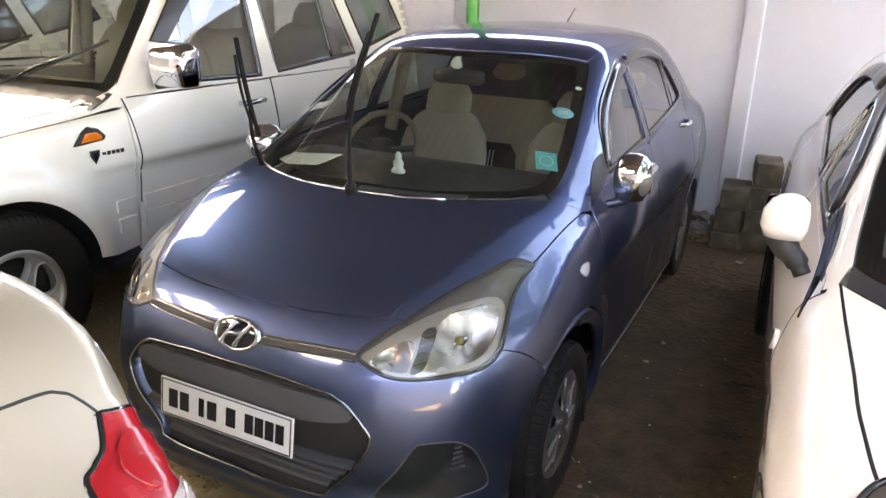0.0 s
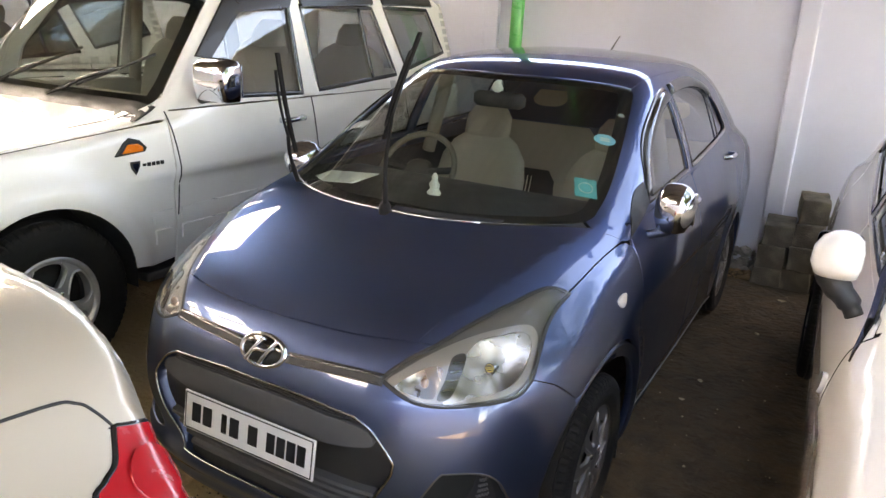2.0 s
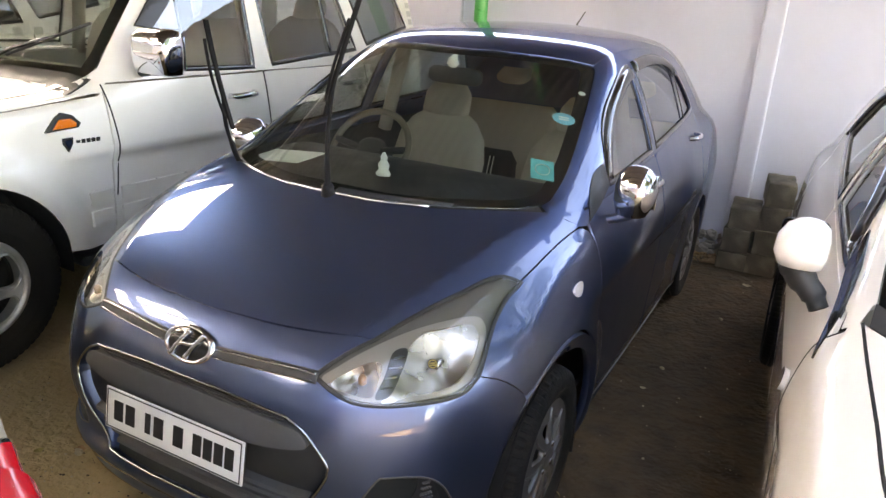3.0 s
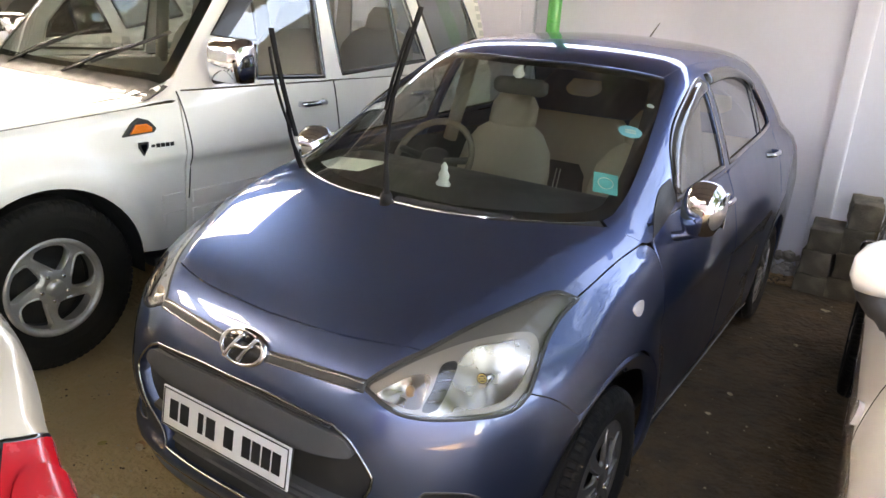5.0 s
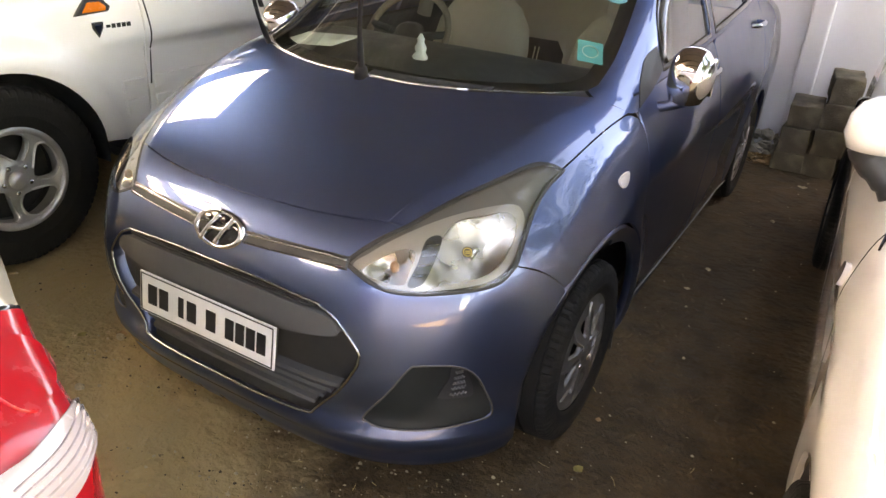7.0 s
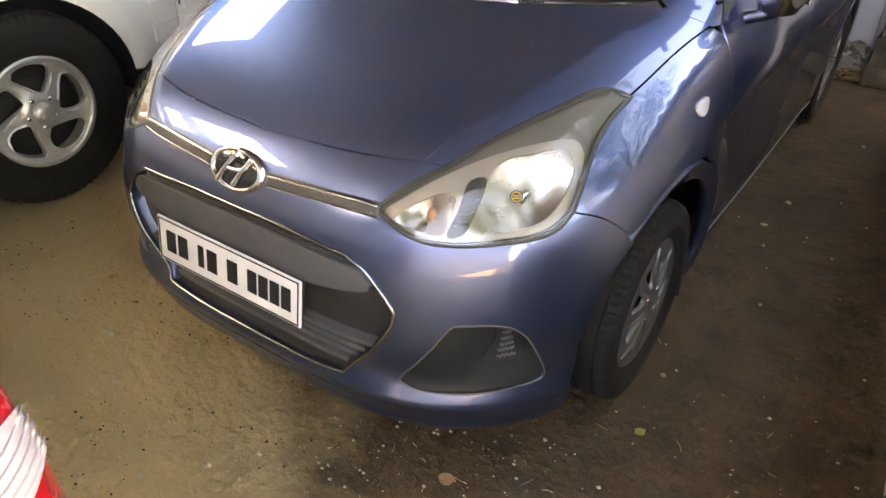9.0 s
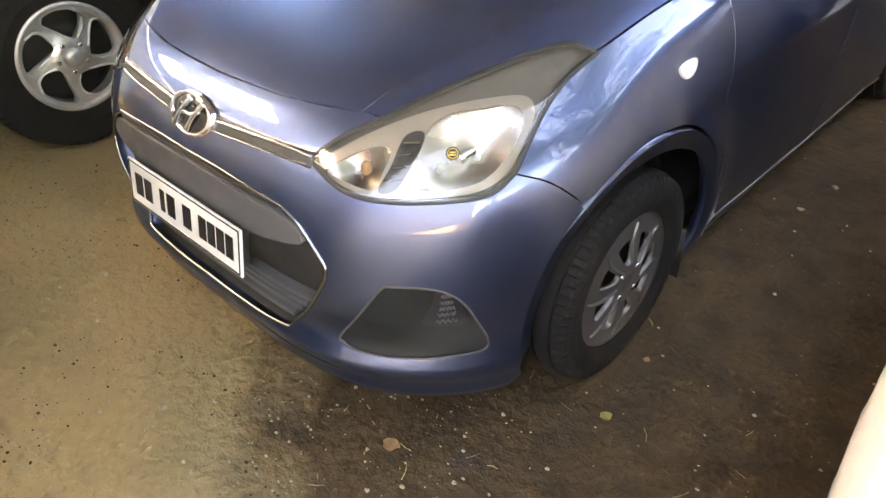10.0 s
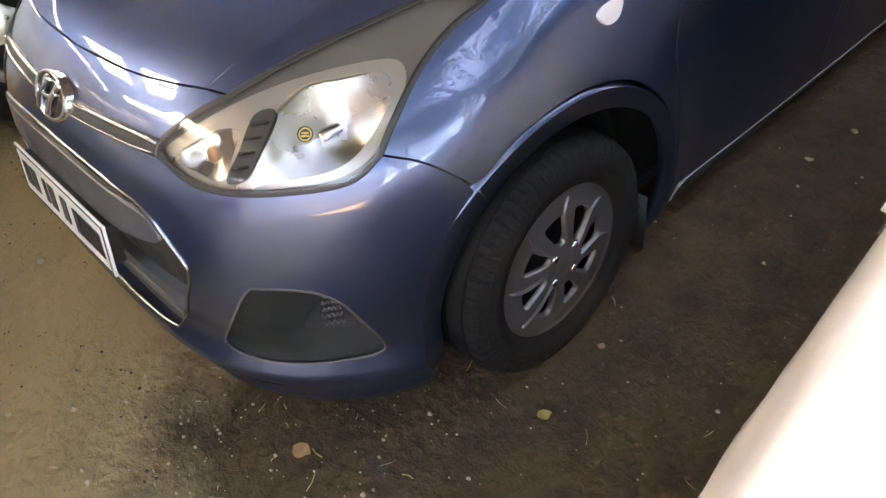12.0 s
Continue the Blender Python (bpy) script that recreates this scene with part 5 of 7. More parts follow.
    # loose things behind the screen
    idol = mesh_part("dashboard_figurine", *blob([(0.990, 0.014, 0.266, 0.026, 0.016), (0.998, 0.014, 0.266, 0.030, 0.018), (1.012, 0.014, 0.268, 0.018, 0.012), (1.028, 0.014, 0.268, 0.024, 0.010), (1.045, 0.014, 0.268, 0.011, 0.009), (1.056, 0.014, 0.268, 0.014, 0.010), (1.072, 0.014, 0.268, 0.004, 0.004)], 14, 2), PAPER, None)
    tagged(idol, "small pale seated figurine on the dashboard", "figurine")
    sheet = mesh_part("paper_sheet", *ribbon([(-0.50, 0.22, 0.995), (-0.42, 0.24, 0.998), (-0.30, 0.27, 1.002)], (0.02, 0.06, 0.012), (0, 0, 0.002)), PAPER, None, smooth=False)
    tagged(sheet, "white paper lying on the dashboard", "paper")
    charm = mesh_part("mirror_charm", *blob([(1.335, 0.0, 0.775, 0.012, 0.006), (1.35, 0.0, 0.775, 0.028, 0.008), (1.37, -0.004, 0.78, 0.02, 0.008), (1.385, 0.004, 0.785, 0.008, 0.005)], 12, 2), PAPER, None)
    tagged(charm, "small white ornament hung by the mirror", "ornament")
    return car


blue_car()

# ---- the white off-road car ----
S_SIDE = spline((0.2, 0.80), (0.45, 0.862), (0.7, 0.874), (0.95, 0.870), (1.1, 0.855), (1.2, 0.838), (1.3, 0.82))
S_HOOD = spline((-0.9, 0.95), (-0.6, 1.03), (-0.2, 1.075), (0.2, 1.105), (0.6, 1.135), (1.0, 1.16), (3.5, 1.17))
S_ROOF = spline((0.8, 1.66), (1.1, 1.735), (1.5, 1.79), (2.2, 1.83), (3.0, 1.845), (3.6, 1.84))


def suv_body(x, y, z):
    x = np.abs(x)
    flare = 0
    for c in (0.0, 2.68):
        r = np.hypot(y - c, z - 0.36)
        flare = flare + 0.055 * np.exp(-((r - 0.47) / 0.085) ** 2)
    side = x - S_SIDE(z) - flare
    front = -0.86 + 0.35 * x ** 4 + 0.3 * (z - 0.7) ** 2 - y
    top = z - S_HOOD(y) + 0.10 * x ** 4
    low = smax(smax(smax(front, top, 0.06), side, 0.045), smax(y - 3.6, 0.25 - z, 0.05), 0.04)
    screen = (0.56 + 0.88 * (z - 1.14) + 0.12 * x * x - y) / 1.35
    flank = x - 0.842 + (z - 1.14) * 0.235
    roof = z - S_ROOF(y) + 0.07 * x * x
    back = y - 3.62 + 0.12 * (z - 1)
    high = smax(smax(smax(screen, roof, 0.03), flank, 0.05), smax(back, 0.8 - z, 0.05), 0.05)
    return smin(low, high, 0.02)


def line2(x, *yz):
    return np.array([(x, y, z) for y, z in yz])


def straight(*pts, n=8):
    """A polygon's sides, each in n pieces."""
    p = np.array(pts, float)
    return np.vstack([[a + (b - a) * i / n for i in range(n)] for a, b in zip(p, np.roll(p, -1, 0))])


def suv():
    f = suv_body
    car = thing("off_road_car", "white off-road car with roof rails and chrome mirrors", "car", pose(-2.39, -0.33, 0))
    side, over = View(88, 6), View(0, 50)
    snp = lambda q: snap(f, side, q)
    zb = 1.145
    arch = arc(0, 0.36, 0.425, 8, 172, 24, 0.9)
    fender = np.vstack([[(0.87, 0.684, z) for z in np.linspace(1.10, 0.40, 12)], [(0.87, 0.52, 0.40)], arch, [(0.87, -0.6, 0.45), (0.87, -0.75, 0.6), (0.87, -0.7, 0.9)], [(0.8, y, float(S_HOOD(y)) - 0.062) for y in np.linspace(-0.6, 0.66, 12)]])
    panel("front_fender", f, side, fender, CREAM, car, both=True, gap=0.002, step=0.04)
    gapx = lambda y: 0.765 - 0.06 * (y + 0.6) / 1.3
    hood = np.vstack([[(x, -0.72, 1) for x in np.linspace(0, 0.76, 8)], [(gapx(y), y, 1.1) for y in np.linspace(-0.6, 0.60, 10)], [(0.45, 0.53, 1.1), (0.0, 0.50, 1.1)]])
    panel("hood", f, TOP, np.vstack([hood, flip_x(hood[1:-1])]), CREAM, car, gap=0.003, step=0.06)
    shoulder = np.vstack([[(gapx(y), y, 1.1) for y in np.linspace(-0.6, 0.60, 10)], [(0.75, 0.66, 1.13)], [(0.80, y, float(S_HOOD(y)) - 0.062) for y in np.linspace(0.66, -0.6, 12)]])
    panel("fender_top", f, View(45, 55), shoulder, CREAM, car, both=True, step=0.04)
    corner = ((0.695, 0.575, 1.11), (0.80, 0.60, 1.07), (0.845, 0.68, 1.09), (0.83, 0.72, 1.13), (0.80, 0.74, 1.20), (0.765, 0.665, 1.155))
    panel("pillar_base", f, View(45, 50), snap(f, View(45, 50), straight(*corner, n=4)), CREAM, car, both=True, step=0.02, rim=0.008, lift=-0.003)
    panel("front_panel", f, FRONT, straight((-0.8, -0.8, 0.4), (0.8, -0.8, 0.4), (0.78, -0.8, 0.95), (-0.78, -0.8, 0.95)), CREAM, car, step=0.08)
    win_f = snp(straight((0.8, 0.97, 1.175), (0.78, 1.00, 1.34), (0.71, 1.225, 1.632), (0.71, 1.70, 1.64), (0.82, 1.685, 1.155)))
    win_r = snp(straight((0.82, 1.84, 1.165), (0.71, 1.80, 1.645), (0.71, 2.53, 1.655), (0.80, 2.70, 1.22)))
    win_q = snp(straight((0.8, 2.84, 1.25), (0.71, 2.67, 1.662), (0.71, 3.24, 1.665), (0.78, 3.40, 1.36)))
    for nm, a, b, hole in (("front_door", 0.69, 1.745, win_f), ("rear_door", 1.755, 2.76, win_r)):
        ring = straight((0.85, a, 1.13), (0.85, a, 0.33), (0.85, b, 0.33), (0.85, b, 1.13), n=12)
        if nm == "rear_door":
            ring = np.vstack([straight((0.85, a, 1.13), (0.85, a, 0.33), (0.85, 2.2, 0.33), n=12)[:24], arc(2.68, 0.36, 0.425, 172, 80, 14, 0.9), [(0.85, b, z) for z in np.linspace(0.8, 1.13, 8)], [(0.82, y, 1.13) for y in np.linspace(b, a, 10)[:-1]]])
        doors = panel(nm, f, side, ring, CREAM, car, both=True, gap=0.0025, step=0.05)
        for s, d in ((1, doors[0]), (-1, doors[1])):
            y, z = (b - 0.20, 1.02)
            x0 = float(snp([(0.9, y, z)])[0][0])
            mesh_part("door_handle", *tube([(s * (x0 + 0.0), y - 0.10, z), (s * (x0 + 0.035), y - 0.08, z), (s * (x0 + 0.038), y + 0.07, z + 0.004), (s * x0, y + 0.09, z + 0.004)], 0.016, 10), CHROME, d, label="chrome door handle")
            mesh_part("handle_recess", *[(lambda v, q: ([(s * (x0 + 0.001) + p[0] * 0.004, y + 0.045 * p[1], z - 0.07 + 0.03 * p[2]) for p in v], q))(*lathe([(1, 0.01), (1, 0.9), (-1, 1.0)], 20))][0], PLASTIC, d)
            for k, (z0, z1) in enumerate(((0.60, 0.66), (0.50, 0.57))):
                ya, yb = a + 0.03, b - 0.03 if nm == "front_door" else 2.2
                panel("lower_moulding", f, View(88 * s, 6), straight((0.87 * s, ya, z0), (0.87 * s, yb, z0), (0.87 * s, yb, z1), (0.87 * s, ya, z1), n=10), CREAM, d, lift=0.012, rim=0.014, step=0.05)
    for k, (z0, z1) in enumerate(((0.60, 0.66), (0.50, 0.57))):
        panel("fender_moulding", f, side, straight((0.87, 0.55, z0), (0.87, 0.665, z0), (0.87, 0.665, z1), (0.87, 0.55, z1), n=6), CREAM, car, lift=0.012, rim=0.014, step=0.04, both=True)
    quarter = np.vstack([[(0.85, 2.768, z) for z in np.linspace(1.13, 0.8, 8)], arc(2.68, 0.36, 0.425, 78, 5, 14, 0.9), [(0.85, 3.45, 0.4), (0.85, 3.5, 0.7), (0.85, 3.52, 1.13)]])
    panel("rear_quarter", f, side, quarter, CREAM, car, both=True, gap=0.002, step=0.05)
    frame_ring = np.vstack([snap(f, View(60, 20), catmull([(0.815, 0.66, 1.15), (0.76, 0.90, 1.43), (0.705, 1.12, 1.675)], 8)), snap(f, View(70, 30), catmull([(0.70, 1.13, 1.70), (0.70, 1.5, 1.74), (0.70, 2.4, 1.775), (0.70, 3.3, 1.785)], 8)), [(0.7, 3.45, 1.70), (0.75, 3.53, 1.4), (0.82, 3.54, 1.137)], [(0.84, y, 1.137) for y in np.linspace(3.4, 0.72, 20)]])
    panel("side_frame", f, side, frame_ring, CREAM, car, holes=[win_f, win_r, win_q], both=True, step=0.05, rim=0.02)
    for nm, w in (("front_window", win_f), ("rear_window", win_r), ("quarter_window", win_q)):
        c = w.mean(0)
        for g in panel(nm, f, side, c + (w - c) * 1.02, SIDE_GLASS, car, both=True, step=0.08, rim=0, lift=-0.012):
            g.visible_shadow = False
        strip("window_seal", f, side, w, 0.026, 0.004, GLOSS_BLACK, car, both=True, closed=True)
    strip("window_post", f, side, catmull([(0.71, 2.38, 1.65), (0.8, 2.42, 1.2)], 8), 0.03, 0.006, GLOSS_BLACK, car, both=True)
    shade = (((0.777, 0.935, 1.375), (0.745, 1.07, 1.52), (0.707, 1.203, 1.661), (0.702, 1.737, 1.697), (0.721, 1.690, 1.632), (0.731, 1.283, 1.591), (0.76, 1.14, 1.47), (0.784, 1.022, 1.364)),
             ((0.705, 1.80, 1.69), (0.70, 2.16, 1.715), (0.694, 2.53, 1.733), (0.71, 2.53, 1.677), (0.715, 2.16, 1.660), (0.719, 1.80, 1.640)),
             ((0.70, 2.64, 1.735), (0.70, 3.0, 1.742), (0.70, 3.28, 1.74), (0.71, 3.30, 1.69), (0.71, 3.0, 1.690), (0.71, 2.66, 1.682)))
    for pts in shade:
        panel("rain_visor", f, side, straight(*pts, n=5), VISOR_DARK, car, both=True, lift=0.022, rim=0.02, step=0.04, label="dark smoked rain visor")
        low_line = pts[len(pts) // 2:]
        strip("visor_edge", f, side, catmull([(x, y, z - 0.004) for x, y, z in low_line], 6), 0.007, 0.024, TRIM, car, both=True)
    scr = np.vstack([[(x, 0.56 + 0.12 * x * x + 0.02, 1.16) for x in np.linspace(0, 0.78, 8)], [(0.78, 0.72, 1.22), (0.725, 0.98, 1.52), (0.69, 1.09, 1.655)], [(x, 1.08, 1.68) for x in np.linspace(0.6, 0, 7)]])
    ring = np.vstack([scr, flip_x(scr[1:-1])])
    c = ring.mean(0)
    glass_ = panel("windscreen", f, over, ring, SCREEN, car, step=0.08, rim=0.004)[0]
    glass_.visible_shadow = False
    panel("screen_border", f, over, ring, GLOSS_BLACK, car, holes=[c + (ring - c) * [0.92, 0.86, 0.86]], step=0.06, rim=0, lift=-0.008)
    cow = np.vstack([[(x, 0.50 + 0.06 * x * x, 1.1) for x in np.linspace(0, 0.79, 8)], [(x, 0.59 + 0.12 * x * x, 1.16) for x in np.linspace(0.80, 0, 8)]])
    panel("cowl_cover", f, TOP, np.vstack([cow, flip_x(cow[1:-1])]), PLASTIC, car, step=0.05)
    roof_r = np.vstack([[(x, 1.10, 1.69) for x in np.linspace(0, 0.66, 8)], [(0.69, 1.14, 1.7), (0.695, 1.5, 1.74), (0.695, 2.4, 1.77), (0.695, 3.3, 1.78), (0.66, 3.46, 1.78), (0, 3.5, 1.8)]])
    panel("roof", f, TOP, np.vstack([roof_r, flip_x(roof_r[1:-1])]), CREAM, car, step=0.08, rim=0.0)
    panel("tailgate", f, View(180), straight((-0.8, 3.6, 0.4), (0.8, 3.6, 0.4), (0.82, 3.6, 1.1), (0.68, 3.6, 1.72), (-0.68, 3.6, 1.72), (-0.82, 3.6, 1.1)), CREAM, car, holes=[straight((-0.62, 3.6, 1.2), (0.62, 3.6, 1.2), (0.56, 3.6, 1.62), (-0.56, 3.6, 1.62))], step=0.1)
    panel("rear_screen", f, View(180), straight((-0.63, 3.6, 1.19), (0.63, 3.6, 1.19), (0.57, 3.6, 1.63), (-0.57, 3.6, 1.63)), SIDE_GLASS, car, step=0.2, rim=0, lift=-0.01)
    for y in (0.687, 1.75, 2.764):
        seam_line(f, side, line2(0.85, *[(y + (0.03 * math.sin((1.14 - z) * 5) if y < 1 else 0), z) for z in np.linspace(1.13, 0.62 if y < 1 else 0.8, 14)]), car, True, 0.008)
    seam_line(f, View(30, 60), [(gapx(y), y, 1.1) for y in np.linspace(-0.6, 0.6, 14)], car, True, 0.008)
    # pale grey blocks of a worn graphic on the rear side
    GRAPHIC = material("grey_graphic", (0.50, 0.48, 0.45), 0.4, coat=0.5, vary=0.05)
    rnd = random.Random(4)
    decal = new("side_graphic")
    decal.parent = car
    for i in range(5):
        for j in range(9):
            if rnd.random() < 0.72:
                y0, z0 = 2.60 + 0.085 * i + 0.02 * j, 0.98 + 0.085 * j
                if z0 < 1.16 or (y0 > 3.40 + 0.3 * (1.36 - z0)) or (z0 < 1.64 and 2.70 > y0 > 2.62):
                    w = 0.03 + 0.012 * rnd.random()
                    q = straight((0.8, y0 - w, z0 - 0.03), (0.8, y0 + w, z0 - 0.03), (0.8, y0 + w, z0 + 0.03), (0.8, y0 - w, z0 + 0.03), n=2)
                    panel("graphic_block", f, side, q, GRAPHIC, decal, lift=0.002, rim=0, step=0.04)
    for i in range(8):
        z0 = 1.20 + 0.06 * i
        q = straight((0.8, 3.47 - 0.12 * (z0 - 1.2), z0), (0.8, 3.54 - 0.12 * (z0 - 1.2), z0), (0.8, 3.54 - 0.12 * (z0 - 1.2), z0 + 0.04), (0.8, 3.47 - 0.12 * (z0 - 1.2), z0 + 0.04), n=2)
        panel("graphic_block", f, side, q, GRAPHIC, decal, lift=0.002, rim=0, step=0.04)
    # side repeater and badge shapes
    p0 = snp([(0.9, 0.455, 0.985)])[0]
    rep = slab([(-0.085, -0.03), (0.075, -0.022), (0.088, -0.002), (0.05, 0.035), (0.0, 0.05), (-0.03, 0.03)], 0.02, "x", 0.005)
    bmesh.ops.translate(rep, vec=(p0[0] - 0.006, p0[1], p0[2]), verts=rep.verts)
    r = part("side_repeater", rep, GREY_PLASTIC, car, "amber repeater in a grey bezel")
    lens = slab([(-0.05, -0.018), (0.06, -0.016), (0.062, 0.002), (0.035, 0.022), (-0.02, 0.022)], 0.01, "x", 0.004)
    bmesh.ops.translate(lens, vec=(p0[0] + 0.010, p0[1], p0[2]), verts=lens.verts)
    part("amber_lens", lens, AMBER, r)
    badge = new("badge")
    on = lambda y, z: float(snp([(0.9, y, z)])[0][0])
    by, bz = p0[1] + 0.005, p0[2] - 0.085
    bx = max(on(by, bz + 0.028), on(by, bz - 0.035))
    badge.parent = car
    tagged(badge, "small grey shield badge with bars for lettering")
    shield = slab([(0.0, -0.035), (0.024, 0.002), (0.026, 0.028), (-0.026, 0.028), (-0.024, 0.002)], 0.006, "x", 0.001)
    bmesh.ops.translate(shield, vec=(bx, by, bz), verts=shield.verts)
    part("shield", shield, GREY_PLASTIC, badge)
    inner = slab([(0.0, -0.022), (0.014, 0.002), (0.016, 0.018), (-0.016, 0.018), (-0.014, 0.002)], 0.003, "x")
    bmesh.ops.translate(inner, vec=(bx + 0.005, by, bz), verts=inner.verts)
    part("shield_field", inner, CHROME, badge)
    for i in range(5):
        part("bar", box((0.006, 0.017, 0.018 if i else 0.012), (on(by + 0.05 + 0.024 * i, bz) + 0.002, by + 0.05 + 0.024 * i, bz + 0.006), 0.001), GREY_PLASTIC, badge)
    # mirrors, rails, wheels
    for s in (1, -1):
        mir = new("wing_mirror")
        mir.parent = car
        mir.matrix_basis = pose(s * 0.985, 0.90, 1.275)
        tagged(mir, "large square chrome wing mirror")
        mesh_part("mirror_cap", *blob([(-0.10, 0, 0, 0.095, 0.04), (-0.09, 0, -0.01, 0.115, 0.065), (0, 0, -0.015, 0.12, 0.075), (0.07, 0, -0.012, 0.118, 0.07), (0.095, 0, -0.005, 0.105, 0.05), (0.105, 0, 0, 0.07, 0.03)], 36, 4.0), CHROME, mir)
        part("mirror_glass", box((0.19, 0.006, 0.16), (0, 0.062, 0), 0.002), CHROME, mir)
        mesh_part("mirror_foot", *tube([(-s * 0.15, 0.02, -0.10), (-s * 0.08, 0.01, -0.085), (0, 0, -0.08)], 0.028, 10), PLASTIC, mir)
        rails = new("roof_rail")
        rails.parent = car
        zr = lambda y: float(S_ROOF(y)) - 0.07 * 0.6 ** 2
        mesh_part("rail_bar", *tube(catmull([(s * 0.62, 0.95, zr(1.2) - 0.02), (s * 0.615, 1.1, zr(1.2) + 0.055), (s * 0.61, 1.5, zr(1.5) + 0.075), (s * 0.61, 2.4, zr(2.4) + 0.08), (s * 0.61, 3.0, zr(3.0) + 0.07), (s * 0.615, 3.15, zr(3.2) - 0.01)], 6), 0.017, 10), GREY_PLASTIC, rails)
        for y in (1.15, 2.0, 2.95):
            mesh_part("rail_foot", *blob([(zr(y) - 0.02, s * 0.615, y, 0.025, 0.085), (zr(y) + 0.035, s * 0.612, y + 0.02, 0.022, 0.06), (zr(y) + 0.08, s * 0.61, y + 0.04, 0.018, 0.04)], 16, 3), PLASTIC, rails)
    for y in (0.0, 2.68):
        for s in (1, -1):
            wheel(car, (s * 0.80, y, 0.366), s, 0.366, 0.235, 0.213, "alloy")
            v, q = lathe([(s * 0.4, 0.44), (s * 0.885, 0.432)], 36, "x", -0.1, math.pi + 0.1)
            mesh_part("wheel_housing", [(a, b + y, c + 0.36) for a, b, c in v], q, DARK, car)
            part("housing_back", box((0.02, 0.85, 0.6), (s * 0.42, y, 0.55), 0), DARK, car)
    part("floor_pan", box((1.4, 3.8, 0.1), (0, 1.5, 0.42), 0.02), DARK, car)
    part("engine_block", box((1.2, 1.1, 0.5), (0, -0.1, 0.7), 0.05), DARK, car)
    part("sill_step", box((0.12, 1.75, 0.05), (0.84, 1.35, 0.35), 0.015), PLASTIC, car)
    mesh_part("dashboard", *ribbon([(0, 0.62, 1.12), (0, 0.95, 1.15), (0, 1.08, 1.10), (0, 1.12, 0.7)], (0.72, 0, 0), (0, 0, -0.03)), LINER, car)
    for x in (-0.4, 0.4):
        st = seat(car, x, 1.42, 0.68, 14, 0.52, "beige fabric front seat")
        seat(car, x, 2.25, 0.68, 16, 0.60, "beige fabric rear seat")
    mesh_part("headlining", *ribbon([(0, y, float(S_ROOF(y)) - 0.09) for y in np.linspace(1.15, 3.4, 10)], (0.66, 0, 0), (0, 0, 0.01)), LINER, car)
    for s in (1, -1):
        part("door_lining", box((0.04, 2.6, 0.6), (s * 0.76, 2.0, 0.82), 0.01), LINER, car)
        mesh_part("pillar_trim", *tube([(s * 0.77, 1.77, 1.1), (s * 0.66, 1.75, 1.66)], 0.04, 8), LINER, car)
    for a, b in (((0.1, 0.57, 1.15), (0.52, 0.74, 1.32)), ((-0.45, 0.59, 1.15), (-0.05, 0.74, 1.32))):
        wp = new("wiper")
        wp.parent = car
        mesh_part("arm", *tube([a, tuple(np.array(a) * 0.5 + np.array(b) * 0.5 + [0, -0.015, 0.012]), b], [0.012, 0.009, 0.006], 8), GLOSS_BLACK, wp)
        mesh_part("blade", *tube([tuple(np.array(b) + [-0.25, -0.115, -0.11]), b, tuple(np.array(b) + [0.14, 0.06, 0.06])], 0.008, 6), PLASTIC, wp)
    mesh_part("aerial", *tube([(0.45, 1.13, 1.72), (0.50, 1.0, 1.85)], 0.003, 6), PLASTIC, car)
    return car


other = copy_thing(suv(), pose(-4.95, -1.0, 0))
tagged(other, "second white off-road car parked behind the first", "car")

# ---- the white compact car beside the gap ----
def white_body(x, y, z):
    r = np.hypot(y, z - 0.29)
    return blue_body(np.abs(x) - 0.018 * np.exp(-((r - 0.40) / 0.10) ** 2), y - 0.10, z - 0.025, 0.0)


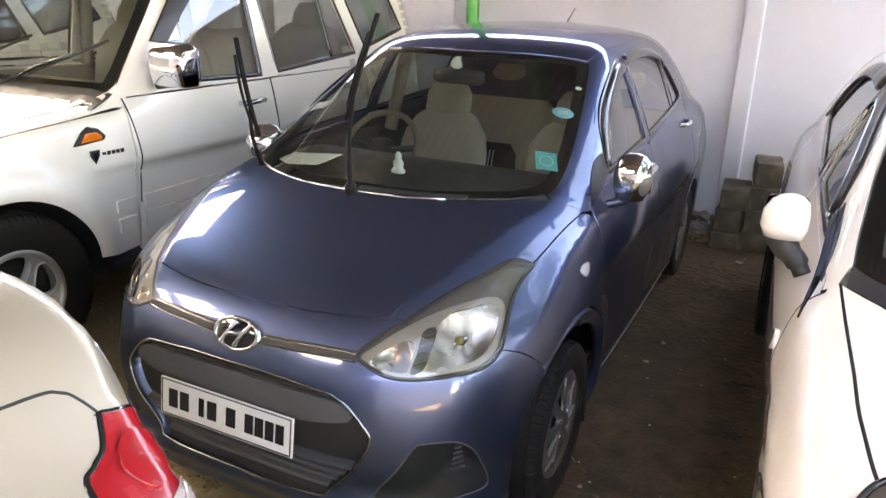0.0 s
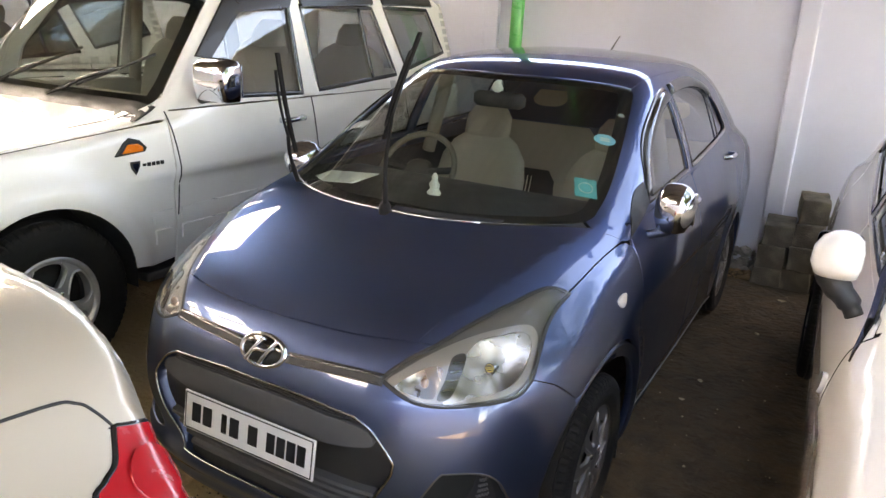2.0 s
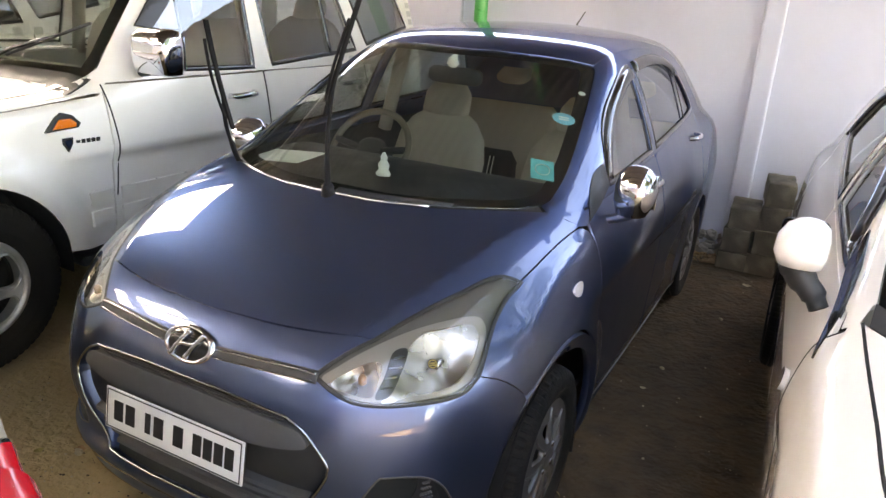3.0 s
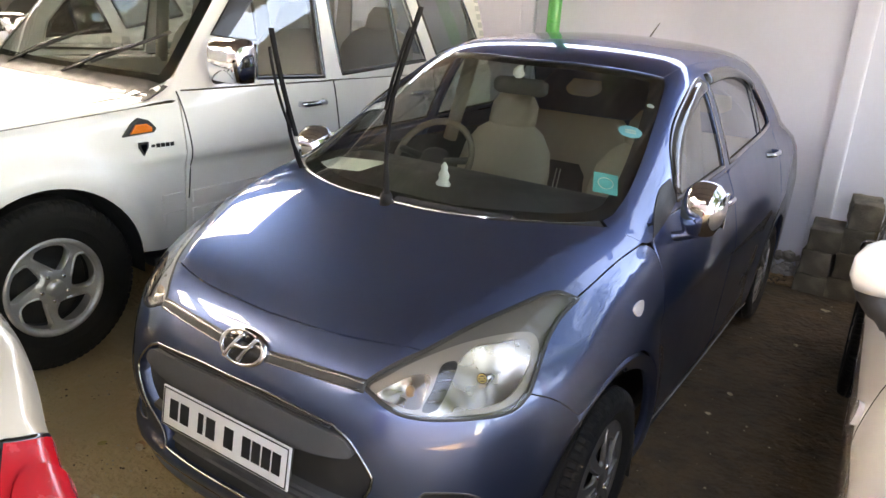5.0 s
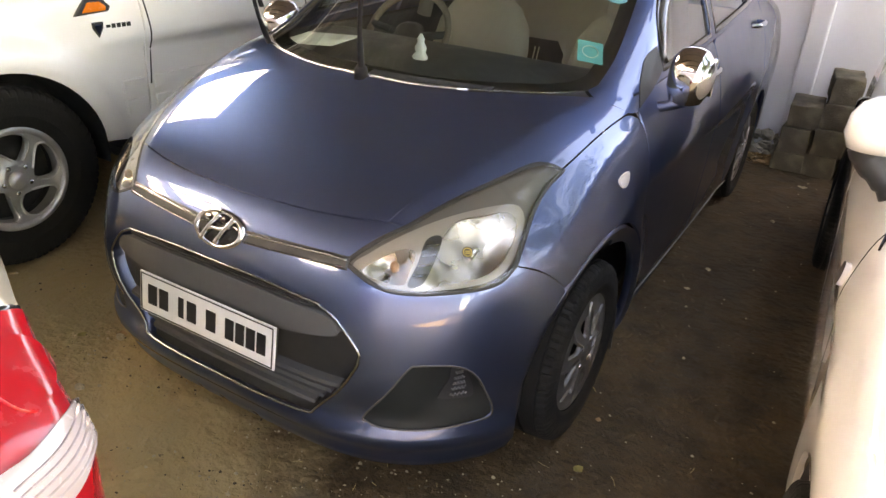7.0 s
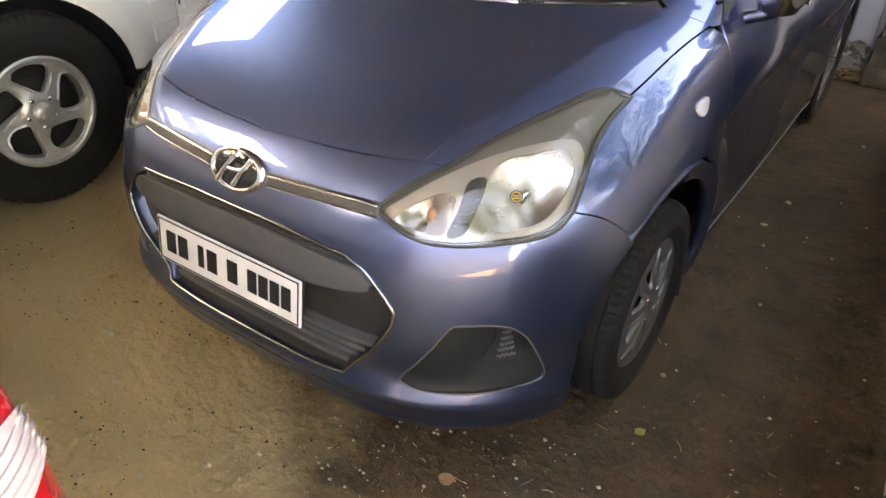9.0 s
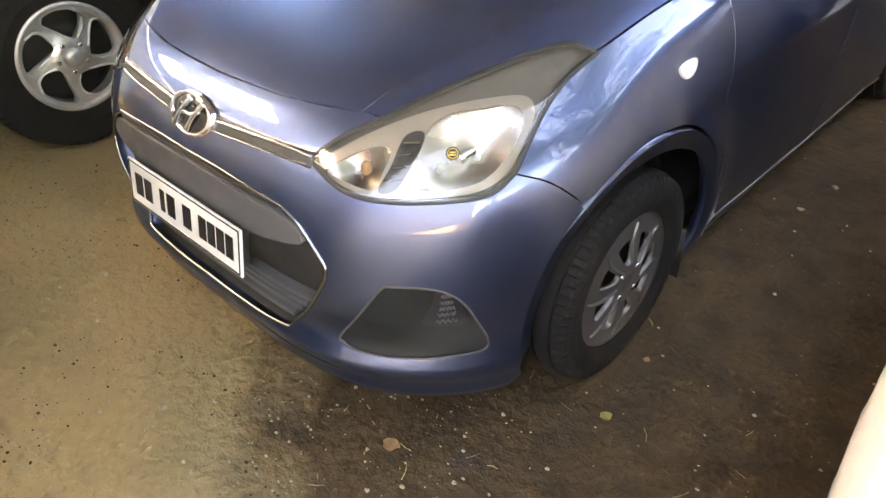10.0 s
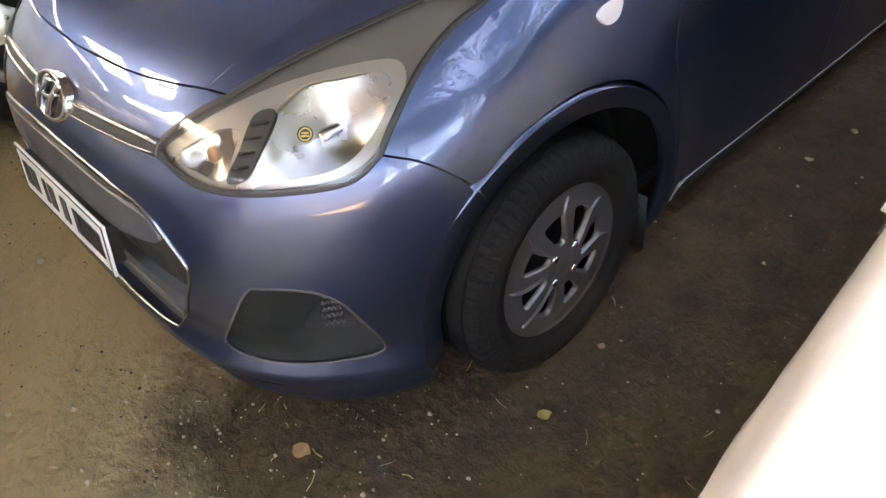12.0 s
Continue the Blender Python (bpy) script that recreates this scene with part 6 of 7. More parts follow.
def white_car():
    f = white_body
    car = thing("white_hatchback", "white pearl compact car with smoked rain visors", "car", pose(2.235, -0.62, 0, 0, 0, 3))
    over, side, sidev = View(0, 55), View(88, 8), View(72, 22)
    sh = lambda *p: [(x, y + 0.10, z + 0.025) for x, y, z in p]
    S = lambda v, *p: snap(f, v, p)
    hood_front = S(over, *catmull(sh((0, -0.56, 0.77), (0.25, -0.54, 0.772), (0.48, -0.478, 0.778)), 5))
    hood_side = S(over, *catmull(sh((0.48, -0.478, 0.778), (0.63, -0.30, 0.82), (0.676, -0.115, 0.868), (0.688, 0.053, 0.911), (0.697, 0.232, 0.943), (0.706, 0.36, 0.98)), 6))
    hood_back = S(over, *catmull(sh((0.706, 0.36, 0.98), (0.637, 0.262, 0.98), (0.574, 0.198, 0.982), (0.3, 0.05, 0.985), (0, 0.0, 0.99)), 6))
    half = np.vstack([hood_front[:-1], hood_side[:-1], hood_back[:-1]])
    panel("hood", f, over, np.vstack([half, flip_x(half[1:])]), WHITE, car, gap=0.003, step=0.05)
    door_cut = S(sidev, *catmull(sh((0.735, 0.36, 0.955), (0.77, 0.40, 0.88), (0.81, 0.40, 0.72), (0.81, 0.41, 0.55), (0.80, 0.43, 0.35), (0.78, 0.43, 0.2)), 5))
    low = S(View(axis=0.45), *catmull(sh((0.66, -0.42, 0.70), (0.55, -0.52, 0.71), (0.48, -0.478, 0.778)), 5))
    wing = np.vstack([hood_side[:-1], S(over, *sh((0.712, 0.37, 0.985), (0.72, 0.39, 0.985))), door_cut[:-1], [[0.78, 0.53, 0.2], [0.78, 0.33, 0.2]], arc(0, 0.29, 0.335, -15, 150, 26), sh((0.72, -0.38, 0.60)), low[:-1]])
    lamp = np.vstack([path(*sh((0.60, -0.22, 0.855), (0.52, -0.38, 0.815), (0.46, -0.49, 0.775)), n=6), path(*sh((0.46, -0.49, 0.775), (0.45, -0.57, 0.70), (0.56, -0.54, 0.66), (0.68, -0.42, 0.67)), n=6), path(*sh((0.68, -0.42, 0.67), (0.70, -0.32, 0.75), (0.66, -0.24, 0.82), (0.60, -0.22, 0.855)), n=6)])
    lampv = View(40, 40)
    lamp = snap(f, lampv, lamp)
    panel("fender", f, sidev, wing, WHITE, car, both=True, gap=0.002, step=0.04)
    nose = S(View(axis=0.45), *catmull(sh((0.70, -0.40, 0.70), (0.72, -0.38, 0.5), (0.74, -0.35, 0.2)), 6))
    bump = np.vstack([hood_front, S(View(axis=0.45), *sh((0.55, -0.50, 0.735), (0.66, -0.42, 0.70))), nose, [[x, -0.55, 0.2] for x in np.linspace(0.6, 0, 8)]])
    panel("bumper", f, View(axis=0.45), np.vstack([bump, flip_x(bump[1:-1])]), WHITE, car, step=0.05)
    for s in (1, -1):
        ll = lamp if s > 0 else flip_x(lamp)
        vw = View(40 * s, 40)
        hl = new("headlight")
        hl.parent = car
        panel("housing", f, vw, ll, SMOKE, hl, lift=0.004, rim=0.02)
        c = ll.mean(0)
        panel("reflector", f, vw, c + (ll - c) * 0.8, REFLECTOR, hl, lift=0.008, rim=0)
        panel("lens", f, vw, ll, LENS, hl, lift=0.014, rim=0.008)[0].visible_shadow = False
        strip("seal", f, vw, ll, 0.014, 0.012, GLOSS_BLACK, hl, closed=True)
    belt = lambda y: 1.005 + 0.055 * (y - 0.55)
    ring = np.vstack([door_cut[2:], [(0.78, y, 0.2) for y in np.linspace(0.6, 1.3, 6)], [(0.8, 1.35, z) for z in np.linspace(0.2, belt(1.35), 14)], [(0.75, y, belt(y)) for y in np.linspace(1.3, 0.55, 12)]])
    door = panel("front_door", f, side, ring, WHITE, car, both=True, gap=0.002, step=0.05)
    ring = np.vstack([[(0.8, 1.36, z) for z in np.linspace(belt(1.36), 0.2, 14)], [(0.78, y, 0.2) for y in np.linspace(1.4, 2.1, 6)], arc(2.45, 0.29, 0.335, 165, 112, 8), [(0.8, 2.4, z) for z in np.linspace(0.65, belt(2.4), 8)], [(0.75, y, belt(y)) for y in np.linspace(2.3, 1.4, 12)]])
    panel("rear_door", f, side, ring, WHITE, car, both=True, gap=0.002, step=0.05)
    ring = np.vstack([[(0.8, 2.41, z) for z in np.linspace(1.13, 0.65, 8)], arc(2.45, 0.29, 0.335, 108, 0, 14), [(0.74, 3.1, 0.25), (0.74, 3.2, 0.6), (0.7, 3.2, 0.98), (0.7, 2.95, 1.1)]])
    panel("rear_quarter", f, side, ring, WHITE, car, both=True, gap=0.002, step=0.06)
    seam_line(f, sidev, hood_side + [0.0, 0, 0.0], car, True, 0.007)
    seam_line(f, side, door_cut, car, True)
    low_e = S(over, *catmull(sh((0, 0.05, 1.01), (0.3, 0.10, 1.01), (0.569, 0.262, 1.012), (0.635, 0.325, 1.01), (0.685, 0.40, 1.015)), 6))
    side_e = S(over, *catmull(sh((0.685, 0.40, 1.015), (0.672, 0.52, 1.08), (0.636, 0.74, 1.20), (0.575, 0.98, 1.33), (0.535, 1.04, 1.375)), 6))
    top_e = S(over, *catmull(sh((0.535, 1.04, 1.375), (0.3, 0.92, 1.40), (0, 0.86, 1.405)), 6))
    half = np.vstack([low_e[:-1], side_e[:-1], top_e[:-1]])
    full = np.vstack([half, [top_e[-1]], flip_x(half[1:])])
    panel("windscreen", f, over, full, SCREEN, car, step=0.07, rim=0.004, lift=-0.002)[0].visible_shadow = False
    c0 = full.mean(0)
    panel("screen_border", f, over, full, GLOSS_BLACK, car, holes=[snap(f, over, c0 + (full - c0) * [0.92, 0.86, 0.86])], step=0.05, rim=0, lift=-0.008)
    cow = np.vstack([hood_back[1:][::-1], low_e[::-1]])
    base = S(View(40, 50), *sh((0.745, 0.37, 0.96), (0.712, 0.36, 0.975), (0.69, 0.40, 1.01), (0.682, 0.45, 1.04), (0.70, 0.46, 1.03), (0.73, 0.43, 0.99)))
    panel("pillar_base", f, View(40, 50), base, WHITE, car, both=True, step=0.02, rim=0)
    panel("cowl_cover", f, over, np.vstack([cow, flip_x(cow[1:-1])]), GREY_PLASTIC, car, step=0.03, rim=0.01, lift=0.002, label="grey plastic cowl cover")
    rail = snap(f, View(60, 50), catmull(sh((0.535, 1.04, 1.375), (0.532, 1.2, 1.42), (0.53, 1.6, 1.44), (0.52, 2.1, 1.425), (0.49, 2.45, 1.38)), 6))
    rf = np.vstack([top_e[::-1][:-1], rail[:-1], snap(f, TOP, catmull(sh((0.49, 2.45, 1.38), (0.3, 2.52, 1.4), (0, 2.55, 1.41)), 6))[:-1]])
    panel("roof", f, TOP, np.vstack([rf, flip_x(rf[1:])]), WHITE, car, gap=0.002, step=0.06)
    for s in (1, -1):
        strip("roof_moulding", f, View(60 * s, 50), rail * [s, 1, 1] - [0.035 * s, 0, 0], 0.014, 0.003, GLOSS_BLACK, car)
    win_f = snap(f, side, np.vstack([path(*sh((0.72, 0.64, 1.02), (0.66, 0.80, 1.175), (0.62, 0.94, 1.26), (0.585, 1.09, 1.335), (0.56, 1.22, 1.37)), n=5), path(*sh((0.56, 1.22, 1.37), (0.72, 1.20, 1.045)), n=8), path(*sh((0.72, 1.20, 1.045), (0.72, 0.64, 1.02)), n=8)]))
    win_r = snap(f, side, np.vstack([path(*sh((0.72, 1.29, 1.05), (0.56, 1.30, 1.378)), n=8), path(*sh((0.56, 1.30, 1.378), (0.54, 1.7, 1.39), (0.57, 2.02, 1.34), (0.65, 2.2, 1.14)), n=6), path(*sh((0.65, 2.2, 1.14), (0.72, 1.29, 1.05)), n=8)]))
    outer = np.vstack([side_e[:-1], rail, snap(f, side, path(*sh((0.5, 2.6, 1.34), (0.6, 2.75, 1.2), (0.7, 2.75, 1.09)), n=5)), [(0.75, y, belt(y) + 0.004) for y in np.linspace(2.7, 0.52, 22)]])
    panel("side_frame", f, View(80, 20), outer, WHITE, car, holes=[win_f, win_r], both=True, step=0.04, rim=0.012)
    for nm, w in (("front_window", win_f), ("rear_window", win_r)):
        c1 = w.mean(0)
        for g in panel(nm, f, side, c1 + (w - c1) * 1.02, SIDE_GLASS, car, both=True, step=0.06, rim=0, lift=-0.008):
            g.visible_shadow = False
        strip("window_seal", f, side, w, 0.024, 0.004, GLOSS_BLACK, car, both=True, closed=True)
    for a in (win_f[2:22], win_r[9:26]):
        strip("rain_visor", f, side, a + [0, 0.01, -0.02], 0.07, 0.010, VISOR_DARK, car, both=True, label="smoked rain visor with a chrome edge")
        strip("visor_edge", f, side, a + [0, 0.012, -0.05], 0.004, 0.011, TRIM, car, both=True)
    cv = View(60, 35)
    tri = snap(f, cv, np.vstack([path(*sh((0.782, 0.34, 0.885), (0.745, 0.44, 0.985), (0.715, 0.54, 1.045), (0.69, 0.68, 1.10)), n=5), path(*sh((0.69, 0.68, 1.10), (0.72, 0.64, 1.015)), n=4), path(*sh((0.72, 0.64, 1.015), (0.755, 0.50, 0.975), (0.782, 0.34, 0.885)), n=5)]))
    panel("mirror_triangle", f, cv, tri, GLOSS_BLACK, car, lift=0.004, rim=0.008, step=0.02)
    panel("mirror_triangle", f, View(-60, 35), flip_x(tri), GLOSS_BLACK, car, lift=0.004, rim=0.008, step=0.02)
    for s in (1, -1):
        v = View(90 * s)
        ind = loop((0.8, 0.52, 0.80), (0.8, 0.54, 0.82), (0.8, 0.575, 0.815), (0.8, 0.58, 0.795), (0.8, 0.56, 0.77), (0.8, 0.53, 0.775), n=4)
        panel("side_repeater", f, v, ind if s > 0 else flip_x(ind), CLEAR_WHITE, car, lift=0.012, rim=0.014, step=0.01, label="small clear side repeater")
        mir = new("wing_mirror")
        mir.parent = car
        mir.matrix_basis = pose(s * 0.842, 0.60, 1.112) @ Matrix.Scale(0.8, 4)
        tagged(mir, "white wing mirror on a black foot")
        mesh_part("mirror_cap", *blob([(-0.062, -0.008 * s, 0.0, 0.05, 0.04), (-0.057, 0, 0, 0.062, 0.058), (-0.02, 0.004 * s, -0.01, 0.072, 0.075), (0.025, 0.002 * s, -0.005, 0.070, 0.07), (0.058, -0.005 * s, 0.004, 0.056, 0.052), (0.074, -0.008 * s, 0.012, 0.032, 0.028), (0.079, -0.008 * s, 0.014, 0.012, 0.01)], 32, 2.4), WHITE, mir)
        part("mirror_rim", box((0.13, 0.02, 0.12), (0, 0.062, 0), 0.02, 3), GLOSS_BLACK, mir)
        mesh_part("mirror_foot", *tube(catmull([(s * 0.015, 0, -0.05), (-s * 0.005, -0.005, -0.085), (-s * 0.05, -0.02, -0.13), (-s * 0.075, -0.03, -0.17)], 5), [0.046] * 4 + [0.042] * 4 + [0.036] * 4 + [0.028] * 4, 12), PLASTIC, mir)
        for y in (0.0, 2.45):
            wheel(car, (s * 0.735, y, 0.29), s, 0.29, 0.17, 0.187, "hubcap")
            vv, q = lathe([(s * 0.45, 0.335), (s * 0.79, 0.34)], 30, "x", -0.3, math.pi + 0.3)
            mesh_part("wheel_housing", [(a, b + y, c + 0.29) for a, b, c in vv], q, DARK, car)
            part("housing_back", box((0.02, 0.62, 0.5), (s * 0.45, y, 0.39), 0), DARK, car)
        seat(car, s * 0.36, 1.10, 0.36, 14, 0.46, "pale fabric seat")
    back = np.array(sh((-0.72, 2.5, 1.42), (0.72, 2.5, 1.42), (0.75, 2.9, 1.08), (0.72, 3.2, 1.0), (-0.72, 3.2, 1.0), (-0.75, 2.9, 1.08)))
    panel("tailgate", f, View(180, 50), back, WHITE, car, step=0.08, lift=-0.003)
    panel("tail_panel", f, View(180), np.array(sh((-0.70, 3.2, 0.2), (0.70, 3.2, 0.2), (0.72, 3.2, 0.6), (0.68, 3.2, 0.98), (-0.68, 3.2, 0.98), (-0.72, 3.2, 0.6))), WHITE, car, step=0.1)
    part("floor_pan", box((1.4, 3.2, 0.05), (0, 1.4, 0.22), 0.02), DARK, car)
    part("engine_block", box((1.0, 0.6, 0.4), (0, 0, 0.5), 0.05), DARK, car)
    part("bulkhead", box((1.3, 0.04, 0.5), (0, 0.5, 0.72), 0.01), DARK, car)
    mesh_part("dashboard", *ribbon([(0, 0.28, 0.95), (0, 0.5, 1.01), (0, 0.7, 1.0), (0, 0.74, 0.6)], (0.52, 0, 0), (0, 0, -0.03)), DASH, car)
    mesh_part("headlining", *ribbon([(0, y + 0.1, float(B_ROOF(y)) - 0.05) for y in np.linspace(1.0, 2.45, 10)], (0.48, 0, 0), (0, 0, 0.01)), LINER, car)
    wl = new("steering_wheel")
    wl.parent = car
    wl.matrix_basis = pose(-0.36, 0.80, 1.0, 62, 0, 0)
    mesh_part("rim", *tube([(0.185 * math.cos(a), 0.185 * math.sin(a), 0) for a in np.linspace(0, 2 * math.pi, 41)], 0.016, 10, False), DASH, wl)
    mesh_part("hub", *blob([(-0.05, 0, 0, 0.05, 0.05), (-0.01, 0, 0, 0.08, 0.06), (0.012, 0, 0, 0.05, 0.04)], 20, 2.4), DASH, wl)
    return car


white_car()

# ---- the beige car whose tail stands by the camera ----
G_REAR = spline((0.25, 0.02), (0.45, 0.055), (0.65, 0.0605), (0.8, 0.0826), (0.92, 0.0887), (1.02, 0.0114), (1.06, -0.04))
G_SIDE = spline((0.15, 0.73), (0.5, 0.763), (0.75, 0.773), (0.95, 0.769), (1.1, 0.817), (1.28, 0.787))
G_DECK = spline((-0.8, 0.88), (-0.3, 0.97), (0.1, 1.03), (0.6, 1.12), (1.2, 1.20), (2.0, 1.238), (2.4, 1.232), (2.6, 1.232), (2.75, 1.226), (2.9, 1.175), (3.05, 1.056), (3.2, 0.966))


def beige_body(x, y, z):
    x = np.abs(x)
    rear = y - 3.15 - G_REAR(z) + 0.053 * x * x
    side = x - G_SIDE(z) + 0.05 * ease(2.0, 3.1, y)
    deck = z - G_DECK(y) + 0.056 * x ** 3
    low = smax(smax(smax(rear, deck, 0.035), side, 0.10), smax(-0.7 - y, 0.2 - z, 0.05), 0.04)
    flank = x - 0.74 + (z - 1.05) * 0.35
    high = smax(smax(smax((-0.1 + 1.9 * (z - 1.0) - y) / 2, z - 1.47, 0.06), flank, 0.06), (y - 2.40 + 1.3 * (z - 1.2)) / 1.6, 0.05)
    high = smax(high, 1.1 - z, 0.05)
    return smin(low, high, 0.03)


def beige_car():
    f = beige_body
    car = thing("beige_saloon", "beige metallic saloon car parked with its tail towards the others", "car", pose(-2.521, -2.0855, 0, 0, 0, -90))
    rearv, over, corner = View(180, 30), TOP, View(140, 25)
    wrapr = View(150, 35)
    S = lambda v, *p: snap(f, v, p)
    # local x = -0.55 is the corner towards the other cars; built on +x and mirrored
    lamp_top = S(wrapr, *catmull([(0.629, 3.026, 1.035), (0.653, 3.027, 1.027), (0.69, 3.01, 1.005)], 5))
    lamp_out = S(wrapr, *catmull([(0.69, 3.01, 1.005), (0.71, 3.02, 0.93), (0.72, 3.02, 0.85), (0.725, 3.02, 0.75), (0.725, 3.02, 0.66)], 5))
    lamp_low = S(wrapr, *catmull([(0.725, 3.02, 0.66), (0.64, 3.16, 0.65), (0.50, 3.19, 0.655)], 5))
    lamp_in = S(wrapr, *catmull([(0.50, 3.19, 0.655), (0.49, 3.19, 0.82), (0.535, 3.11, 0.98), (0.568, 3.086, 1.0), (0.598, 3.068, 1.008), (0.629, 3.026, 1.035)], 5))
    lamp = np.vstack([lamp_top[:-1], lamp_out[:-1], lamp_low[:-1], lamp_in[:-1]])
    gap = S(wrapr, *catmull([(0.629, 3.026, 1.035), (0.617, 3.003, 1.059), (0.60, 2.988, 1.075), (0.55, 2.98, 1.087), (0.3, 2.97, 1.10), (0.0, 2.965, 1.11)], 6))
    lid = np.vstack([gap[::-1][:-1], lamp_in[::-1][:-1], S(rearv, *catmull([(0.50, 3.18, 0.65), (0.3, 3.22, 0.64), (0, 3.23, 0.64)], 6))[:-1]])
    panel("boot_lid", f, rearv, np.vstack([lid, [S(rearv, (0, 3.23, 0.64))[0]], flip_x(lid[1:])]), BEIGE, car, gap=0.003, step=0.035)
    strip("lid_edge", f, View(180, 55), np.vstack([flip_x(gap), gap[::-1][1:]]), 0.005, 0.0015, INK, car)
    for s in (1, -1):
        ll = lamp if s > 0 else flip_x(lamp)
        vw = View(180 - 30 * s, 35)
        c = ll.mean(0)
        tl = new("tail_light")
        tl.parent = car
        tagged(tl, "red tail light with a ribbed clear band")
        panel("red_lens", f, vw, c + (ll - c) * 0.985, RED, tl, step=0.02, lift=0.004, rim=0.02)
        strip("seal", f, vw, ll, 0.012, 0.003, GLOSS_BLACK, tl, closed=True)
        band = S(wrapr, *catmull([(0.69, 3.10, 0.905), (0.654, 3.143, 0.929), (0.59, 3.177, 0.93), (0.53, 3.19, 0.925), (0.53, 3.195, 0.84), (0.61, 3.19, 0.855), (0.654, 3.171, 0.872), (0.688, 3.12, 0.872)], 5, True))
        panel("clear_band", f, vw, band if s > 0 else flip_x(band), PINK_CLEAR, tl, step=0.02, lift=0.008, rim=0.006, label="ribbed clear reversing lens")
        for k in range(5):
            z = 0.868 + 0.012 * k
            rb = S(wrapr, *catmull([(0.55, 3.19, z - 0.006), (0.62, 3.175, z), (0.685, 3.12, z + 0.004)], 4))
            strip("lens_rib", f, vw, rb if s > 0 else flip_x(rb), 0.004, 0.012, PINK_CLEAR, tl)
        deep = S(wrapr, *catmull([(0.62, 3.06, 1.0), (0.66, 3.05, 0.99), (0.68, 3.07, 0.95), (0.62, 3.14, 0.945), (0.59, 3.10, 0.975)], 5, True))
        panel("lamp_chamber", f, vw, deep if s > 0 else flip_x(deep), RED, tl, step=0.02, lift=0.010, rim=0.006)
    edge = S(View(120, 55), *catmull([(0.69, 3.01, 1.005), (0.725, 2.93, 1.06), (0.755, 2.8, 1.12), (0.765, 2.5, 1.14), (0.765, 2.38, 1.145)], 6))
    tops = np.vstack([gap[:-1], S(TOP, (0, 2.9, 1.15), (0, 2.6, 1.2), (0, 2.37, 1.2), (0.3, 2.37, 1.2), (0.6, 2.37, 1.2)), edge[::-1], lamp_top[::-1][1:-1]])
    panel("rear_deck", f, TOP, tops, BEIGE, car, both=True, step=0.03, rim=0.004)
    sides = np.vstack([edge, S(LEFT, (0.8, 1.5, 1.12), (0.8, 0.5, 1.0), (0.8, 0.5, 0.3), (0.8, 2.0, 0.3), (0.8, 2.4, 0.3), (0.8, 2.75, 0.35), (0.72, 2.95, 0.4), (0.70, 3.04, 0.5), (0.70, 3.05, 0.62)), lamp_out[::-1][:-1]])
    panel("body_side", f, View(110, 10), sides, BEIGE, car, both=True, step=0.04, rim=0.004)
    bump = np.vstack([S(rearv, *catmull([(0, 3.23, 0.636), (0.3, 3.22, 0.636), (0.50, 3.18, 0.646), (0.60, 3.12, 0.641), (0.635, 3.08, 0.655)], 5)), [(0.635, 3.05, 0.45), (0.60, 3.0, 0.27), (0.4, 3.1, 0.26), (0, 3.15, 0.26)]])
    panel("bumper", f, View(180), np.vstack([bump, flip_x(bump[1:-1])]), BEIGE, car, gap=0.002, step=0.05)
    front = np.vstack([[(x, -0.68, 0.9) for x in np.linspace(-0.7, 0.7, 5)], [(0.74, 0.12, 1.03), (-0.74, 0.12, 1.03)]])
    panel("hood", f, TOP, front, BEIGE, car, step=0.1)
    panel("nose_panel", f, FRONT, straight((-0.75, -0.7, 0.25), (0.75, -0.7, 0.25), (0.7, -0.7, 0.95), (-0.7, -0.7, 0.95)), BEIGE, car, step=0.1)
    panel("cabin_side", f, View(90, 12), straight((0.76, 0.12, 1.0), (0.70, 0.30, 1.12), (0.58, 0.72, 1.43), (0.56, 1.4, 1.44), (0.58, 2.08, 1.43), (0.70, 2.40, 1.2), (0.76, 2.40, 1.1), (0.78, 1.4, 1.06), n=8), BEIGE, car, both=True, step=0.07, rim=0, lift=-0.006)
    panel("cabin_glass", f, View(90), straight((0.7, 0.6, 1.06), (0.6, 1.1, 1.35), (0.6, 1.8, 1.35), (0.7, 2.25, 1.08), n=8), GLOSS_BLACK, car, both=True, step=0.08)
    panel("roof", f, TOP, straight((-0.56, 0.72, 1.44), (0.56, 0.72, 1.44), (0.56, 2.08, 1.44), (-0.56, 2.08, 1.44), n=8), BEIGE, car, step=0.1)
    panel("windscreen", f, View(0, 50), straight((-0.62, 0.14, 1.1), (0.62, 0.14, 1.1), (0.53, 0.68, 1.41), (-0.53, 0.68, 1.41)), GLOSS_BLACK, car, step=0.1)
    panel("rear_screen", f, View(180, 50), straight((-0.54, 2.13, 1.41), (0.54, 2.13, 1.41), (0.60, 2.33, 1.27), (-0.60, 2.33, 1.27)), GLOSS_BLACK, car, step=0.1)
    panel("front_side", f, View(90), straight((0.8, -0.6, 0.3), (0.8, 0.5, 0.3), (0.78, 0.5, 0.98), (0.78, -0.6, 0.92)), BEIGE, car, both=True, step=0.08)
    for y in (0.1, 2.5):
        for s in (1, -1):
            wheel(car, (s * 0.655, y, 0.29), s, 0.29, 0.18, 0.19, "hubcap")
    part("floor_pan", box((1.4, 3.2, 0.1), (0, 1.3, 0.28), 0.02), DARK, car)
    return car


beige_car()

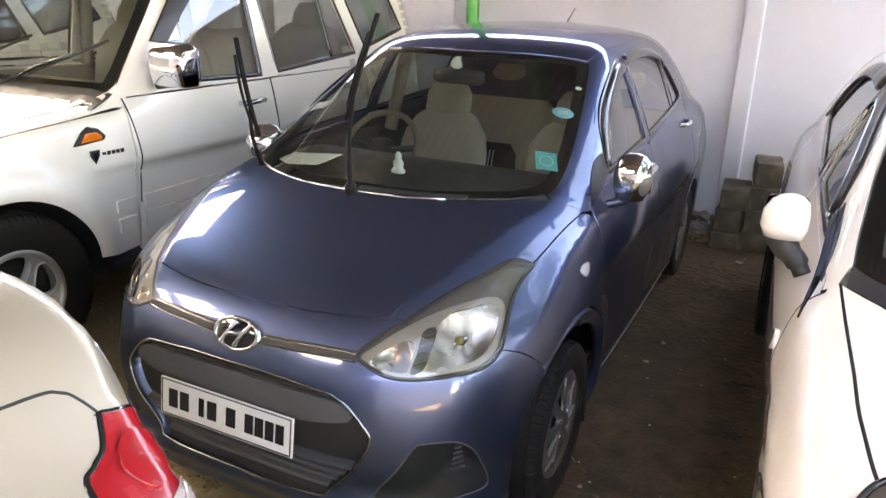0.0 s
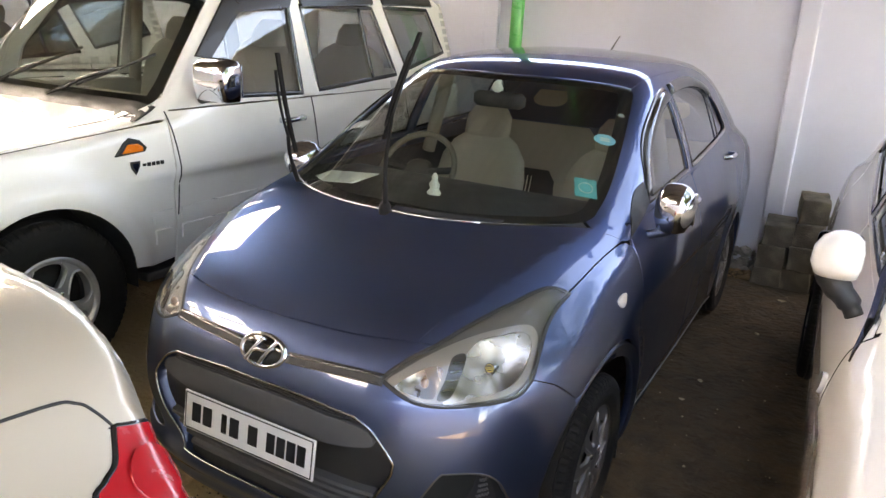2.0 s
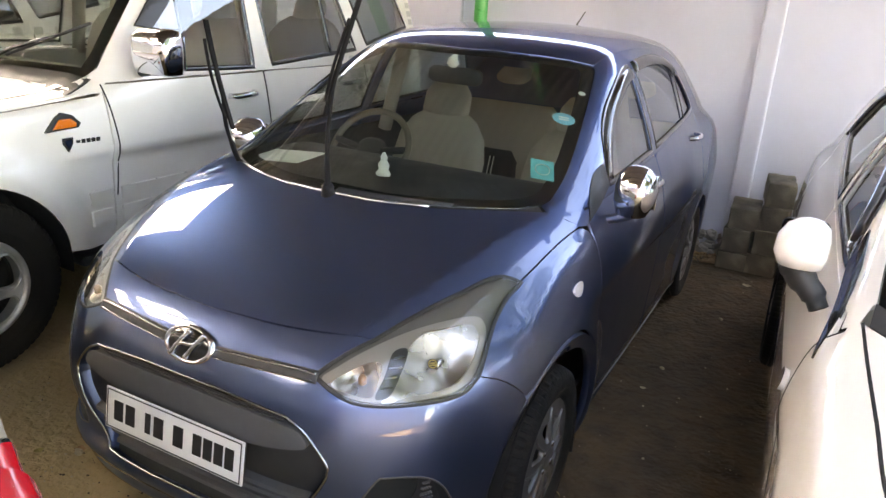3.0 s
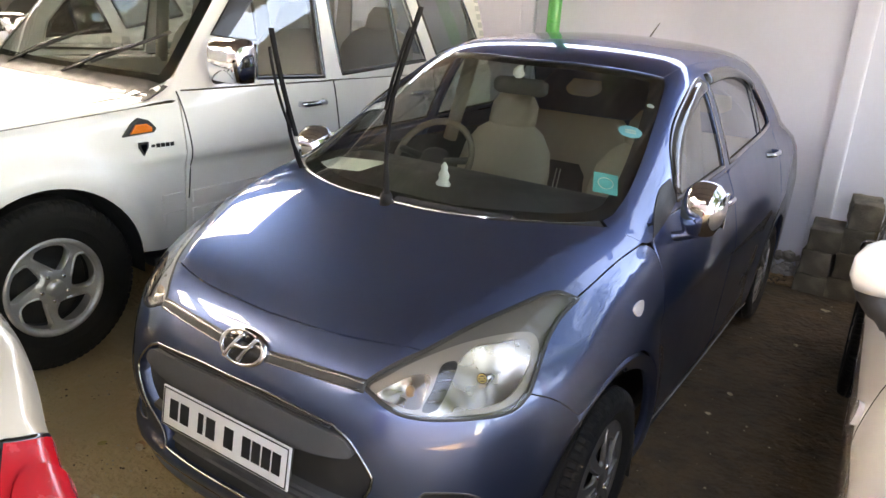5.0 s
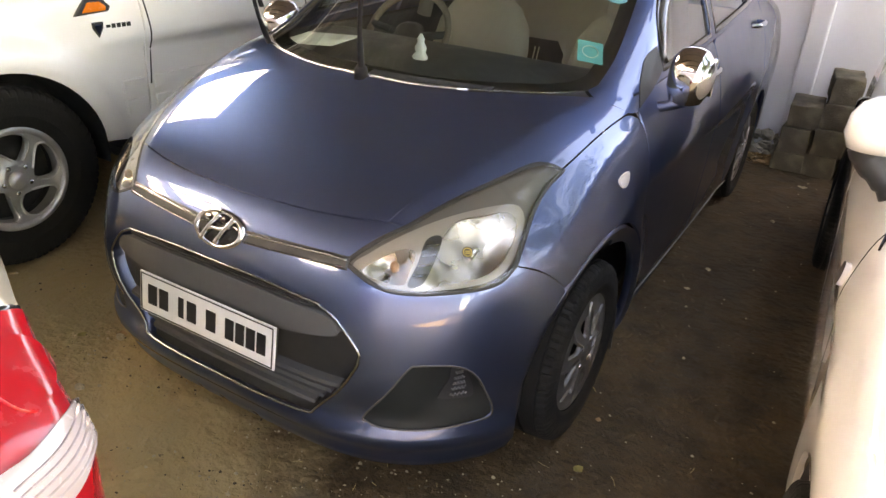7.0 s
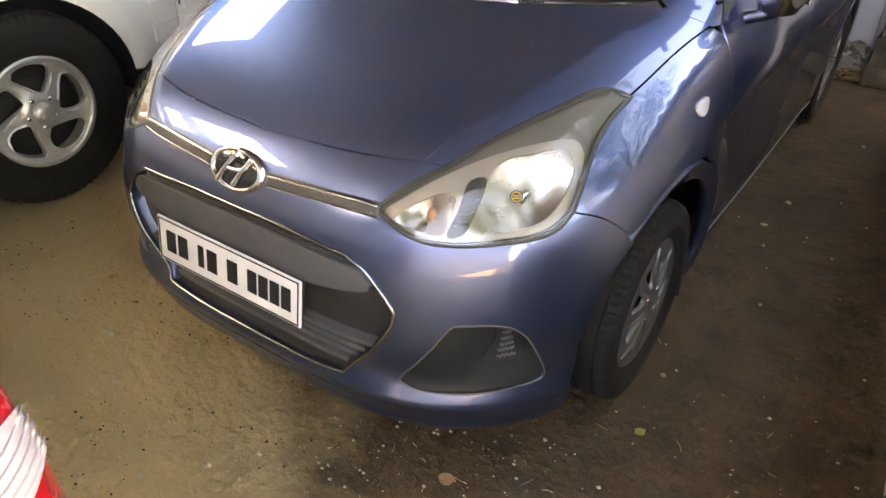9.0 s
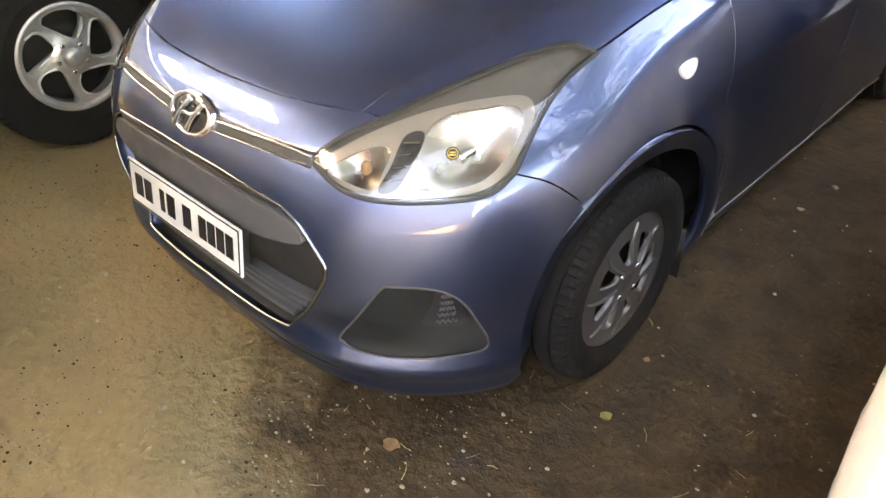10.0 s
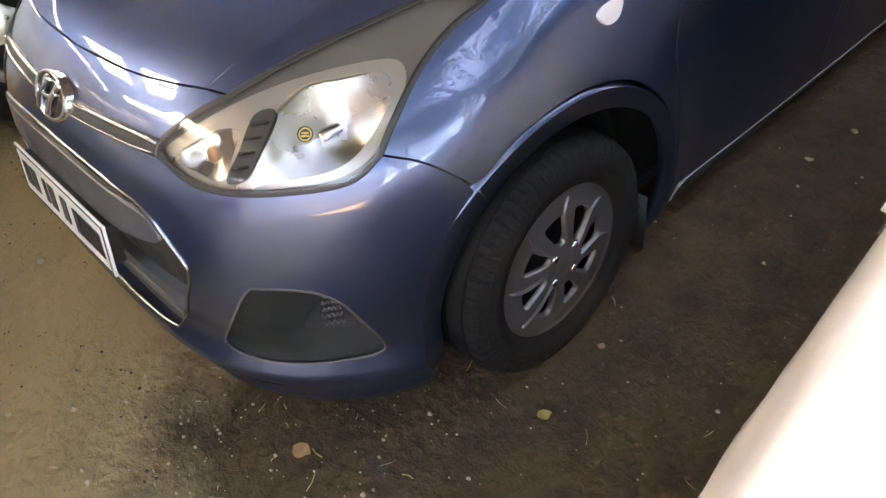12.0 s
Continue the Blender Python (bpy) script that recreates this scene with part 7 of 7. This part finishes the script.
# ---- things on the floor and at the wall ----
post = mesh_part("green_post", *tube([(-1.19, 3.50, 0.0), (-1.19, 3.50, 3.05)], 0.052, 20), STEEL_GREEN)
tagged(post, "bright green painted steel pipe post by the wall", "post")


def rough_block(size, seed):
    rnd = random.Random(seed)
    bm = box(size, (0, 0, 0), 0.008, 2)
    bmesh.ops.subdivide_edges(bm, edges=[e for e in bm.edges if e.calc_length() > 0.05], cuts=3, use_grid_fill=True)
    for v in bm.verts:
        v.co += Vector((noise.noise(v.co * 18 + Vector((seed, 0, 0))), noise.noise(v.co * 18 + Vector((0, seed, 0))), noise.noise(v.co * 18 + Vector((0, 0, seed))))) * 0.006
    return bm


for k, (x, y, z, w, h, d, rz) in enumerate(((0.955, 3.30, 0.052, 0.185, 0.12, 0.36, 3), (1.150, 3.31, 0.060, 0.185, 0.14, 0.36, -2), (1.345, 3.31, 0.060, 0.18, 0.14, 0.36, 1),
                                            (0.973, 3.30, 0.193, 0.175, 0.157, 0.36, -1), (1.160, 3.30, 0.213, 0.178, 0.162, 0.36, 2), (1.350, 3.31, 0.215, 0.178, 0.165, 0.36, -3),
                                            (0.985, 3.31, 0.344, 0.188, 0.142, 0.36, 4), (1.172, 3.31, 0.372, 0.170, 0.155, 0.36, -1), (1.355, 3.32, 0.376, 0.17, 0.155, 0.36, 2), (1.165, 3.32, 0.530, 0.172, 0.158, 0.34, 7))):
    ob = part("concrete_block", rough_block((w, d, h), k + 3), CONCRETE)
    ob.matrix_basis = pose(x, y, z, 0, 0, rz)
    tagged(ob, "rough grey concrete block in a low stack", "block", "stacked concrete blocks")


def stones(name, label, spots, mat, seed, flat=0.7):
    """Many small irregular stones, joined."""
    rnd = random.Random(seed)
    verts, faces = [], []
    for x, y, z, r in spots:
        n0 = len(verts)
        rings, m = 4, 7
        off = rnd.random() * 99
        for i in range(rings + 1):
            a = math.pi * i / rings
            for j in range(m):
                t = 2 * math.pi * j / m
                k = r * (0.75 + 0.5 * rnd.random())
                verts.append((x + k * math.sin(a) * math.cos(t + off), y + k * math.sin(a) * math.sin(t + off) * 0.8, z + k * math.cos(a) * flat))
        faces += [(n0 + i * m + j, n0 + (i + 1) * m + j, n0 + (i + 1) * m + (j + 1) % m, n0 + i * m + (j + 1) % m) for i in range(rings) for j in range(m)]
    return tagged(mesh_part(name, verts, faces, mat, smooth=False), label, "stones", kind="stuff")


PEBBLE = material("pale_pebble", (0.33, 0.275, 0.19), 0.9, vary=0.3, scale=20, bump=0.3)
RUBBLE = material("broken_masonry", (0.30, 0.27, 0.24), 0.9, vary=0.3, scale=9, bump=0.4)
EARTH = material("orange_earth", (0.30, 0.19, 0.10), 0.95, vary=0.3, scale=12, bump=0.5)
rnd = random.Random(11)
spots = []
while len(spots) < 1500:
    x, y = rnd.uniform(-2.6, 1.9), rnd.uniform(-1.9, 3.2)
    near = math.exp(-((x - 0.2) ** 2 + (y + 0.9) ** 2) / 0.5)
    if rnd.random() < 0.12 + 0.9 * near:
        r = 0.0016 + 0.0055 * rnd.random() ** 4
        spots.append((x, y, ground_z(x, y) + r * 0.3, r))
stones("pebbles", "small pale pebbles and grit on the dirt floor", spots, PEBBLE, 5)
crumbs = []
for _ in range(9000):
    x, y = rnd.gauss(0.1, 0.9), rnd.gauss(-0.7, 0.6)
    if noise.noise((x * 3.5, y * 3.5, 5)) < -0.05:
        continue
    r = 0.0015 + 0.0045 * rnd.random() ** 2
    crumbs.append((x, y, ground_z(x, y) + r * 0.2, r))
CLOD = material("dark_clod", (0.055, 0.040, 0.022), 0.95, vary=0.3, scale=30)
stones("grit", "brown grit and crumbs on the dirt floor", crumbs[::2], GROUND, 9, 0.5)
stones("clods", "dark clods and specks on the dirt floor", crumbs[1::4], CLOD, 10, 0.5)
stones("chips", "pale chips scattered on the dirt floor", crumbs[3::8], PEBBLE, 12, 0.6)
big = [(0.050, -0.902, 0.013), (-0.600, -0.742, 0.019), (-0.05, -1.02, 0.010), (-0.56, -0.70, 0.008), (-0.63, -0.79, 0.007), (0.28, -0.96, 0.009), (-0.742, -0.482, 0.018), (-0.40, -0.86, 0.009), (0.13, -0.80, 0.008), (0.9, 1.4, 0.012), (1.05, 2.2, 0.012)]
for x, y, r in big:
    s = stones("stone", "loose pale stone on the dirt floor", [(x, y, ground_z(x, y) + r * 0.35, r)], PEBBLE, int(1000 * r))
    del s["kind"]
    tagged(s, "", "stone", "loose stones")
pile = []
for i in range(90):
    x = rnd.uniform(-0.3, 0.88)
    y = rnd.uniform(3.36, 3.58)
    r = 0.02 + 0.045 * rnd.random()
    pile.append((x, y, max(0.01, (y - 3.36) * 0.75 * rnd.uniform(0.3, 1.0)), r))
stones("rubble", "broken masonry and stones heaped along the wall", pile, RUBBLE, 21)
stones("loose_earth", "orange crumbled earth beside the wall", [(rnd.uniform(0.5, 0.9), rnd.uniform(3.15, 3.42), 0.0, 0.008 + 0.02 * rnd.random()) for _ in range(120)], EARTH, 22, 0.5)
LEAF = material("dry_leaf", (0.30, 0.17, 0.085), 0.8, vary=0.25, scale=30, bump=0.2)
LEAF_PALE = material("pale_leaf", (0.36, 0.30, 0.20), 0.8, vary=0.2, scale=30)
LEAF_YELLOW = material("yellow_leaf", (0.26, 0.21, 0.06), 0.7, vary=0.2, scale=30)


def leaf(x, y, size, turn, mat, label):
    n = 9
    verts, faces = [], []
    for i in range(n):
        s = i / (n - 1)
        w = 0.42 * math.sin(math.pi * s ** 0.8) + 0.02
        for o in (-1, 0, 1):
            verts.append(((s - 0.5) * size, o * w * size, size * (0.10 * abs(o) + 0.22 * (s - 0.5) ** 2 + 0.04 * math.sin(9 * s + o))))
    faces = [(3 * i + k, 3 * i + k + 1, 3 * i + 4 + k, 3 * i + 3 + k) for i in range(n - 1) for k in (0, 1)]
    ob = mesh_part("fallen_leaf", verts, faces, mat)
    ob.matrix_basis = pose(x, y, ground_z(x, y) + 0.004, 0, 0, turn)
    tagged(ob, label, "leaf", "fallen leaves")


for x, y, s, r, mat, label in ((0.572, -0.590, 0.046, 20, LEAF, "curled brown dry leaf on the floor"), (0.897, -0.160, 0.034, 60, LEAF_YELLOW, "small dull yellow leaf on the floor"), (0.865, 0.09, 0.022, 100, LEAF, "small brown leaf on the floor"),
                               (0.868, 1.15, 0.028, 10, LEAF_PALE, "pale dry leaf on the floor"), (1.11, 2.84, 0.055, 5, LEAF_PALE, "pale dry leaf on the floor"), (-0.861, -0.552, 0.035, 75, LEAF_YELLOW, "thin dull yellow leaf on the floor"), (-0.75, -0.47, 0.045, 140, LEAF, "crumpled brown leaf by the bumper")):
    leaf(x, y, s, r, mat, label)

TWIG = material("dry_straw", (0.36, 0.27, 0.13), 0.85, vary=0.35, scale=25)
rnd = random.Random(77)
tv, tq = [], []
for _ in range(150):
    x, y, a = rnd.gauss(0.35, 0.75), rnd.gauss(-0.65, 0.55), rnd.uniform(0, 6.28)
    n, l, r = len(tv), rnd.uniform(0.006, 0.022), rnd.uniform(0.0006, 0.0014)
    c, s, z = math.cos(a) * l, math.sin(a) * l, ground_z(x, y) + 0.002
    v, q = tube([(x - c, y - s, z), (x + s * 0.15, y - c * 0.15, z + 0.002), (x + c, y + s, z + 0.001)], r, 5)
    tv += [tuple(k) for k in v]
    tq += [tuple(i + n for i in k) for k in q]
tagged(mesh_part("straw", tv, tq, TWIG), "dry straw and twig bits scattered on the floor", "straw", kind="stuff")


# ---- trees beyond the shed ----
BARK = material("bark", (0.10, 0.075, 0.05), 0.9, vary=0.3, scale=8, bump=0.6, bump_scale=30)
LEAVES = material("green_leaves", (0.07, 0.12, 0.03), 0.55, vary=0.4, scale=2, fine=9)


def tree(x, y, height, spread, seed):
    rnd = random.Random(seed)
    t = thing("broadleaf_tree", "leafy green tree outside the shed", "tree", pose(x, y, 0), "trees outside")
    verts, faces, tips = [], [], []

    def limb(a, b, r0, r1):
        n0 = len(verts)
        v, q = tube([a, tuple(Vector(a).lerp(Vector(b), 0.5) + Vector((rnd.gauss(0, 0.08), rnd.gauss(0, 0.08), 0.05))), b], [r0, (r0 + r1) / 2, r1], 8)
        verts.extend(v)
        faces.extend([tuple(i + n0 for i in f) for f in q])
    top = (rnd.gauss(0, 0.2), rnd.gauss(0, 0.2), height * 0.5)
    limb((0, 0, -0.1), top, 0.17, 0.10)
    for k in range(9):
        a = 2 * math.pi * k / 9 + rnd.random()
        e = (top[0] + spread * 0.75 * math.cos(a) * rnd.uniform(0.6, 1), top[1] + spread * 0.75 * math.sin(a) * rnd.uniform(0.6, 1), height * rnd.uniform(0.5, 0.9))
        limb(top, e, 0.07, 0.02)
        tips.append(e)
    mesh_part("trunk", verts, faces, BARK, t)
    lv, lf = [], []
    for k in range(int((2300 if x < 8 and y > -5 else 650) * spread)):
        c = Vector(rnd.choice(tips)) + Vector((rnd.gauss(0, 0.55), rnd.gauss(0, 0.55), rnd.gauss(0, 0.4)))
        d = Vector((rnd.gauss(0, 1), rnd.gauss(0, 1), rnd.gauss(0, 0.6))).normalized()
        s = d.orthogonal().normalized()
        w = rnd.uniform(0.07, 0.17)
        n0 = len(lv)
        lv += [tuple(c - d * w), tuple(c + s * w * 0.45), tuple(c + d * w), tuple(c - s * w * 0.45)]
        lf.append((n0, n0 + 1, n0 + 2, n0 + 3))
    mesh_part("crown", lv, lf, LEAVES, t)


# the third tree, unseen, is set close to cut sky light over the gap
for k, (x, y, h, s) in enumerate(((6.6, -3.4, 8.0, 3.4), (6.0, 1.8, 8.5, 3.4), (4.8, -0.4, 8.5, 3.2), (12.0, -7.0, 8.5, 3.2), (12.0, 1.2, 9.5, 3.4), (13.0, 7.0, 8.5, 3.2), (19.0, 4.0, 9.0, 3.6), (19.0, -3.0, 9.0, 3.6), (-4.0, -22.0, 8.0, 3.4), (7.0, -21.0, 7.0, 3.2))):
    tree(x, y, h, s, 40 + k)
